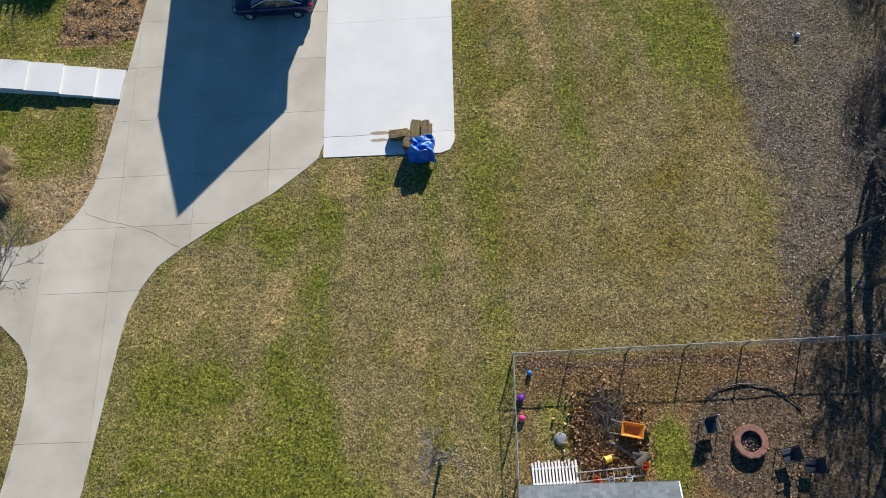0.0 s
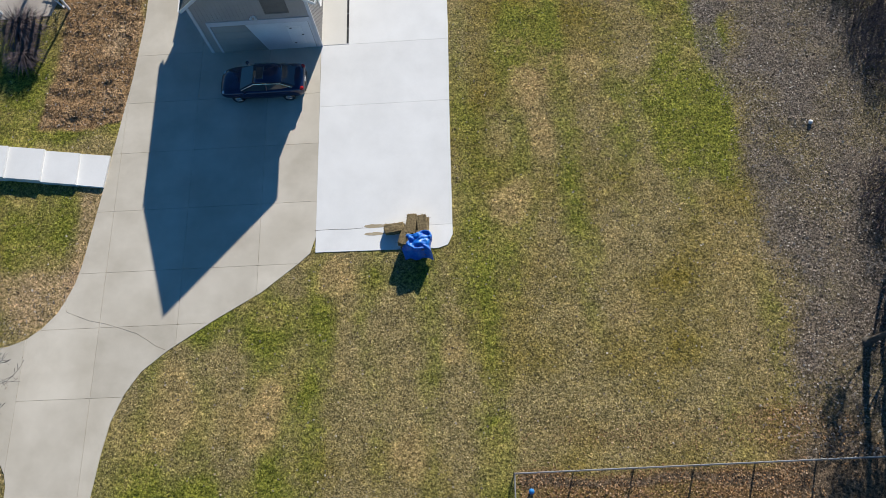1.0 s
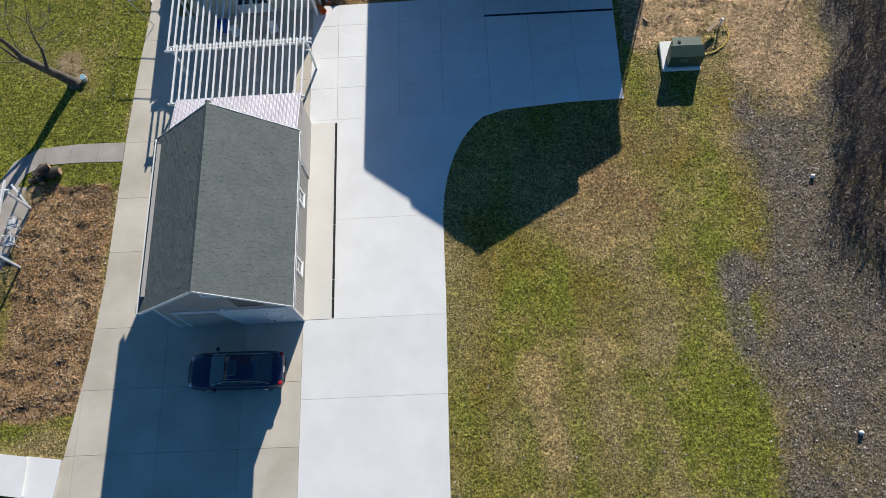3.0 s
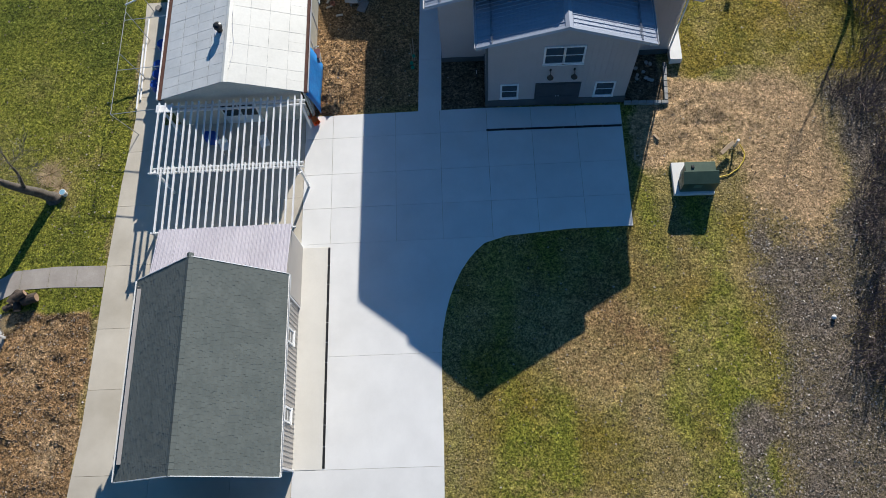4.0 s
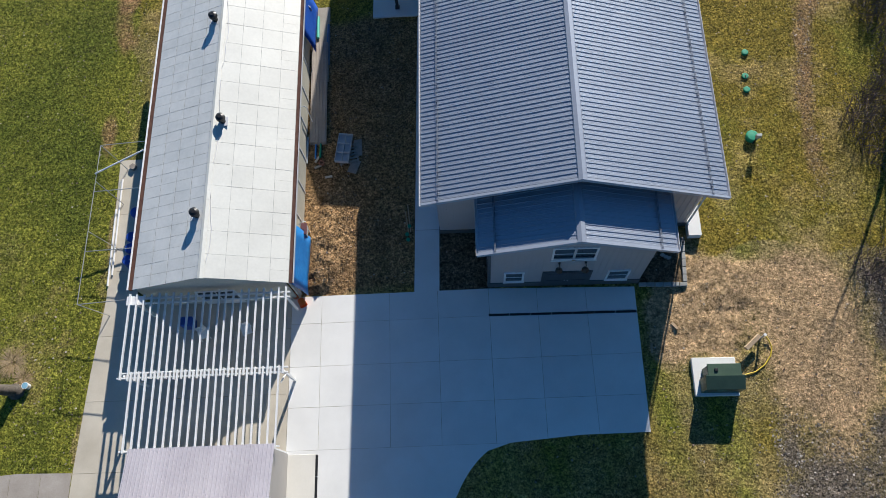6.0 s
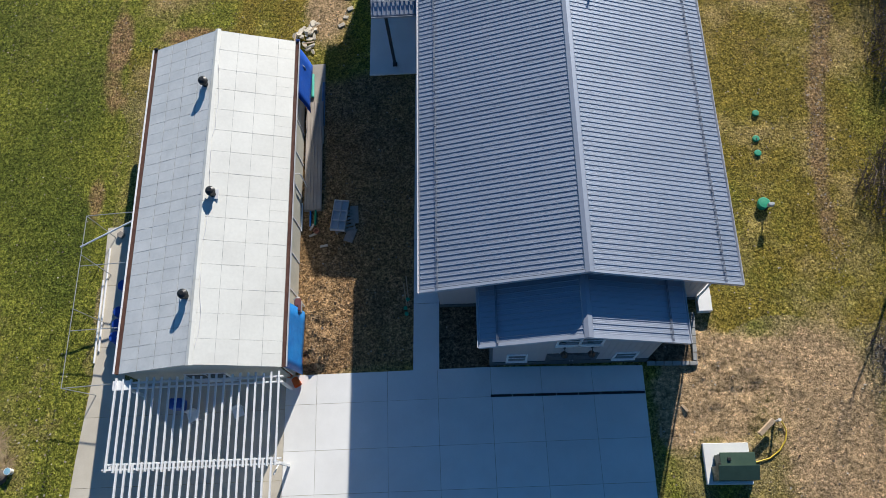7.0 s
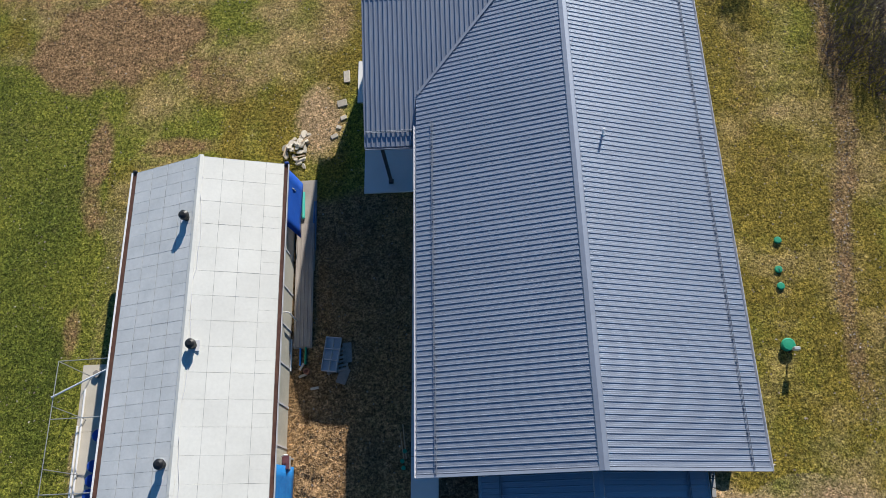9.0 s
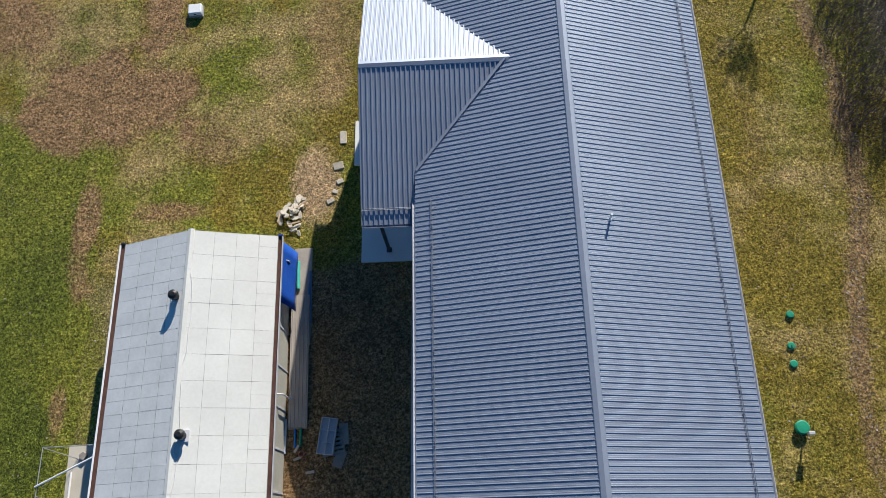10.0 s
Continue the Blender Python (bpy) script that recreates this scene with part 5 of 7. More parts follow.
fs = [(i * n_v + j, i * n_v + j + 1, (i + 1) * n_v + j + 1, (i + 1) * n_v + j) for i in range(n_u - 1) for j in range(n_v - 1)]
N = len(vs)
rim = [j for j in range(n_v)] + [i * n_v + n_v - 1 for i in range(1, n_u)] + [(n_u - 1) * n_v + j for j in range(n_v - 2, -1, -1)] + [i * n_v for i in range(n_u - 2, 0, -1)]
allf = [tuple(reversed(q)) for q in fs] + [tuple(N + k for k in q) for q in fs] + [(rim[k], rim[(k + 1) % len(rim)], N + rim[(k + 1) % len(rim)], N + rim[k]) for k in range(len(rim))]
thing("bale_tarp", "crumpled bright blue tarp thrown over the straw bales", "tarp", mesh=Mesh().add(vs + [(x, y, z - 0.012) for x, y, z in vs], allf), material=TARP, smooth=True)
thing("stick", "pale wooden stick holding the tarp edge", "stick", mesh=Mesh().tube([(-3.85, 17.75, 0.3), (-3.2, 18.15, 1.03)], 0.02, 6), material=WHITE)
MUD = surf("mud_streak", (0.36, 0.29, 0.18), (0.48, 0.41, 0.29), 1.5, 12, 0.9, grime=0.3)
for x0, x1, y, w in ((-5.55, -4.45, 19.03, 0.11), (-5.55, -4.5, 18.6, 0.09)):
    pts = []
    for k in range(24):
        a = 2 * math.pi * k / 24
        pts.append(((x0 + x1) / 2 + (x1 - x0) / 2 * math.cos(a) * r_.uniform(0.93, 1.05), y + w * math.sin(a) * r_.uniform(0.8, 1.2)))
    thing("mud_streak", "dried tan mud streak on the pale slab", "mud streak", group="mud streaks", mesh=Mesh().prism(pts, 0.04, 0.0535), material=MUD)

# ---- car ----
PAINT = surf("navy_paint", (0.010, 0.018, 0.055), (0.014, 0.024, 0.07), 1, 8, 0.12, metal=0.3, grime=0.04, spec=0.8)
CHROME = surf("chrome", (0.6, 0.6, 0.62), (0.66, 0.66, 0.68), 1, 8, 0.12, metal=1.0, grime=0.03)
RED = surf("red_lens", (0.35, 0.01, 0.01), (0.45, 0.015, 0.015), 2, 8, 0.15, grime=0.03)
CLEAR = surf("headlight_lens", (0.5, 0.52, 0.55), (0.58, 0.6, 0.63), 2, 8, 0.08, grime=0.03)
car = thing("car", "dark navy four-door sedan parked on the driveway", "car", pose(-11.08, 27.62, 0.045, 0, 0, 179))


def car_ring(x, w, zt, zb=0.24):
    half = [(0, zb), (w * 0.86, zb), (w * 0.97, zb + 0.14), (w, (zb + zt) / 2), (w * 0.97, zt - 0.08), (w * 0.88, zt - 0.01), (w * 0.5, zt + 0.03), (0, zt + 0.04)]
    return [(x, y, z) for y, z in half] + [(x, -y, z) for y, z in half[-2:0:-1]]


part("body", Mesh().loft([car_ring(x, w, z, b) for x, w, z, b in ((-2.34, 0.62, 0.80, 0.42), (-2.28, 0.76, 0.95, 0.34), (-2.05, 0.86, 1.02, 0.27), (-1.6, 0.90, 1.03, 0.24), (-0.9, 0.905, 0.99, 0.22), (0, 0.91, 0.96, 0.22), (0.8, 0.905, 0.95, 0.22),
     (1.2, 0.90, 0.94, 0.22), (1.6, 0.89, 0.88, 0.24), (2.0, 0.84, 0.79, 0.28), (2.22, 0.74, 0.70, 0.32), (2.34, 0.56, 0.58, 0.36))]), PAINT, car, smooth=True)


def cabin_ring(x, w, z0, z1, wt):
    return [(x, -w, z0), (x, -wt, z1 - 0.03), (x, -wt * 0.85, z1), (x, 0, z1 + 0.02), (x, wt * 0.85, z1), (x, wt, z1 - 0.03), (x, w, z0)]


part("side_glass", Mesh().loft([cabin_ring(x, w, 0.9, z, wt) for x, w, z, wt in ((-1.95, 0.72, 0.99, 0.66), (-1.15, 0.79, 1.37, 0.58), (-0.3, 0.81, 1.435, 0.60), (0.25, 0.81, 1.42, 0.60), (1.15, 0.78, 0.965, 0.70))]), PANE, car, "dark side windows", smooth=False)
part("roof", Mesh().loft([[(x, -wt, z - 0.035), (x, -wt * 0.85, z + 0.012), (x, 0, z + 0.035), (x, wt * 0.85, z + 0.012), (x, wt, z - 0.035), (x, 0, z - 0.02)] for x, z, wt in ((-1.22, 1.345, 0.60), (-0.7, 1.42, 0.615), (-0.1, 1.44, 0.62), (0.32, 1.405, 0.62))]), PAINT, car, smooth=True)
part("sunroof", Mesh().box(-0.25, 0.18, -0.38, 0.38, 1.44, 1.482, 0.02), PANE, car, "black glass sunroof")
part("windshield", Mesh().loft([[(0.34, -0.55, 1.385), (0.34, 0.55, 1.385), (0.34, 0.55, 1.40), (0.34, -0.55, 1.40)][::-1], [(1.12, -0.66, 0.99), (1.12, 0.66, 0.99), (1.12, 0.66, 1.01), (1.12, -0.66, 1.01)][::-1]]), glass("windshield_glass", (0.05, 0.075, 0.08), 0.03), car)
part("rear_window", Mesh().loft([[(-1.9, -0.6, 1.02), (-1.9, 0.6, 1.02), (-1.9, 0.6, 1.035), (-1.9, -0.6, 1.035)][::-1], [(-1.24, -0.54, 1.335), (-1.24, 0.54, 1.335), (-1.24, 0.54, 1.36), (-1.24, -0.54, 1.36)][::-1]]), PANE, car)
for sy in (-1, 1):
    part("chrome_trim", Mesh().tube([(-1.75, sy * 0.72, 1.06), (-1.15, sy * 0.64, 1.33), (-0.3, sy * 0.66, 1.40), (0.3, sy * 0.66, 1.385), (1.05, sy * 0.755, 1.0)], 0.017, 6), CHROME, car)
    part("pillar", Mesh().tube([(-0.35, sy * 0.80, 0.95), (-0.35, sy * 0.63, 1.39)], 0.03, 6), PAINT, car)
    mirror = part("wing_mirror", Mesh().ball((0.85, sy * 1.0, 1.02), 0.10, 10, 0.7).tube([(0.85, sy * 0.86, 0.98), (0.85, sy * 0.96, 1.0)], 0.03, 6), PAINT, car)
    part("headlight", Mesh().ball((2.1, sy * 0.62, 0.70), 0.13, 10, 0.5), CLEAR, car)
    part("tail_light", Mesh().ball((-2.22, sy * 0.68, 0.90), 0.14, 10, 0.6), RED, car)
    for x in (-1.42, 1.38):
        wheel = part("wheel", Mesh().tube([(x, sy * 0.70, 0.33), (x, sy * 0.73, 0.33), (x, sy * 0.87, 0.33), (x, sy * 0.90, 0.33)], [0.30, 0.33, 0.33, 0.30], 20), BLACK, car)
        part("rim", Mesh().tube([(x, sy * 0.89, 0.33), (x, sy * 0.915, 0.33)], [0.21, 0.18], 16), CHROME, wheel)
        for k in range(5):
            a = k * 2 * math.pi / 5
            part("spoke", Mesh().tube([(x, sy * 0.915, 0.33), (x + 0.19 * math.cos(a), sy * 0.90, 0.33 + 0.19 * math.sin(a))], 0.02, 5), CHROME, wheel)
part("number_plate", Mesh().box(-2.36, -2.335, -0.16, 0.16, 0.68, 0.79, 0.004), WHITE, car, "plain white plate")
part("bumper", Mesh().box(-2.37, -2.2, -0.62, 0.62, 0.42, 0.56, 0.04), BLACK, car)

# ---- transformer and its hose ----
tagged(part("transformer_pad", Mesh().box(-1.0, 1.06, -1.05, 0.78, -0.05, 0.22, 0.02), WHITE_CONCRETE, None, m=pose(12.5, 44.3, 0, 0, 0, -1.5)), "pale concrete pad under the transformer", "concrete pad", kind="structure")
OLIVE = surf("transformer_green", (0.045, 0.085, 0.055), (0.065, 0.11, 0.072), 1.5, 12, 0.45, grime=0.12)
tf = thing("transformer", "dark green metal transformer cabinet on a concrete pad", "transformer", pose(12.64, 44.0, 0.22, 0, 0, -1.5))
part("tank", Mesh().box(-0.72, 0.74, 0.0, 0.52, 0, 1.0, 0.03), OLIVE, tf)
part("hood", Mesh().loft([[(x, -0.62, 0.0), (x, -0.62, 0.92), (x, -0.02, 1.12), (x, 0.02, 1.12), (x, 0.02, 0.0)] for x in (-0.88, 0.9)]), OLIVE, tf)
part("lid", Mesh().box(-0.76, 0.78, 0.0, 0.56, 1.0, 1.06, 0.015), OLIVE, tf)
part("lifting_lug", Mesh().box(-0.45, -0.30, 0.2, 0.34, 1.06, 1.12, 0.01), BLACK, tf)
part("warning_plate", Mesh().box(-0.3, 0.1, -0.632, -0.62, 0.45, 0.75), surf("plate_green", (0.12, 0.2, 0.14), (0.16, 0.25, 0.18), 2, 10, 0.5), tf)
YELLOW = surf("yellow_hose", (0.60, 0.42, 0.03), (0.7, 0.5, 0.05), 3, 12, 0.5, grime=0.1)
thing("hose", "yellow hose curving over the bare soil", "hose", mesh=Mesh().tube([(13.4, 44.1, 0.2), (13.85, 44.18, 0.07), (14.5, 44.33, 0.06), (15.0, 44.65, 0.06), (15.35, 45.1, 0.07), (15.47, 45.5, 0.07), (15.38, 45.8, 0.1), (15.25, 46.0, 0.2)], 0.032, 8), material=YELLOW, smooth=True)
WOOD = surf("raw_lumber", (0.42, 0.30, 0.19), (0.56, 0.42, 0.28), 2, 18, 0.8, grime=0.3, vary=0.12)
GREYWOOD = surf("grey_wood", (0.27, 0.24, 0.21), (0.38, 0.34, 0.30), 2, 18, 0.85, grime=0.35, vary=0.12)
thing("timber_block", "short raw timber leaning over the trench", "timber", pose(14.45, 45.7, 0.35, 12, 0, 40), mesh=Mesh().box(-0.48, 0.48, -0.1, 0.1, 0, 0.19, 0.01), material=WOOD)
thing("standpipe", "white capped pipe rising from the soil", "standpipe", mesh=Mesh().tube([(15.0, 45.95, 0), (15.0, 45.95, 0.72)], 0.05, 8).tube([(15.0, 45.95, 0.70), (15.0, 45.95, 0.78)], 0.075, 10), material=WHITE)
thing("plank_end", "short raw plank lying on bare soil", "plank", pose(10.99, 46.74, 0.06, 0, 0, -52), mesh=Mesh().box(-0.2, 0.2, -0.06, 0.06, 0, 0.06, 0.008), material=WOOD)
thing("plank_end", "raw plank end leaning by the slab edge", "plank", pose(9.75, 45.7, 0.06, 0, 0, 85), mesh=Mesh().box(-0.25, 0.25, -0.05, 0.05, 0, 0.06, 0.008), material=WOOD)

# ---- block edging by the house ----
BLOCK = surf("grey_block", (0.30, 0.30, 0.29), (0.40, 0.40, 0.385), 1.5, 20, 0.9, bump=0.006, vary=0.15, grime=0.3)
edging = thing("block_edging", "low edging of grey concrete blocks by the house", "edging")
for i in range(6):
    part("block", Mesh().box(-0.185, 0.185, -0.095, 0.095, 0, 0.19, 0.012), BLOCK, edging, m=pose(9.72 + i * 0.4, 48.93 - i * 0.018, 0.0, 0, 0, -1.5))
for i in range(6):
    b = part("block", Mesh().box(-0.185, 0.185, -0.095, 0.095, 0, 0.19, 0.012), BLOCK, edging, m=pose(11.83 + i * 0.035, 49.15 + i * 0.4, 0.0, 0, 0, 86))
for k in (-0.08, 0.08):
    part("block_core", Mesh().box(12.0 + k * 0.05 - 0.05, 12.0 + k * 0.05 + 0.05, 51.14 + k - 0.055, 51.14 + k + 0.055, 0.15, 0.1935), BLACK, edging)

# ---- septic lids ----
TEAL = surf("green_lid", (0.005, 0.24, 0.13), (0.01, 0.31, 0.17), 2, 12, 0.5, grime=0.12)
for x, y in ((17.11, 62.3), (16.85, 60.75), (16.79, 59.88)):
    lid = thing("tank_lid", "round green plastic tank lid in the grass", "tank lid", pose(x, y, 0), group="green tank lids")
    part("riser", Mesh().tube([(0, 0, -0.1), (0, 0, 0.08)], 0.17, 16), TEAL, lid)
    part("lid", Mesh().tube([(0, 0, 0.08), (0, 0, 0.11), (0, 0, 0.135), (0, 0, 0.14)], [0.19, 0.19, 0.15, 0.05], 18), TEAL, lid)
    if y == 60.75:
        part("handle", Mesh().box(-0.02, 0.02, -0.13, 0.02, 0.14, 0.17, 0.005), BLACK, lid)
big = thing("pump_riser", "larger round green pump riser with a control box", "pump riser", pose(16.5, 56.9, 0))
part("riser", Mesh().tube([(0, 0, -0.1), (0, 0, 0.24)], 0.29, 20), TEAL, big)
part("lid", Mesh().tube([(0, 0, 0.24), (0, 0, 0.28), (0, 0, 0.33), (0, 0, 0.345)], [0.33, 0.33, 0.27, 0.08], 22), TEAL, big)
part("control_post", Mesh().box(0.02, 0.08, -0.36, -0.30, -0.05, 0.75, 0.008), DARK_METAL, big)
part("control_box", Mesh().box(-0.06, 0.22, -0.42, -0.26, 0.70, 0.98, 0.02), METER, big)

# ---- white golf-ball-like markers on the east lawn ----
for x, y in ((17.75, 23.6), (18.2, 36.45)):
    mk = thing("marker_ball", "small white ball lying in the leaf litter", "ball", group="white balls", mesh=Mesh().ball((0, 0, 0), 0.12, 12), material=WHITE, smooth=True, m=pose(x, y, 0.11))

# ---- utility box far behind the greenhouse ----
ub = thing("utility_box", "white utility box with a grey base on the grass", "utility box", pose(-14.0, 83.0, 0, 0, 0, 2))
part("box", Mesh().box(-0.40, 0.40, -0.35, 0.35, 0.1, 0.38, 0.04), WHITE, ub)
part("base", Mesh().box(-0.44, 0.44, -0.39, 0.39, -0.05, 0.1, 0.01), BLOCK, ub)
part("latch", Mesh().box(-0.06, 0.06, -0.37, -0.35, 0.20, 0.30, 0.008), DARK_METAL, ub)

# ---- stones, slabs and boards north of the greenhouse ----
STONE = surf("tan_stone", (0.52, 0.455, 0.365), (0.66, 0.595, 0.49), 2.5, 20, 0.9, bump=0.008, vary=0.2, grime=0.25)


def slab_stone(rnd, lx, ly, th):
    pts = []
    for k in range(7):
        a = 2 * math.pi * k / 7 + rnd.uniform(-0.25, 0.25)
        pts.append((lx * math.cos(a) * rnd.uniform(0.75, 1.1), ly * math.sin(a) * rnd.uniform(0.75, 1.1)))
    top = [(x * 0.92, y * 0.92) for x, y in pts]
    return Mesh().loft([[(x, y, 0) for x, y in pts], [(x, y, th * 0.8) for x, y in pts], [(x, y, th) for x, y in top]])


rnd = random.Random(21)
for i in range(26):
    x, y = -7.75 + rnd.gauss(0, 0.42), 69.25 + rnd.gauss(0, 0.5)
    thing("flagstone", "broken tan flagstone in a loose heap", "stone", pose(x, y, max(0, 0.32 - 0.45 * math.hypot(x + 7.75, y - 69.25)) + rnd.uniform(0, 0.05), rnd.uniform(-18, 18), rnd.uniform(-18, 18), rnd.uniform(0, 360)), group="heap of flagstones",
          mesh=slab_stone(rnd, rnd.uniform(0.12, 0.3), rnd.uniform(0.1, 0.2), rnd.uniform(0.05, 0.09)), material=STONE)
for x, y, a in ((-7.1, 69.7, 40), (-8.3, 69.0, 80), (-7.5, 68.6, 15)):
    thing("board", "pale splintered board on the stone heap", "board", pose(x, y, 0.24, 0, 8, a), mesh=Mesh().box(-0.35, 0.35, -0.04, 0.04, 0, 0.03, 0.005), material=WOOD)
for x, y, a, w, l in ((-4.95, 73.7, 2, 0.36, 0.75), (-5.2, 71.95, 12, 0.55, 0.42), (-5.1, 71.0, 20, 0.36, 0.25), (-5.6, 69.85, 25, 0.4, 0.24), (-5.35, 70.4, -20, 0.3, 0.2)):
    thing("paver", "tan concrete paver laid on the soil by the wing", "paver", pose(x, y, 0.0, 3, -3, a), group="loose pavers", mesh=Mesh().box(-w / 2, w / 2, -l / 2, l / 2, -0.02, 0.09, 0.015), material=STONE)

# ---- along the greenhouse's east wall ----
tagged(part("back_slab", Mesh().box(-7.45, -6.5, 62.0, 67.2, -0.05, 0.06, 0.01), OLD_CONCRETE, None), "old concrete slab beside the greenhouse", "concrete slab", kind="structure")
DECK = surf("taupe_panel", (0.33, 0.285, 0.25), (0.41, 0.36, 0.315), 0.9, 14, 0.6, grime=0.2, vary=0.05)
stack = thing("panel_stack", "long stack of taupe ribbed siding panels on the ground", "panel stack", pose(-7.0, 61.2, 0.06, 0, 0, 0.5))
for i in range(4):
    part("panel", ribbed(0.92, 6.6, 5, 0.018, 0.035).data("panel", DECK), None, stack, m=pose(-0.46 + 0.015 * (i % 2), -3.3 + 0.03 * i, 0.02 + i * 0.045))
for x, y, l, r, mat, lab in ((-7.18, 65.7, 1.5, 0.09, surf("mint_pipe", (0.07, 0.50, 0.40), (0.1, 0.58, 0.46), 2, 10, 0.4), "mint green plastic drain pipe"), (-6.62, 64.3, 3.2, 0.05, surf("blue_pipe", (0.06, 0.16, 0.34), (0.09, 0.21, 0.42), 2, 10, 0.4), "long blue plastic pipe"),
                             (-6.50, 64.5, 2.8, 0.045, surf("slate_pipe", (0.12, 0.17, 0.26), (0.16, 0.22, 0.32), 2, 10, 0.4), "slate blue plastic pipe"), (-6.83, 57.55, 0.9, 0.06, TEAL, "short green plastic pipe"), (-7.1, 57.5, 0.9, 0.05, BLUE, "short blue plastic pipe"),
                             (-7.72, 58.3, 3.1, 0.07, WHITE, "white plastic gutter length"), (-7.56, 57.6, 1.6, 0.05, WHITE, "white plastic pipe")):
    pipe = Mesh()
    n = 14
    ring0 = [[(r * q * math.cos(2 * math.pi * k / n), yy, r + r * q * math.sin(2 * math.pi * k / n)) for k in range(n)] for yy, q in ((-l / 2, 0.8), (-l / 2, 1), (l / 2, 1), (l / 2, 0.8), (l / 2 - 0.1, 0.8))]
    on = 0.06 if y > 62 else 0.02
    thing("pipe", lab + " lying along the greenhouse wall", "pipe", pose(x, y, on + (0.2 if -7.4 < x < -7.1 and 58 < y < 64.4 else 0), 0, 0, rnd.uniform(-1.5, 1.5)), group="pipes along the greenhouse", mesh=pipe.loft(ring0), material=mat, smooth=False)
TERRA = surf("terracotta", (0.36, 0.14, 0.08), (0.44, 0.19, 0.11), 2, 14, 0.8)
thing("clay_ring", "small terracotta pipe ring on the ground", "clay ring", pose(-6.75, 56.75, 0.01), mesh=Mesh().loft([[(q * math.cos(2 * math.pi * k / 16), q * math.sin(2 * math.pi * k / 16), z) for k in range(16)] for q, z in ((0.16, 0), (0.16, 0.14), (0.10, 0.14), (0.10, 0.02))]), material=TERRA)
for x, y, a in ((-6.34, 55.9, 8), (-7.0, 57.0, 60), (-6.95, 56.55, 20)):
    thing("paving_brick", "pale loose brick lying on the soil", "brick", pose(x, y, 0.02, 0, 0, a), mesh=Mesh().box(-0.2, 0.2, -0.06, 0.06, 0, 0.07, 0.01), material=STONE)
pal = thing("pallet", "grey wooden pallet lying on dark soil", "pallet", pose(-5.3, 57.2, 0.02, 0, 0, 12))
for i in range(6):
    part("board", Mesh().box(-0.55, 0.55, -0.06, 0.06, 0.10, 0.125, 0.004), GREYWOOD, pal, m=pose(0, -0.5 + i * 0.2, 0))
for x in (-0.48, 0, 0.48):
    part("bearer", Mesh().box(x - 0.04, x + 0.04, -0.6, 0.6, 0, 0.10, 0.004), GREYWOOD, pal)
crate = thing("crate", "grey plastic crate with open compartments on a pallet", "crate", pose(-5.5, 57.5, 0.15, 0, 0, -8))
CRATE = surf("crate_grey", (0.58, 0.57, 0.57), (0.68, 0.67, 0.66), 2, 12, 0.6, grime=0.15)
part("floor", Mesh().box(-0.38, 0.38, -0.85, 0.85, 0, 0.04), CRATE, crate)
for x in (-0.38, 0.0, 0.36):
    part("rib", Mesh().box(x, x + 0.03, -0.85, 0.85, 0.04, 0.24, 0.005), CRATE, crate)
for y in (-0.85, -0.3, 0.25, 0.82):
    part("rib", Mesh().box(-0.38, 0.39, y, y + 0.03, 0.04, 0.235, 0.005), CRATE, crate)
thing("plank", "grey weathered planks beside the crate", "plank", pose(-4.75, 57.6, 0.02, 0, 0, 3), mesh=Mesh().box(-0.22, 0.22, -0.5, 0.5, 0, 0.05, 0.01), material=GREYWOOD)
thing("plank", "grey weathered plank under the crate edge", "plank", pose(-4.95, 56.45, 0.02, 0, 0, -20), mesh=Mesh().box(-0.25, 0.25, -0.4, 0.4, 0, 0.05, 0.01), material=GREYWOOD)
REDP = surf("red_plastic", (0.55, 0.02, 0.012), (0.66, 0.04, 0.02), 2, 10, 0.35, grime=0.06)
ORANGEP = surf("orange_plastic", (0.75, 0.10, 0.012), (0.82, 0.15, 0.02), 2, 10, 0.35, grime=0.06)


def bucket(m, mat, label, r=0.17, h=0.36, group="plastic buckets"):
    b = thing("bucket", label, "bucket", m, group=group)
    n = 18
    part("pail", Mesh().loft([[(q * math.cos(2 * math.pi * k / n), q * math.sin(2 * math.pi * k / n), z) for k in range(n)] for q, z in ((r * 0.82, 0), (r, h), (r * 1.05, h), (r * 0.93, h), (r * 0.78, 0.03))]), mat, b)
    part("handle", Mesh().tube([(r * math.cos(a), 0.02, h + r * 0.5 * math.sin(a)) for a in [k * math.pi / 8 for k in range(9)]], 0.006, 5), TRIM, b)
    return b


bucket(pose(-7.38, 49.75, 0.02), REDP, "open red plastic bucket by the greenhouse corner", 0.19, 0.36)
bucket(pose(-7.6, 48.95, 0.24, 90, 0, 30), ORANGEP, "tipped orange-red bucket at the slab edge", 0.2, 0.42)
bucket(pose(-7.85, 49.15, 0.05), ORANGEP, "upright orange-red bucket at the slab edge", 0.17, 0.36)
ac = thing("wall_fan", "small grey fan box with a maroon cover on the wall", "fan box", pose(-7.42, 52.35, 0.9))
part("box", Mesh().box(-0.06, 0.26, -0.3, 0.3, 0, 0.45, 0.02), METER, ac)
part("cover", Mesh().box(-0.02, 0.30, -0.32, 0.32, 0.45, 0.52, 0.02), surf("maroon", (0.10, 0.03, 0.04), (0.14, 0.05, 0.06), 2, 10, 0.6), ac)
part("bracket", Mesh().tube([(-0.1, 0.25, 0.5), (0.15, 0.3, 0.75), (0.28, 0.3, 0.7)], 0.03, 6), WHITE, ac)
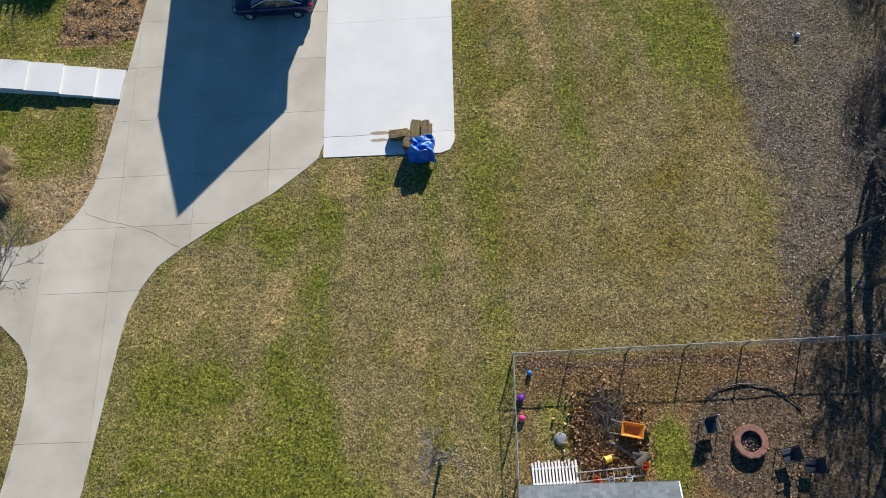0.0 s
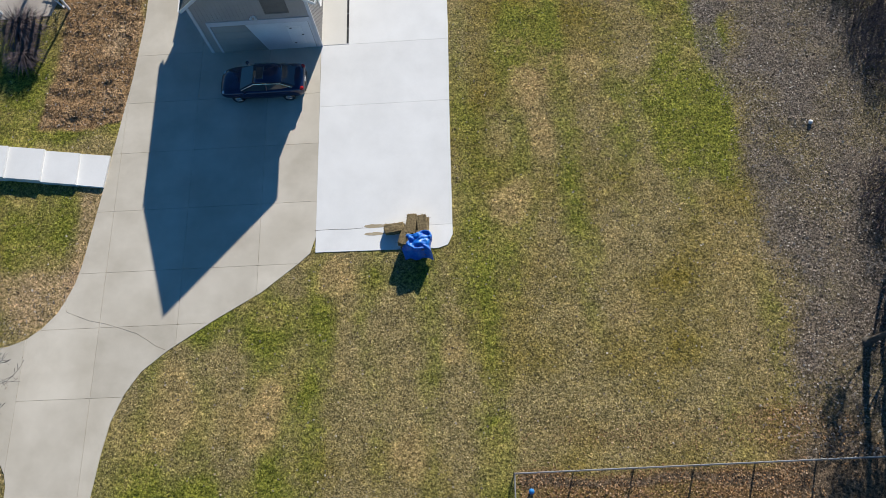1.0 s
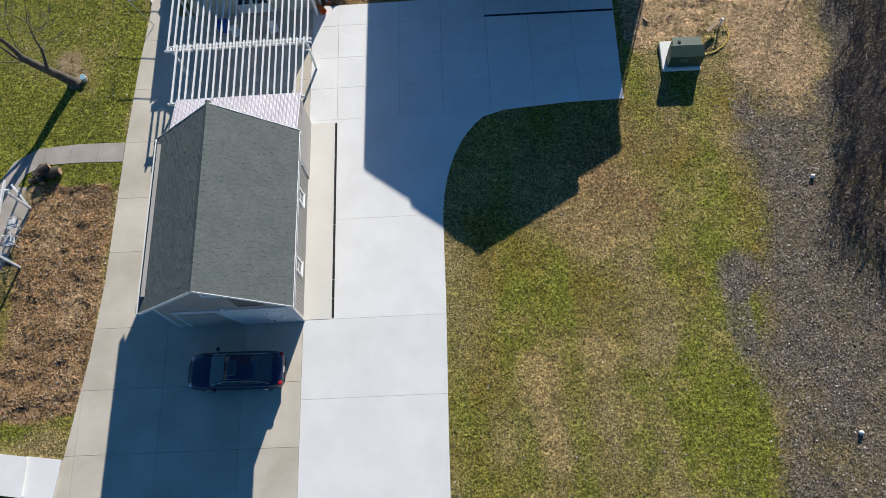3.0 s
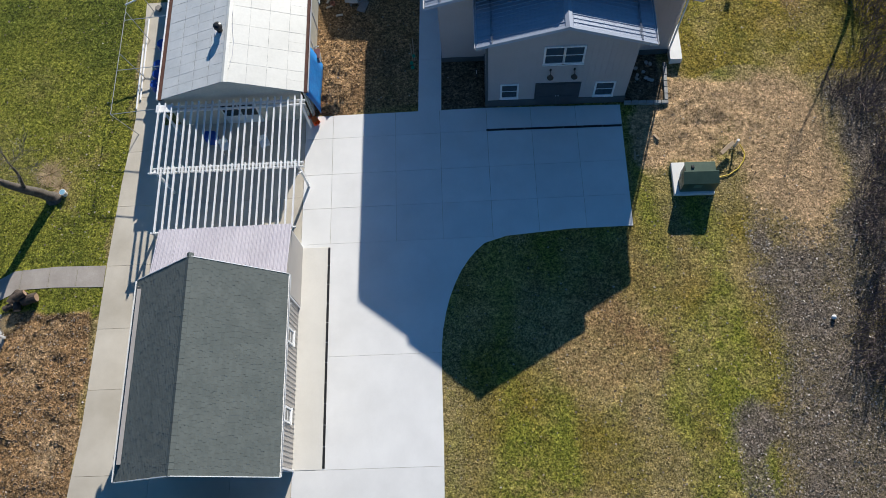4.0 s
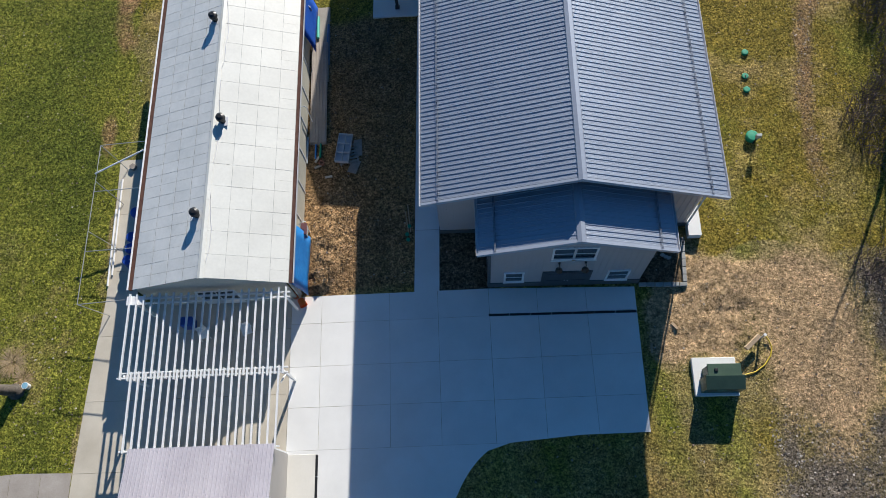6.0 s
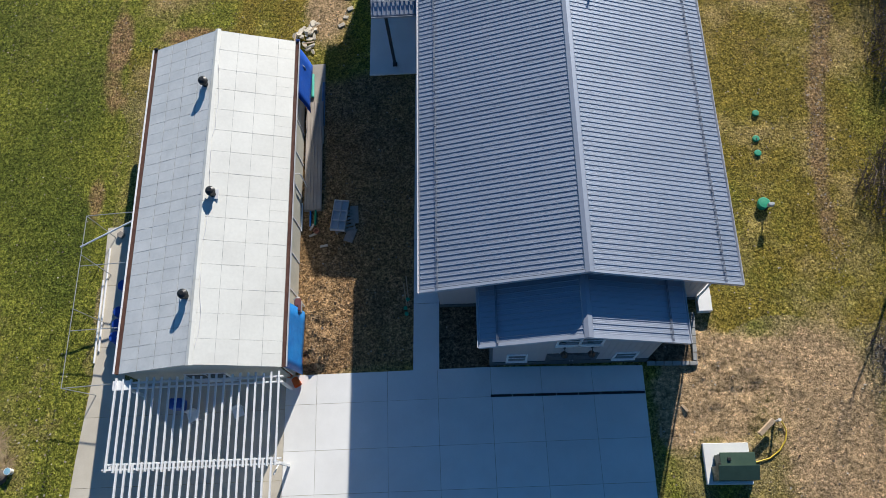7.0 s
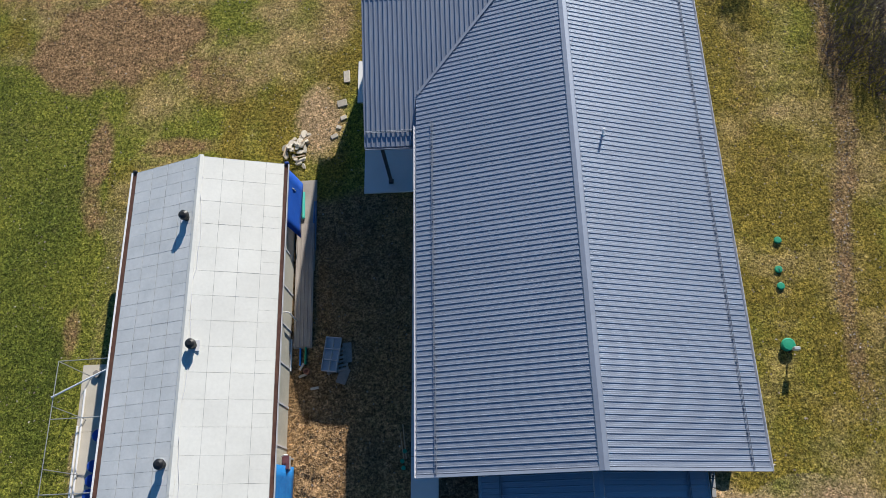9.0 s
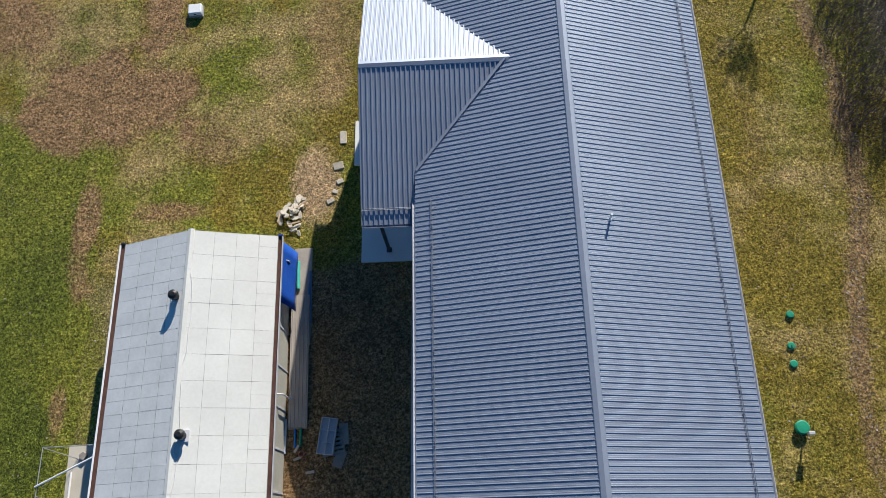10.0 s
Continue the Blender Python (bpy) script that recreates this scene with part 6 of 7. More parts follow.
part("stand", Mesh().box(0.0, 0.06, -0.25, -0.19, -0.9, 0).box(0.18, 0.24, -0.25, -0.19, -0.9, 0).box(0.0, 0.06, 0.19, 0.25, -0.9, 0).box(0.18, 0.24, 0.19, 0.25, -0.9, 0), METER, ac)
for y in (59.3, 65.9):
    thing("elbow_pipe", "white plastic elbow pipe on the greenhouse wall", "pipe", mesh=Mesh().tube([(-7.58, y, 1.8), (-7.36, y, 1.85), (-7.3, y, 1.7), (-7.3, y, 0.03)], 0.035, 8), material=WHITE)
# tubes by the side walk
for x, y, a, l in ((-1.98, 53.2, 5, 1.6), (-2.1, 53.0, 8, 1.2)):
    thing("pole", "thin wooden pole lying by the walk", "pole", pose(x, y, 0.05, 0, 0, a), mesh=Mesh().tube([(0, -l / 2, 0.03), (0, l / 2, 0.03)], 0.028, 6), material=WOOD)
for x, y in ((-1.98, 52.75), (-2.1, 52.3), (-2.05, 52.0)):
    thing("teal_canister", "small teal plastic canister on the soil", "canister", pose(x, y, 0.0), group="teal canisters", mesh=Mesh().tube([(0, 0, 0), (0, 0, 0.1), (0, 0, 0.12)], [0.1, 0.1, 0.05], 12), material=TEAL)
VAC = surf("pale_rubble", (0.4, 0.38, 0.36), (0.52, 0.5, 0.47), 2, 14, 0.9, vary=0.2)
for i in range(9):
    thing("rubble", "pale stone fragment on the dark strip", "stone", pose(rnd.uniform(10, 11.6), rnd.uniform(50.0, 51.8), 0.0, 0, 0, rnd.uniform(0, 360)), group="rubble by the house", mesh=slab_stone(rnd, 0.13, 0.1, 0.09), material=VAC)
tap = thing("yard_tap", "white yard tap with a hose by the entrance front", "tap", pose(1.55, 51.2, 0))
part("post", Mesh().box(-0.05, 0.05, -0.05, 0.05, -0.05, 0.7, 0.01), POST, tap)
part("spout", Mesh().tube([(0, -0.02, 0.66), (0.0, -0.18, 0.68), (0.0, -0.2, 0.58)], 0.025, 6), WHITE, tap)

# ---- pipe frame and barrels west of the greenhouse ----
GALV = surf("galvanised_pipe", (0.42, 0.43, 0.44), (0.52, 0.53, 0.54), 2, 12, 0.4, metal=0.6, grime=0.1)
fr = thing("awning_structure", "open awning structure of thin galvanised pipes beside the greenhouse", "awning")
FX, FZ = -18.05, 2.35
for pts, nm in (([(FX, 48.55, FZ), (FX, 57.3, FZ)], "outer_pipe"), ([(FX, 48.55, FZ), (-15.4, 48.62, FZ + 0.2)], "cross_pipe"), ([(FX, 57.3, FZ), (-15.4, 57.3, FZ + 0.2)], "cross_pipe"), ([(FX, 51.3, FZ), (-15.4, 51.3, FZ + 0.2)], "cross_pipe"), ([(FX, 54.6, FZ), (-15.4, 54.6, FZ + 0.2)], "cross_pipe"),
                ([(FX, 48.55, FZ), (-17.55, 48.6, 0.05)], "leg"), ([(FX, 52.4, FZ), (-17.6, 52.3, 0.05)], "leg"), ([(FX, 55.2, FZ), (-17.6, 54.9, 0.05)], "leg"), ([(FX, 57.3, FZ), (-17.6, 57.0, 0.05)], "leg")):
    part(nm, Mesh().tube(pts, 0.022, 6), GALV, fr)
part("white_pole", Mesh().tube([(FX - 0.05, 55.6, FZ + 0.06), (-15.4, 56.8, FZ + 0.3)], 0.045, 8), WHITE, fr, "thick white pole across the frame")
for x, y, l in ((-17.75, 53.6, 5.6), (-17.9, 52.4, 4.4)):
    thing("long_pipe", "long white plastic pipe laid along the concrete", "pipe", pose(x, y, 0.05, 0, 0, 1.2), group="white pipes on the concrete", mesh=Mesh().tube([(0, -l / 2, 0.05), (0, l / 2, 0.05)], 0.05, 8), material=WHITE)
BAR = surf("barrel_blue", (0.012, 0.05, 0.30), (0.02, 0.08, 0.40), 2, 10, 0.35, grime=0.08)
for x, y in ((-16.45, 54.0), (-16.5, 52.6), (-16.5, 51.95), (-16.55, 51.3)):
    b = thing("barrel", "blue plastic barrel by the greenhouse wall", "barrel", pose(x, y, 0.045), group="blue barrels")
    part("drum", Mesh().tube([(0, 0, 0), (0, 0, 0.05), (0, 0, 0.3), (0, 0, 0.33), (0, 0, 0.6), (0, 0, 0.63), (0, 0, 0.86), (0, 0, 0.9)], [0.26, 0.29, 0.29, 0.305, 0.305, 0.29, 0.29, 0.26], 20), BAR, b)
    part("bung", Mesh().tube([(0.14, 0, 0.9), (0.14, 0, 0.93)], 0.035, 10), WHITE, b)
thing("blue_bin", "blue plastic bin under the pergola", "bin", pose(-13.2, 47.9, 0.045), mesh=Mesh().box(-0.3, 0.3, -0.25, 0.25, 0, 0.8, 0.05), material=BAR)
for x, y in ((-12.4, 47.3), (-10.2, 47.4)):
    st = thing("garden_chair", "white metal garden chair under the pergola", "chair", pose(x, y, 0.045, 0, 0, 20), group="chairs under the pergola")
    part("seat", Mesh().box(-0.25, 0.25, -0.25, 0.25, 0.42, 0.46, 0.015), WHITE, st)
    part("backrest", Mesh().box(-0.25, 0.25, 0.22, 0.26, 0.46, 0.9, 0.015), WHITE, st)
    for a in (-0.22, 0.22):
        for c in (-0.22, 0.22):
            part("leg", Mesh().tube([(a, c, 0), (a, c, 0.43)], 0.018, 6), WHITE, st)
thing("root_clump", "dry brown root clump on the concrete end", "root clump", pose(-17.3, 57.1, 0.05), mesh=slab_stone(rnd, 0.2, 0.22, 0.18), material=GREYWOOD)

# ---- arbour, patio and logs to the west ----
tagged(part("patio", Mesh().prism([(-29, 33.3), (-24.3, 33.4), (-23.2, 36.9), (-23.6, 38.4), (-29, 38.8)], -0.05, 0.05), OLD_CONCRETE, None), "old concrete patio under the white arbour", "patio", kind="structure")
arb = thing("arbour", "white timber arbour with pointed rafters over a patio", "arbour")
for y in (33.7, 37.2):
    part("beam", Mesh().box(-27.6, -23.0, y - 0.04, y + 0.04, 2.15, 2.3, 0.006), PW, arb)
for i in range(9):
    x = -23.25 - i * 0.42
    part("rafter", Mesh().loft([[(x + q, y, z) for q, z in ((-0.045 * k, 2.3), (0.045 * k, 2.3), (0.045 * k, 2.45), (-0.045 * k, 2.45))] for y, k in ((33.2, 0.9), (37.45, 1), (37.72, 0.15))]), PW, arb)
for x in (-27.3, -23.2):
    for y in (33.75, 37.15):
        part("post", Mesh().box(x - 0.06, x + 0.06, y - 0.06, y + 0.06, 0.05, 2.18, 0.01), PW, arb)
for x, y, a, l in ((-23.85, 37.9, -50, 1.6), (-24.1, 34.4, -40, 1.8)):
    thing("white_board", "white painted board leaning at the patio edge", "board", pose(x, y, 0.12, 0, 10, a), mesh=Mesh().box(-l / 2, l / 2, -0.05, 0.05, 0, 0.05, 0.008), material=PW)
for y in (36.1, 35.1):
    ch = thing("patio_chair", "white metal patio chair at the edge of the patio", "chair", pose(-23.75, y, 0.05, 0, 0, -80), group="patio chairs")
    part("seat", Mesh().box(-0.28, 0.28, -0.28, 0.28, 0.40, 0.44, 0.01), METER, ch)
    part("backrest", Mesh().tube([(-0.27, 0.28, 0.42), (-0.27, 0.36, 0.9), (0.27, 0.36, 0.9), (0.27, 0.28, 0.42)], 0.025, 6), WHITE, ch)
    for sx in (-0.28, 0.28):
        part("arm", Mesh().tube([(sx, 0.30, 0.62), (sx, -0.28, 0.62), (sx, -0.28, 0.0)], 0.022, 6), WHITE, ch)
        part("leg", Mesh().tube([(sx, 0.28, 0.44), (sx, 0.30, 0.0)], 0.022, 6), WHITE, ch)
BARK = surf("dark_bark", (0.055, 0.040, 0.030), (0.12, 0.09, 0.07), 5, 22, 0.95, bump=0.03, grime=0.4)
CUT = surf("cut_wood", (0.30, 0.19, 0.12), (0.40, 0.27, 0.18), 6, 25, 0.85, grime=0.2)
for x, y, z, a, l, r in ((-22.1, 39.1, 0.28, 15, 0.75, 0.27), (-22.6, 39.35, 0.24, -20, 0.6, 0.23), (-23.0, 39.2, 0.22, 60, 0.6, 0.2), (-22.75, 38.8, 0.2, 100, 0.55, 0.19), (-22.45, 39.2, 0.62, 30, 0.6, 0.2), (-23.2, 38.75, 0.18, 30, 0.5, 0.16)):
    lg = thing("log", "short sawn log with dark bark in a heap", "log", pose(x, y, z, 0, 0, a), group="heap of logs")
    part("bark", Mesh().tube([(-l / 2, 0, 0), (0, 0.01, 0.01), (l / 2, 0, 0)], [r, r * 0.97, r * 0.93], 14), BARK, lg)
    for sx in (-1, 1):
        part("cut_face", Mesh().tube([(sx * l / 2, 0, 0), (sx * (l / 2 + 0.006), 0, 0)], r * 0.86, 14), CUT, lg)
pb = thing("paint_bucket", "pale blue bucket beside the tree trunk", "bucket", pose(-21.25, 45.1, 0))
part("pail", Mesh().tube([(0, 0, 0), (0, 0, 0.34), (0, 0, 0.36)], [0.14, 0.17, 0.175], 16), WHITE, pb)
part("water", Mesh().tube([(0, 0, 0.36), (0, 0, 0.365)], 0.15, 16), surf("pale_blue", (0.2, 0.42, 0.55), (0.28, 0.5, 0.62), 4, 10, 0.2), pb)

# ---- bare trees and brush ----
TWIG = surf("grey_twig", (0.17, 0.145, 0.125), (0.27, 0.24, 0.215), 3, 20, 0.9, island=0.25)
PURPLE = surf("brush_stem", (0.085, 0.062, 0.062), (0.20, 0.15, 0.148), 3, 20, 0.9, island=0.35)
TRUNK = surf("grey_bark", (0.085, 0.070, 0.056), (0.17, 0.145, 0.12), 4, 18, 0.95, bump=0.03, grime=0.4)


def grow(trunk, twigs, p, d, length, radius, depth, rnd, spread, up, thin=0.0085):
    """Branches that fork and taper; thick wood and thin twigs in two meshes."""
    pts, rad = [p.copy()], [radius]
    k = 4 if depth > 2 else 3
    for i in range(k):
        d = (d + Vector((rnd.uniform(-1, 1), rnd.uniform(-1, 1), rnd.uniform(-0.6, 1) * up)) * (0.16 if depth > 2 else 0.26)).normalized()
        p = p + d * length / k
        pts.append(p.copy())
        rad.append(max(radius * (1 - 0.45 * (i + 1) / k), thin))
    (trunk if depth > 2 else twigs).tube(pts, rad, 7 if depth > 3 else 5 if depth > 2 else 3, False)
    if depth <= 0:
        return
    for b in range(rnd.choice((2, 3, 3)) if depth > 1 else 3):
        at = pts[-1] if b == 0 else pts[rnd.randint(max(1, k - 2), k)]
        side = Vector((rnd.uniform(-1, 1), rnd.uniform(-1, 1), rnd.uniform(-0.3, 0.6))).normalized()
        grow(trunk, twigs, at, (d + side * spread * (0.5 if b == 0 else 1)).normalized(), length * rnd.uniform(0.58, 0.82), rad[-1] * (0.85 if b == 0 else 0.62), depth - 1, rnd, spread, up, thin)


def bare_tree(x, y, height, radius, seed, label, depth=5, spread=0.8, up=0.5, lean=(0, 0), group="", thin=0.0085):
    rnd = random.Random(seed)
    t = thing("bare_tree", label, "tree", pose(x, y, -0.03), group=group)
    trunk, twigs = Mesh(), Mesh()
    trunk.tube([(0, 0, 0), (0, 0, 0.12), (0, 0, 0.35)], [radius * 1.7, radius * 1.25, radius * 1.02], 9, True)
    grow(trunk, twigs, Vector((0, 0, 0.2)), Vector((lean[0], lean[1], 1)).normalized(), height * 0.32, radius, depth, rnd, spread, up, thin)
    part("trunk", trunk, TRUNK, t, smooth=True)
    tagged(part("twig_crown", twigs, TWIG, t), kind="stuff")
    return t


bare_tree(-21.85, 44.9, 11.0, 0.30, 31, "tall bare tree with grey bark on the green lawn", 6, 0.75, 0.5, (-0.15, 0.02))
bare_tree(-24.8, 8.5, 9.5, 0.13, 44, "bare tree with thin branches over the driveway", 6, 0.9, 0.2, (1.1, 0.4), thin=0.011)
bare_tree(-2.1, 2.35, 4.0, 0.085, 52, "young bare tree standing on the lawn", 6, 1.3, 0.15, thin=0.013)
bare_tree(24.2, 57.8, 8.0, 0.20, 57, "slender bare tree at the wood's edge", 5, 0.7, 0.5, group="trees along the east edge")
spots = [(24.2, 25.6, 8.0), (23.6, 17.0, 10), (20.8, 12.6, 9), (22.0, 8.5, 11), (19.0, 5.2, 6.0), (22.5, 1.5, 9), (27.5, 31, 8), (25.5, 38.5, 6), (25.0, 46.5, 8.5), (25.3, 12.5, 10), (27.0, 22, 10), (28.5, 34, 10), (29.0, 51, 9), (30, 63, 9),
         (20.6, 86.0, 7), (27, 5, 10), (28.3, 71, 8), (27.5, 80, 9), (20.5, 15.0, 6), (18.6, 9.5, 6), (25, 15, 9), (19.6, 7.0, 6.5), (21.2, 10.4, 8), (21.6, 19.5, 7), (20.6, 17.4, 6.5), (22.6, 12.4, 9), (19.9, 13.6, 6), (18.2, 12.0, 6.5), (22.4, 6.0, 8)]
proto = [bare_tree(*spots[k], 0.021 * spots[k][2], 100 + k, "bare grey tree among brush along the wood's edge", 7, 0.85, 0.4, group="trees along the east edge", thin=0.013) for k in range(4)]
rt = random.Random(66)
extra = [(rt.uniform(22, 30), rt.uniform(-2, 13), rt.uniform(7, 10)) for _ in range(6)]
for i, (x, y, h) in enumerate(spots[4:] + extra):
    k = i % 4
    s = h * (1.3 if y < 40 else 1.0) / spots[k][2]
    copy_thing(proto[k], Matrix.LocRotScale((x, y, -0.03), Euler((0, 0, rt.uniform(0, 6.28))), (s, s, s)))
rs = np.random.RandomState(77)
bv, bf = [], []
for i in range(11000):
    y = rs.uniform(-4, 88)
    edge_x = 20.4 + 1.2 * math.sin(y * 0.31) + 0.8 * math.sin(y * 0.83 + 1) + (2.8 if y > 50 else 0) + (-1.5 if y < 8 else 0)
    x = edge_x + abs(rs.normal(0, 3.6))
    if x > 33:
        continue
    h = rs.uniform(0.6, 2.6)
    d = Vector((rs.normal(0, 0.55), rs.normal(0, 0.55), 1)).normalized()
    a = Vector((x, y, 0.0))
    m_ = a + d * h * 0.5
    e = m_ + (d + Vector((rs.normal(0, 0.4), rs.normal(0, 0.4), -0.1))).normalized() * h * 0.5
    r0 = rs.uniform(0.009, 0.022)
    n = len(bv)
    for p_, q in ((a, 1.0), (m_, 0.7), (e, 0.25)):
        for k in range(3):
            bv.append((p_.x + r0 * q * math.cos(2.094 * k), p_.y + r0 * q * math.sin(2.094 * k), p_.z))
    for lv in (0, 3):
        for k in range(3):
            bf.append((n + lv + k, n + lv + (k + 1) % 3, n + lv + 3 + (k + 1) % 3, n + lv + 3 + k))
thing("brush", "tangle of leafless purple-brown brush along the wood's edge", "brush", kind="stuff", mesh=Mesh().add(bv, bf), material=PURPLE)
DRY = surf("dry_ornamental_grass", (0.36, 0.25, 0.12), (0.52, 0.39, 0.22), 4, 18, 0.9, island=0.3)


def tuft(x, y, r, h, count, mat, label, seed, name="ornamental_grass"):
    rr_ = np.random.RandomState(seed)
    mm = Mesh()
    for _ in range(count):
        a, q = rr_.uniform(0, 2 * math.pi), rr_.uniform(0, 1) ** 0.7
        d = Vector((math.cos(a), math.sin(a), 0))
        p = d * r * 0.35 * q
        m_ = p + d * r * 0.35 * q + Vector((0, 0, h * rr_.uniform(0.6, 1)))
        e = m_ + d * r * rr_.uniform(0.3, 0.8) + Vector((0, 0, h * rr_.uniform(-0.5, 0.1)))
        s = Vector((-d.y, d.x, 0)) * 0.012
        mm.add([p - s, p + s, m_ + s, m_ - s, e], [(0, 1, 2, 3), (3, 2, 4)])
    return thing(name, label, name.replace("_", " "), pose(x, y, 0), mesh=mm, material=mat, group="clumps beside the driveway")


tuft(-25.6, 18.3, 1.0, 0.9, 420, DRY, "dry tan ornamental grass clump", 1)
tuft(-25.3, 16.6, 1.0, 0.8, 420, DRY, "dry tan ornamental grass clump", 2)
tuft(-26.2, 17.4, 0.9, 0.8, 300, DRY, "dry tan ornamental grass clump", 3)
tuft(-22.3, 46.4, 0.9, 0.12, 260, DRY, "heap of dry straw round the tree", 4, "straw_mulch")
tuft(-21.6, 45.5, 0.6, 0.12, 180, DRY, "heap of dry straw round the tree", 5, "straw_mulch")
tuft(-23.2, 37.95, 0.6, 0.15, 200, DRY, "heap of dry straw by the patio", 6, "straw_mulch")
tuft(-25.4, 32.0, 1.6, 1.3, 700, PURPLE, "leafless twiggy shrub beside the patio", 7, "bare_shrub")
tuft(-25.0, 30.3, 1.2, 1.0, 420, PURPLE, "leafless twiggy shrub beside the bed", 8, "bare_shrub")

# ---- the fenced yard ----
WIRE = surf("fence_wire", (0.36, 0.36, 0.35), (0.46, 0.46, 0.45), 3, 14, 0.5, metal=0.4)
fence = thing("wire_fence", "low wire fence with thin posts round the leafy yard", "fence")


def fence_run(x0, y0, x1, y1, n):
    dx, dy = (x1 - x0) / n, (y1 - y0) / n
    length, ang = math.hypot(dx, dy), math.degrees(math.atan2(dy, dx))
    net = Mesh()
    for k in range(9):
        net.tube([(0, 0, 0.06 + k * 0.13), (length, 0, 0.06 + k * 0.13)], 0.0035, 3, False)
    for k in range(int(length / 0.11)):
        net.tube([(k * 0.11, 0, 0.05), (k * 0.11, 0, 1.13)], 0.003, 3, False)
    me = net.data("wire_net", WIRE)
    rail = Mesh().tube([(0, 0, 1.18), (length, 0, 1.18)], 0.022, 6).data("top_rail", WIRE)
    post = Mesh().box(-0.03, 0.03, -0.03, 0.03, -0.1, 1.24, 0.006).data("post", GREYWOOD)
    for i in range(n + 1):
        m = pose(x0 + i * dx, y0 + i * dy, 0, 0, 0, ang)
        part("post", post, None, fence, m=m)
        if i < n:
            part("wire_net", me, None, fence, m=m)
            part("top_rail", rail, None, fence, m=m)


fence_run(1.36, 6.62, 20.2, 6.85, 7)
fence_run(1.36, 6.62, 1.15, -4.5, 4)
SHEDR = surf("pale_grey_shingle", (0.17, 0.195, 0.215), (0.235, 0.26, 0.28), 1, 22, 0.9, island=0.2, grime=0.3)
shed = thing("shed", "small shed with a pale grey shingle roof", "shed", pose(4.55, -1.3, 0))
part("walls", Mesh().box(-3.1, 3.1, -1.7, 1.75, 0, 2.2), GAR, shed)
sroof = part("roof", Mesh().loft([[(x, -2.05, 2.1), (x, -2.05, 2.2), (x, 0, 2.85), (x, 2.05, 2.2), (x, 2.05, 2.1), (x, 0, 2.72)] for x in (-3.35, 3.3)]), TRIM, shed)
sh = Mesh()
for i in range(15):
    v0 = i * 0.145
    x = -3.36 - rnd.uniform(0, 0.2)
    while x < 3.3:
        w = rnd.uniform(0.2, 0.32)
        a, c = max(x, -3.36), min(x + w - 0.006, 3.32)
        if c > a:
            for sy in (1, -1):
                y0, y1 = sy * (v0 - 0.02), sy * min(v0 + 0.15, 2.08)
                z0, z1 = 2.862 - 0.317 * max(v0 - 0.02, 0), 2.874 - 0.317 * min(v0 + 0.15, 2.08) + rnd.uniform(0, 0.01)
                q = [(a, y0, z0), (c, y0, z0), (c, y1, z1), (a, y1, z1)]
                sh.add(q if sy > 0 else q, [(0, 1, 2, 3)] if sy > 0 else [(3, 2, 1, 0)])
        x += w
tagged(part("shingles", sh, SHEDR, sroof), kind="stuff")
part("rake_trim", Mesh().loft([[(x, 2.06, 2.08), (x, 2.06, 2.24), (x, 0, 2.9), (x, -2.06, 2.24), (x, -2.06, 2.08), (x, 0, 2.76)] for x in (3.3, 3.36)]), WHITE, sroof)
PURP = surf("purple_ball", (0.20, 0.03, 0.42), (0.26, 0.05, 0.52), 3, 10, 0.25, grime=0.05)
PINK = surf("pink_ball", (0.75, 0.03, 0.22), (0.82, 0.05, 0.28), 3, 10, 0.3, grime=0.05)
for x, y, rad, mat, lab in ((2.1, 5.86, 0.13, BLUE, "small teal-blue toy ball on the leaves"), (1.62, 4.72, 0.18, PURP, "shiny purple play ball by the fence"), (1.62, 3.78, 0.15, PINK, "bright pink play ball by the fence")):
    thing("play_ball", lab, "ball", pose(x, y, rad + 0.01), group="play balls", mesh=Mesh().ball((0, 0, 0), rad, 16), material=mat, smooth=True)
thing("grey_disc", "round grey plastic lid on the leaves", "lid", pose(3.33, 2.82, 0.03, 0, 3), mesh=Mesh().tube([(0, 0, 0), (0, 0, 0.05), (0, 0, 0.12), (0, 0, 0.14)], [0.29, 0.28, 0.2, 0.05], 22), material=surf("grey_lid", (0.22, 0.25, 0.28), (0.28, 0.31, 0.34), 2, 12, 0.5))
# brushwood heap
heap = Mesh()
rb = random.Random(9)
for _ in range(170):
    c = Vector((5.55 + rb.gauss(0, 0.42), 3.8 + rb.gauss(0, 0.55), rb.uniform(0.03, 0.35)))
    a = rb.uniform(0, 6.28)
    d = Vector((math.cos(a), math.sin(a), rb.uniform(-0.25, 0.25))) * rb.uniform(0.25, 0.75)
    heap.tube([c - d, c + Vector((0, 0, rb.uniform(0, 0.08))), c + d], [rb.uniform(0.008, 0.022), 0.012, 0.005], 4, False)
thing("brushwood", "heap of dead branches and leaves in the yard", "brushwood", kind="stuff", mesh=heap, material=TRUNK)
r9 = np.random.RandomState(91)
hx, hy = r9.normal(5.35, 0.7, 3400), r9.normal(3.1, 0.8, 3400)
cards("leaf_heap", "heaped russet leaves among the branches", r9, hx, hy, 0.12, 0.16, RUSSET, None, 0.8, 0.42)
wb = thing("wheelbarrow", "orange wheelbarrow with a grey front among branches", "wheelbarrow", pose(6.5, 3.05, 0, 0, 0, -12))
ORN = surf("orange_tray", (0.62, 0.24, 0.03), (0.72, 0.31, 0.05), 3, 12, 0.45, grime=0.15)
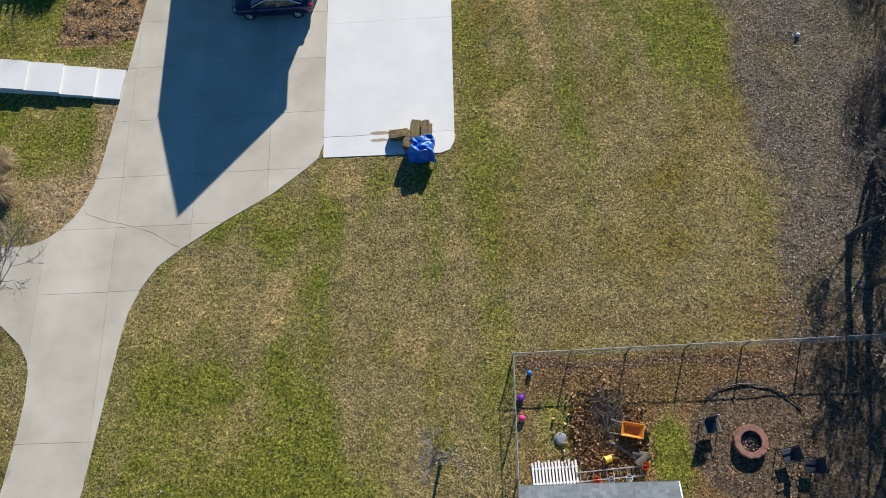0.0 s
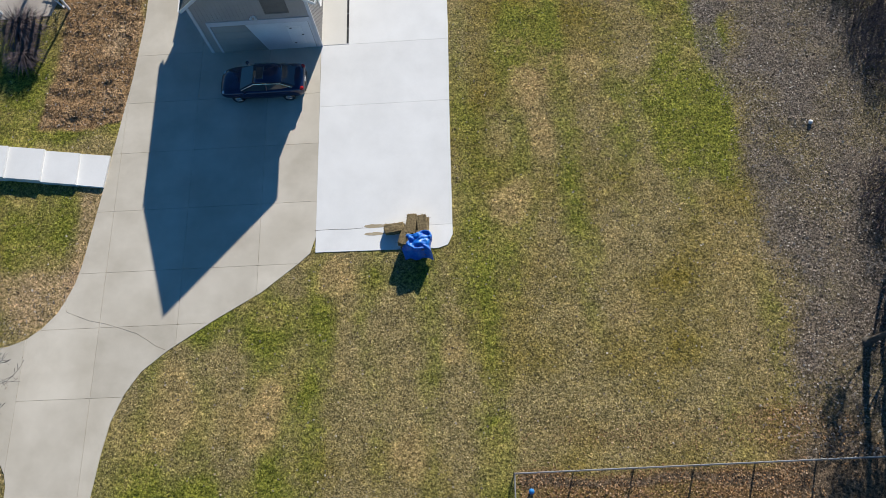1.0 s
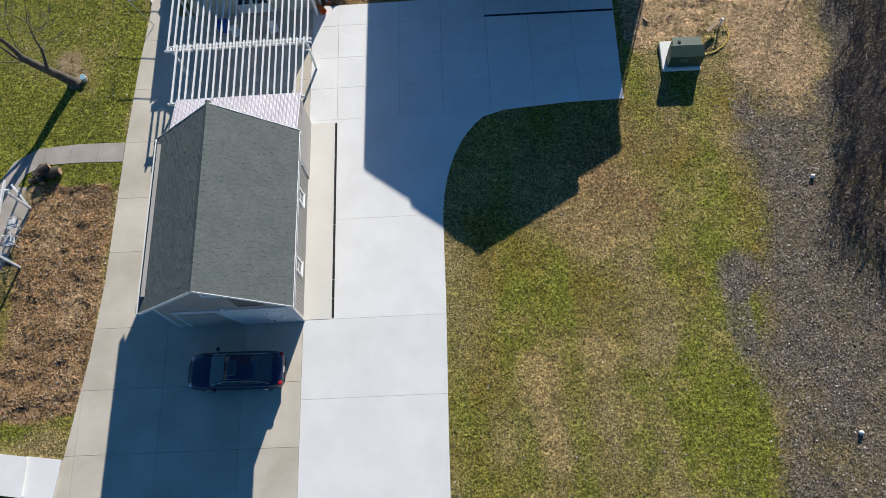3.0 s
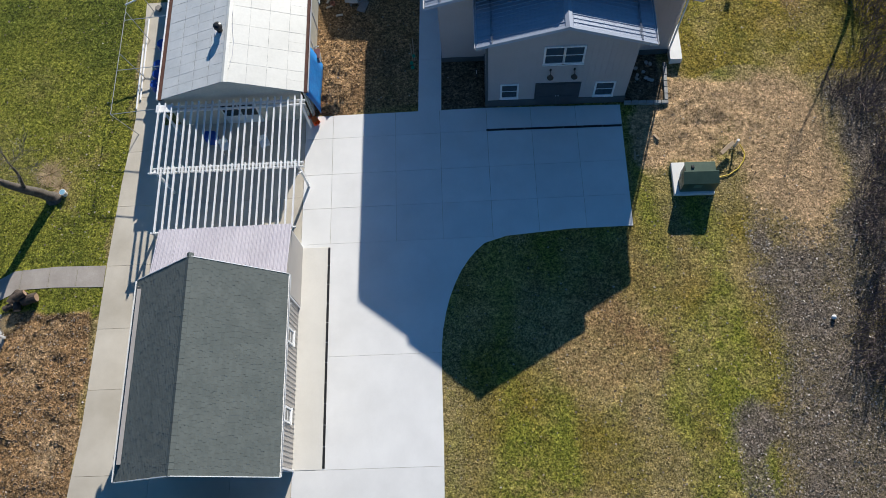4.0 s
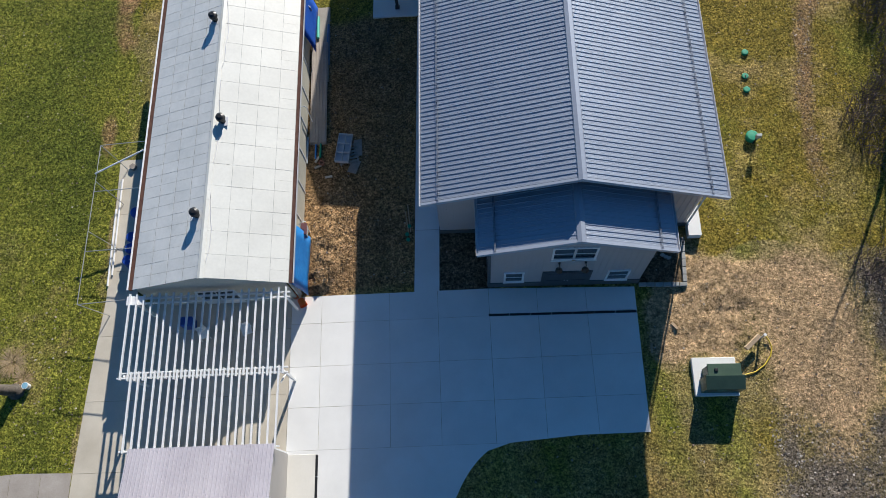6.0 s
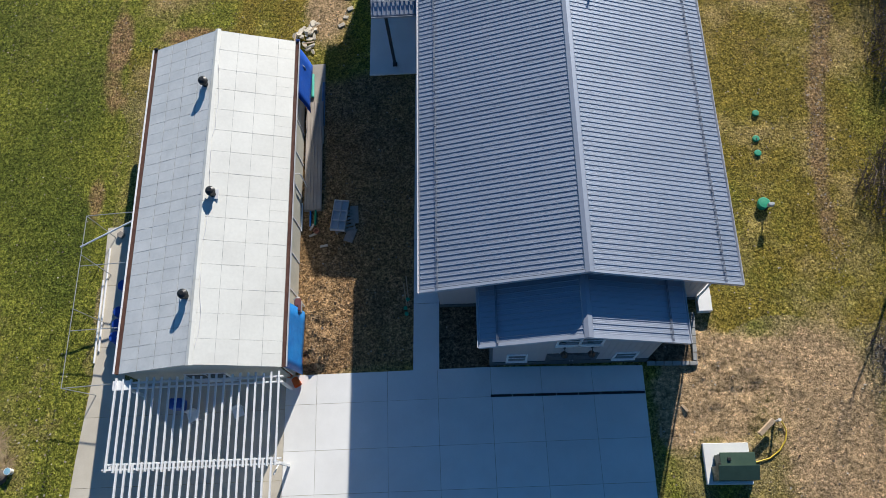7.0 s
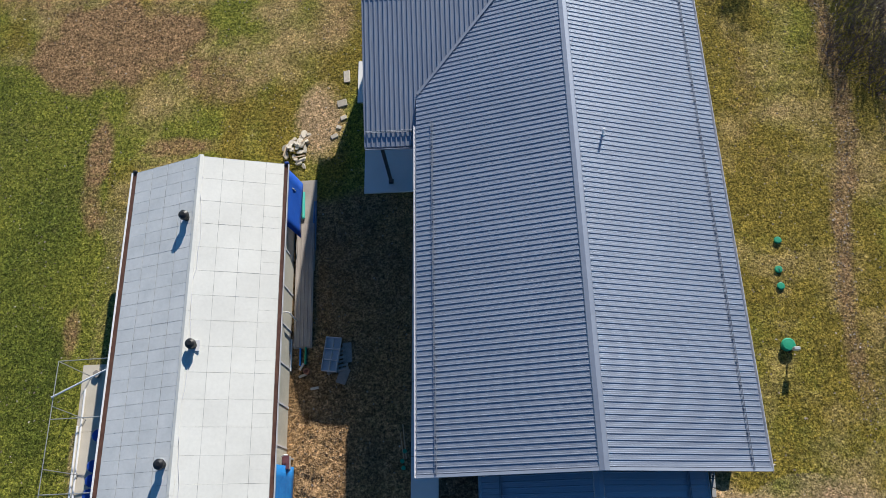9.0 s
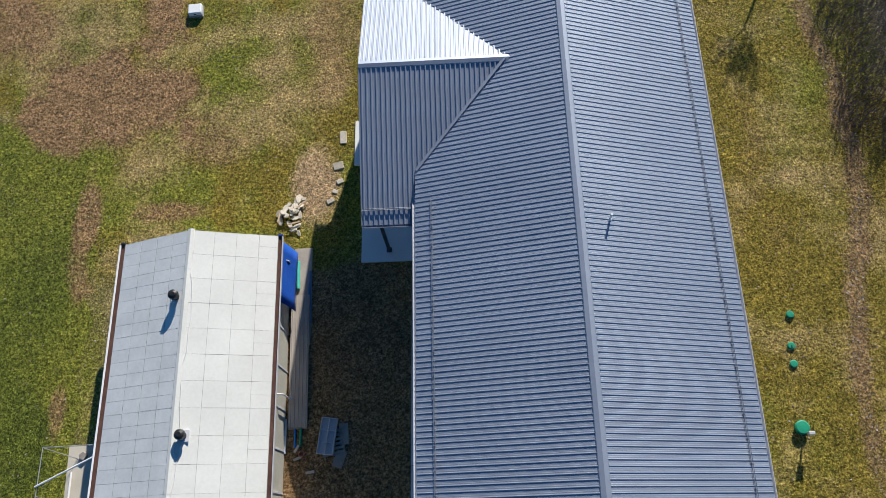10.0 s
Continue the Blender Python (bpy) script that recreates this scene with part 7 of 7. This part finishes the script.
part("tray", Mesh().loft([[(-0.30, -0.2, 0.3), (0.32, -0.2, 0.3), (0.32, 0.2, 0.3), (-0.30, 0.2, 0.3)], [(-0.48, -0.33, 0.58), (0.52, -0.33, 0.62), (0.52, 0.33, 0.62), (-0.48, 0.33, 0.58)], [(-0.44, -0.29, 0.58), (0.48, -0.29, 0.62), (0.48, 0.29, 0.62), (-0.44, 0.29, 0.58)], [(-0.28, -0.17, 0.33), (0.3, -0.17, 0.33), (0.3, 0.17, 0.33), (-0.28, 0.17, 0.33)]]), ORN, wb)
for sy in (-0.25, 0.25):
    part("handle", Mesh().tube([(-1.0, sy * 1.2, 0.62), (-0.3, sy, 0.3), (0.62, sy * 0.4, 0.22)], 0.02, 6), GREYWOOD, wb)
    part("leg", Mesh().tube([(-0.3, sy, 0.3), (-0.35, sy, 0.0)], 0.02, 6), DARK_METAL, wb)
part("wheel", Mesh().tube([(0.7, -0.04, 0.2), (0.7, 0.04, 0.2)], 0.2, 16), BLACK, wb)
for x, y, a, l, r in ((6.1, 2.2, -35, 1.5, 0.10), (6.9, 1.75, 40, 0.7, 0.2), (6.75, 2.0, -10, 0.6, 0.17)):
    lg = thing("yard_log", "pale sawn log lying among leaves", "log", pose(x, y, r + 0.01, 0, 0, a), group="logs in the yard")
    part("bark", Mesh().tube([(-l / 2, 0, 0), (0, 0.02, 0.01), (l / 2, 0, 0)], [r, r * 0.95, r * 0.9], 12), GREYWOOD if l > 1 else TRUNK, lg)
    part("cut_face", Mesh().tube([(l / 2, 0, 0), (l / 2 + 0.005, 0, 0)], r * 0.8, 12), CUT, lg)
pk = thing("picket_panel", "white slatted fence panel lying flat on the ground", "picket panel", pose(2.95, 1.25, 0.05, 0, 0, 2))
for i in range(14):
    part("picket", Mesh().box(-0.045, 0.045, -0.62, 0.55 + 0.12 * ((i * 7) % 3) / 3, 0.03, 0.055, 0.004), PW, pk, m=pose(-0.98 + i * 0.15, 0, 0.004 * (i % 2)))
for y in (-0.35, 0.3):
    part("rail", Mesh().box(-1.05, 1.05, y - 0.04, y + 0.04, 0, 0.03, 0.004), PW, pk)
ld = thing("ladder", "aluminium ladder lying behind the shed", "ladder", pose(5.4, 1.2, 0.12, 0, 0, 4))
for y in (-0.2, 0.2):
    part("rail", Mesh().box(-1.5, 1.45, y - 0.025, y + 0.025, 0, 0.08, 0.006), GALV, ld)
for i in range(10):
    part("rung", Mesh().tube([(-1.35 + i * 0.3, -0.2, 0.04), (-1.35 + i * 0.3, 0.2, 0.04)], 0.016, 6), GALV, ld)
YEL = surf("yellow_plastic", (0.75, 0.42, 0.02), (0.82, 0.5, 0.04), 3, 10, 0.4, grime=0.08)
bucket(pose(5.5, 1.9, 0.2, 80, 0, -70), YEL, "yellow bucket lying on its side", 0.17, 0.34)
bucket(pose(6.95, 1.5, 0.05), ORANGEP, "orange bucket beside the logs", 0.17, 0.34)
bucket(pose(4.75, 0.95, 0.05), ORANGEP, "orange bucket at the shed wall", 0.17, 0.34)
bucket(pose(5.4, 0.95, 0.05), WHITE, "white bucket at the shed wall", 0.15, 0.3)
bucket(pose(6.2, 1.0, 0.05), WHITE, "white bucket at the shed wall", 0.15, 0.3)
# fire ring on a gravel circle
PAV = surf("red_paver", (0.26, 0.12, 0.09), (0.36, 0.19, 0.14), 3, 18, 0.9, bump=0.006, vary=0.15, grime=0.3)
ring = thing("fire_ring", "round fire ring of reddish concrete pavers", "fire pit", pose(11.75, 2.4, 0))
stone = Mesh().loft([[(0.46, -0.13, z), (0.70, -0.19, z), (0.745, -0.08, z), (0.75, 0.08, z), (0.70, 0.19, z), (0.46, 0.13, z)] for z in (0, 0.14)]).loft([[(0.47, -0.125, z), (0.70 - q, -0.18 + q, z), (0.74 - q, 0, z), (0.70 - q, 0.18 - q, z), (0.47, 0.125, z)] for z, q in ((0.14, 0), (0.155, 0.015))]).data("paver", PAV)
for lv in range(2):
    for k in range(12):
        part("paver", stone, None, ring, m=pose(0, 0, lv * 0.158, 0, 0, k * 30 + lv * 15))
part("ash", Mesh().tube([(0, 0, 0.0), (0, 0, 0.06)], [0.47, 0.4], 20), PLINTH, ring, "dark ash bed")
r10 = np.random.RandomState(14)
an, rn = r10.uniform(0, 6.28, 200), 0.38 * np.sqrt(r10.rand(200))
cards("ash_leaves", "pale leaves blown into the fire ring", r10, 11.75 + rn * np.cos(an), 2.4 + rn * np.sin(an), 0.09, 0.12, LEAVES, None, 0.6, 0.42)
thing("bent_pipe", "dark curved pipe edging the gravel circle", "edging pipe", mesh=Mesh().tube([(11.9 + 2.75 * math.cos(a), 2.45 + 2.55 * math.sin(a), 0.07) for a in [math.radians(30 + 6 * k) for k in range(18)]], 0.026, 6), material=BLACK, smooth=True)
NAVY = surf("navy_sling", (0.02, 0.026, 0.045), (0.035, 0.042, 0.065), 4, 14, 0.7)
for x, y, a, mat, lab in ((10.05, 3.1, 10, GALV, "grey metal yard chair facing the fire ring"), (13.2, 1.75, -80, NAVY, "dark sling chair facing the fire ring"), (14.1, 1.3, -95, NAVY, "dark sling chair beside the fire ring")):
    yc = thing("yard_chair", lab, "chair", pose(x, y, 0.0, 0, 0, a), group="chairs round the fire ring")
    part("seat", Mesh().box(-0.27, 0.27, -0.27, 0.27, 0.40, 0.44, 0.02), NAVY, yc)
    part("backrest", Mesh().loft([[(-0.27, 0.24, 0.44), (0.27, 0.24, 0.44), (0.27, 0.28, 0.44), (-0.27, 0.28, 0.44)], [(-0.27, 0.38, 1.0), (0.27, 0.38, 1.0), (0.27, 0.42, 1.0), (-0.27, 0.42, 1.0)]]), NAVY, yc)
    for sx in (-0.31, 0.31):
        part("side_rail", Mesh().tube([(sx, 0.40, 1.02), (sx, 0.27, 0.60), (sx, -0.30, 0.60), (sx, -0.30, 0.0)], 0.028, 6), mat if mat != NAVY else DARK_METAL, yc)
        part("leg", Mesh().tube([(sx, 0.26, 0.6), (sx, 0.32, 0.0)], 0.025, 6), mat if mat != NAVY else DARK_METAL, yc)

# ---- clods on the bare soil ----
rc_ = np.random.RandomState(33)
cx, cy = np.concatenate([rc_.uniform(-23.6, -18.9, 5200), rc_.uniform(-7.9, -4.8, 1900), rc_.uniform(9.8, 19, 3400), rc_.uniform(-21, -17, 500)]), np.concatenate([rc_.uniform(25.9, 38.4, 5200), rc_.uniform(49.3, 55, 1900), rc_.uniform(42.5, 51, 3400), rc_.uniform(66, 86, 500)])
zc = zones(cx, cy)
ok = (np.maximum(zc["soil"], zc["brown"]) > 0.55) & ~inside(MAIN_DRIVE, cx, cy) & ~inside(SLAB, cx, cy)
cx, cy = cx[ok], cy[ok]
cz, cs = relief(cx, cy), 0.012 + np.where(cx > 5, 0.022, 0.06) * rc_.rand(len(cx)) ** 3
octa = np.array([(1, 0, 0), (0, 1, 0), (-1, 0, 0), (0, -1, 0), (0, 0, 1), (0, 0, -1)], float)
verts = np.stack([cx, cy, cz], -1)[:, None, :] + octa[None] * cs[:, None, None] * rc_.uniform(0.6, 1.4, (len(cx), 6, 1))
tri = np.array([(0, 1, 4), (1, 2, 4), (2, 3, 4), (3, 0, 4), (1, 0, 5), (2, 1, 5), (3, 2, 5), (0, 3, 5)])
faces = (np.arange(len(cx))[:, None, None] * 6 + tri[None]).reshape(-1, 3)
cm = bpy.data.meshes.new("soil_clods")
fill(cm, verts.reshape(-1, 3), faces, surf("clod", (0.17, 0.105, 0.055), (0.36, 0.245, 0.14), 3, 20, 0.95, island=0.3), None, smooth=False)
tagged(new("soil_clods", cm), "dry tan clods on the dug soil", "soil clods", kind="stuff")
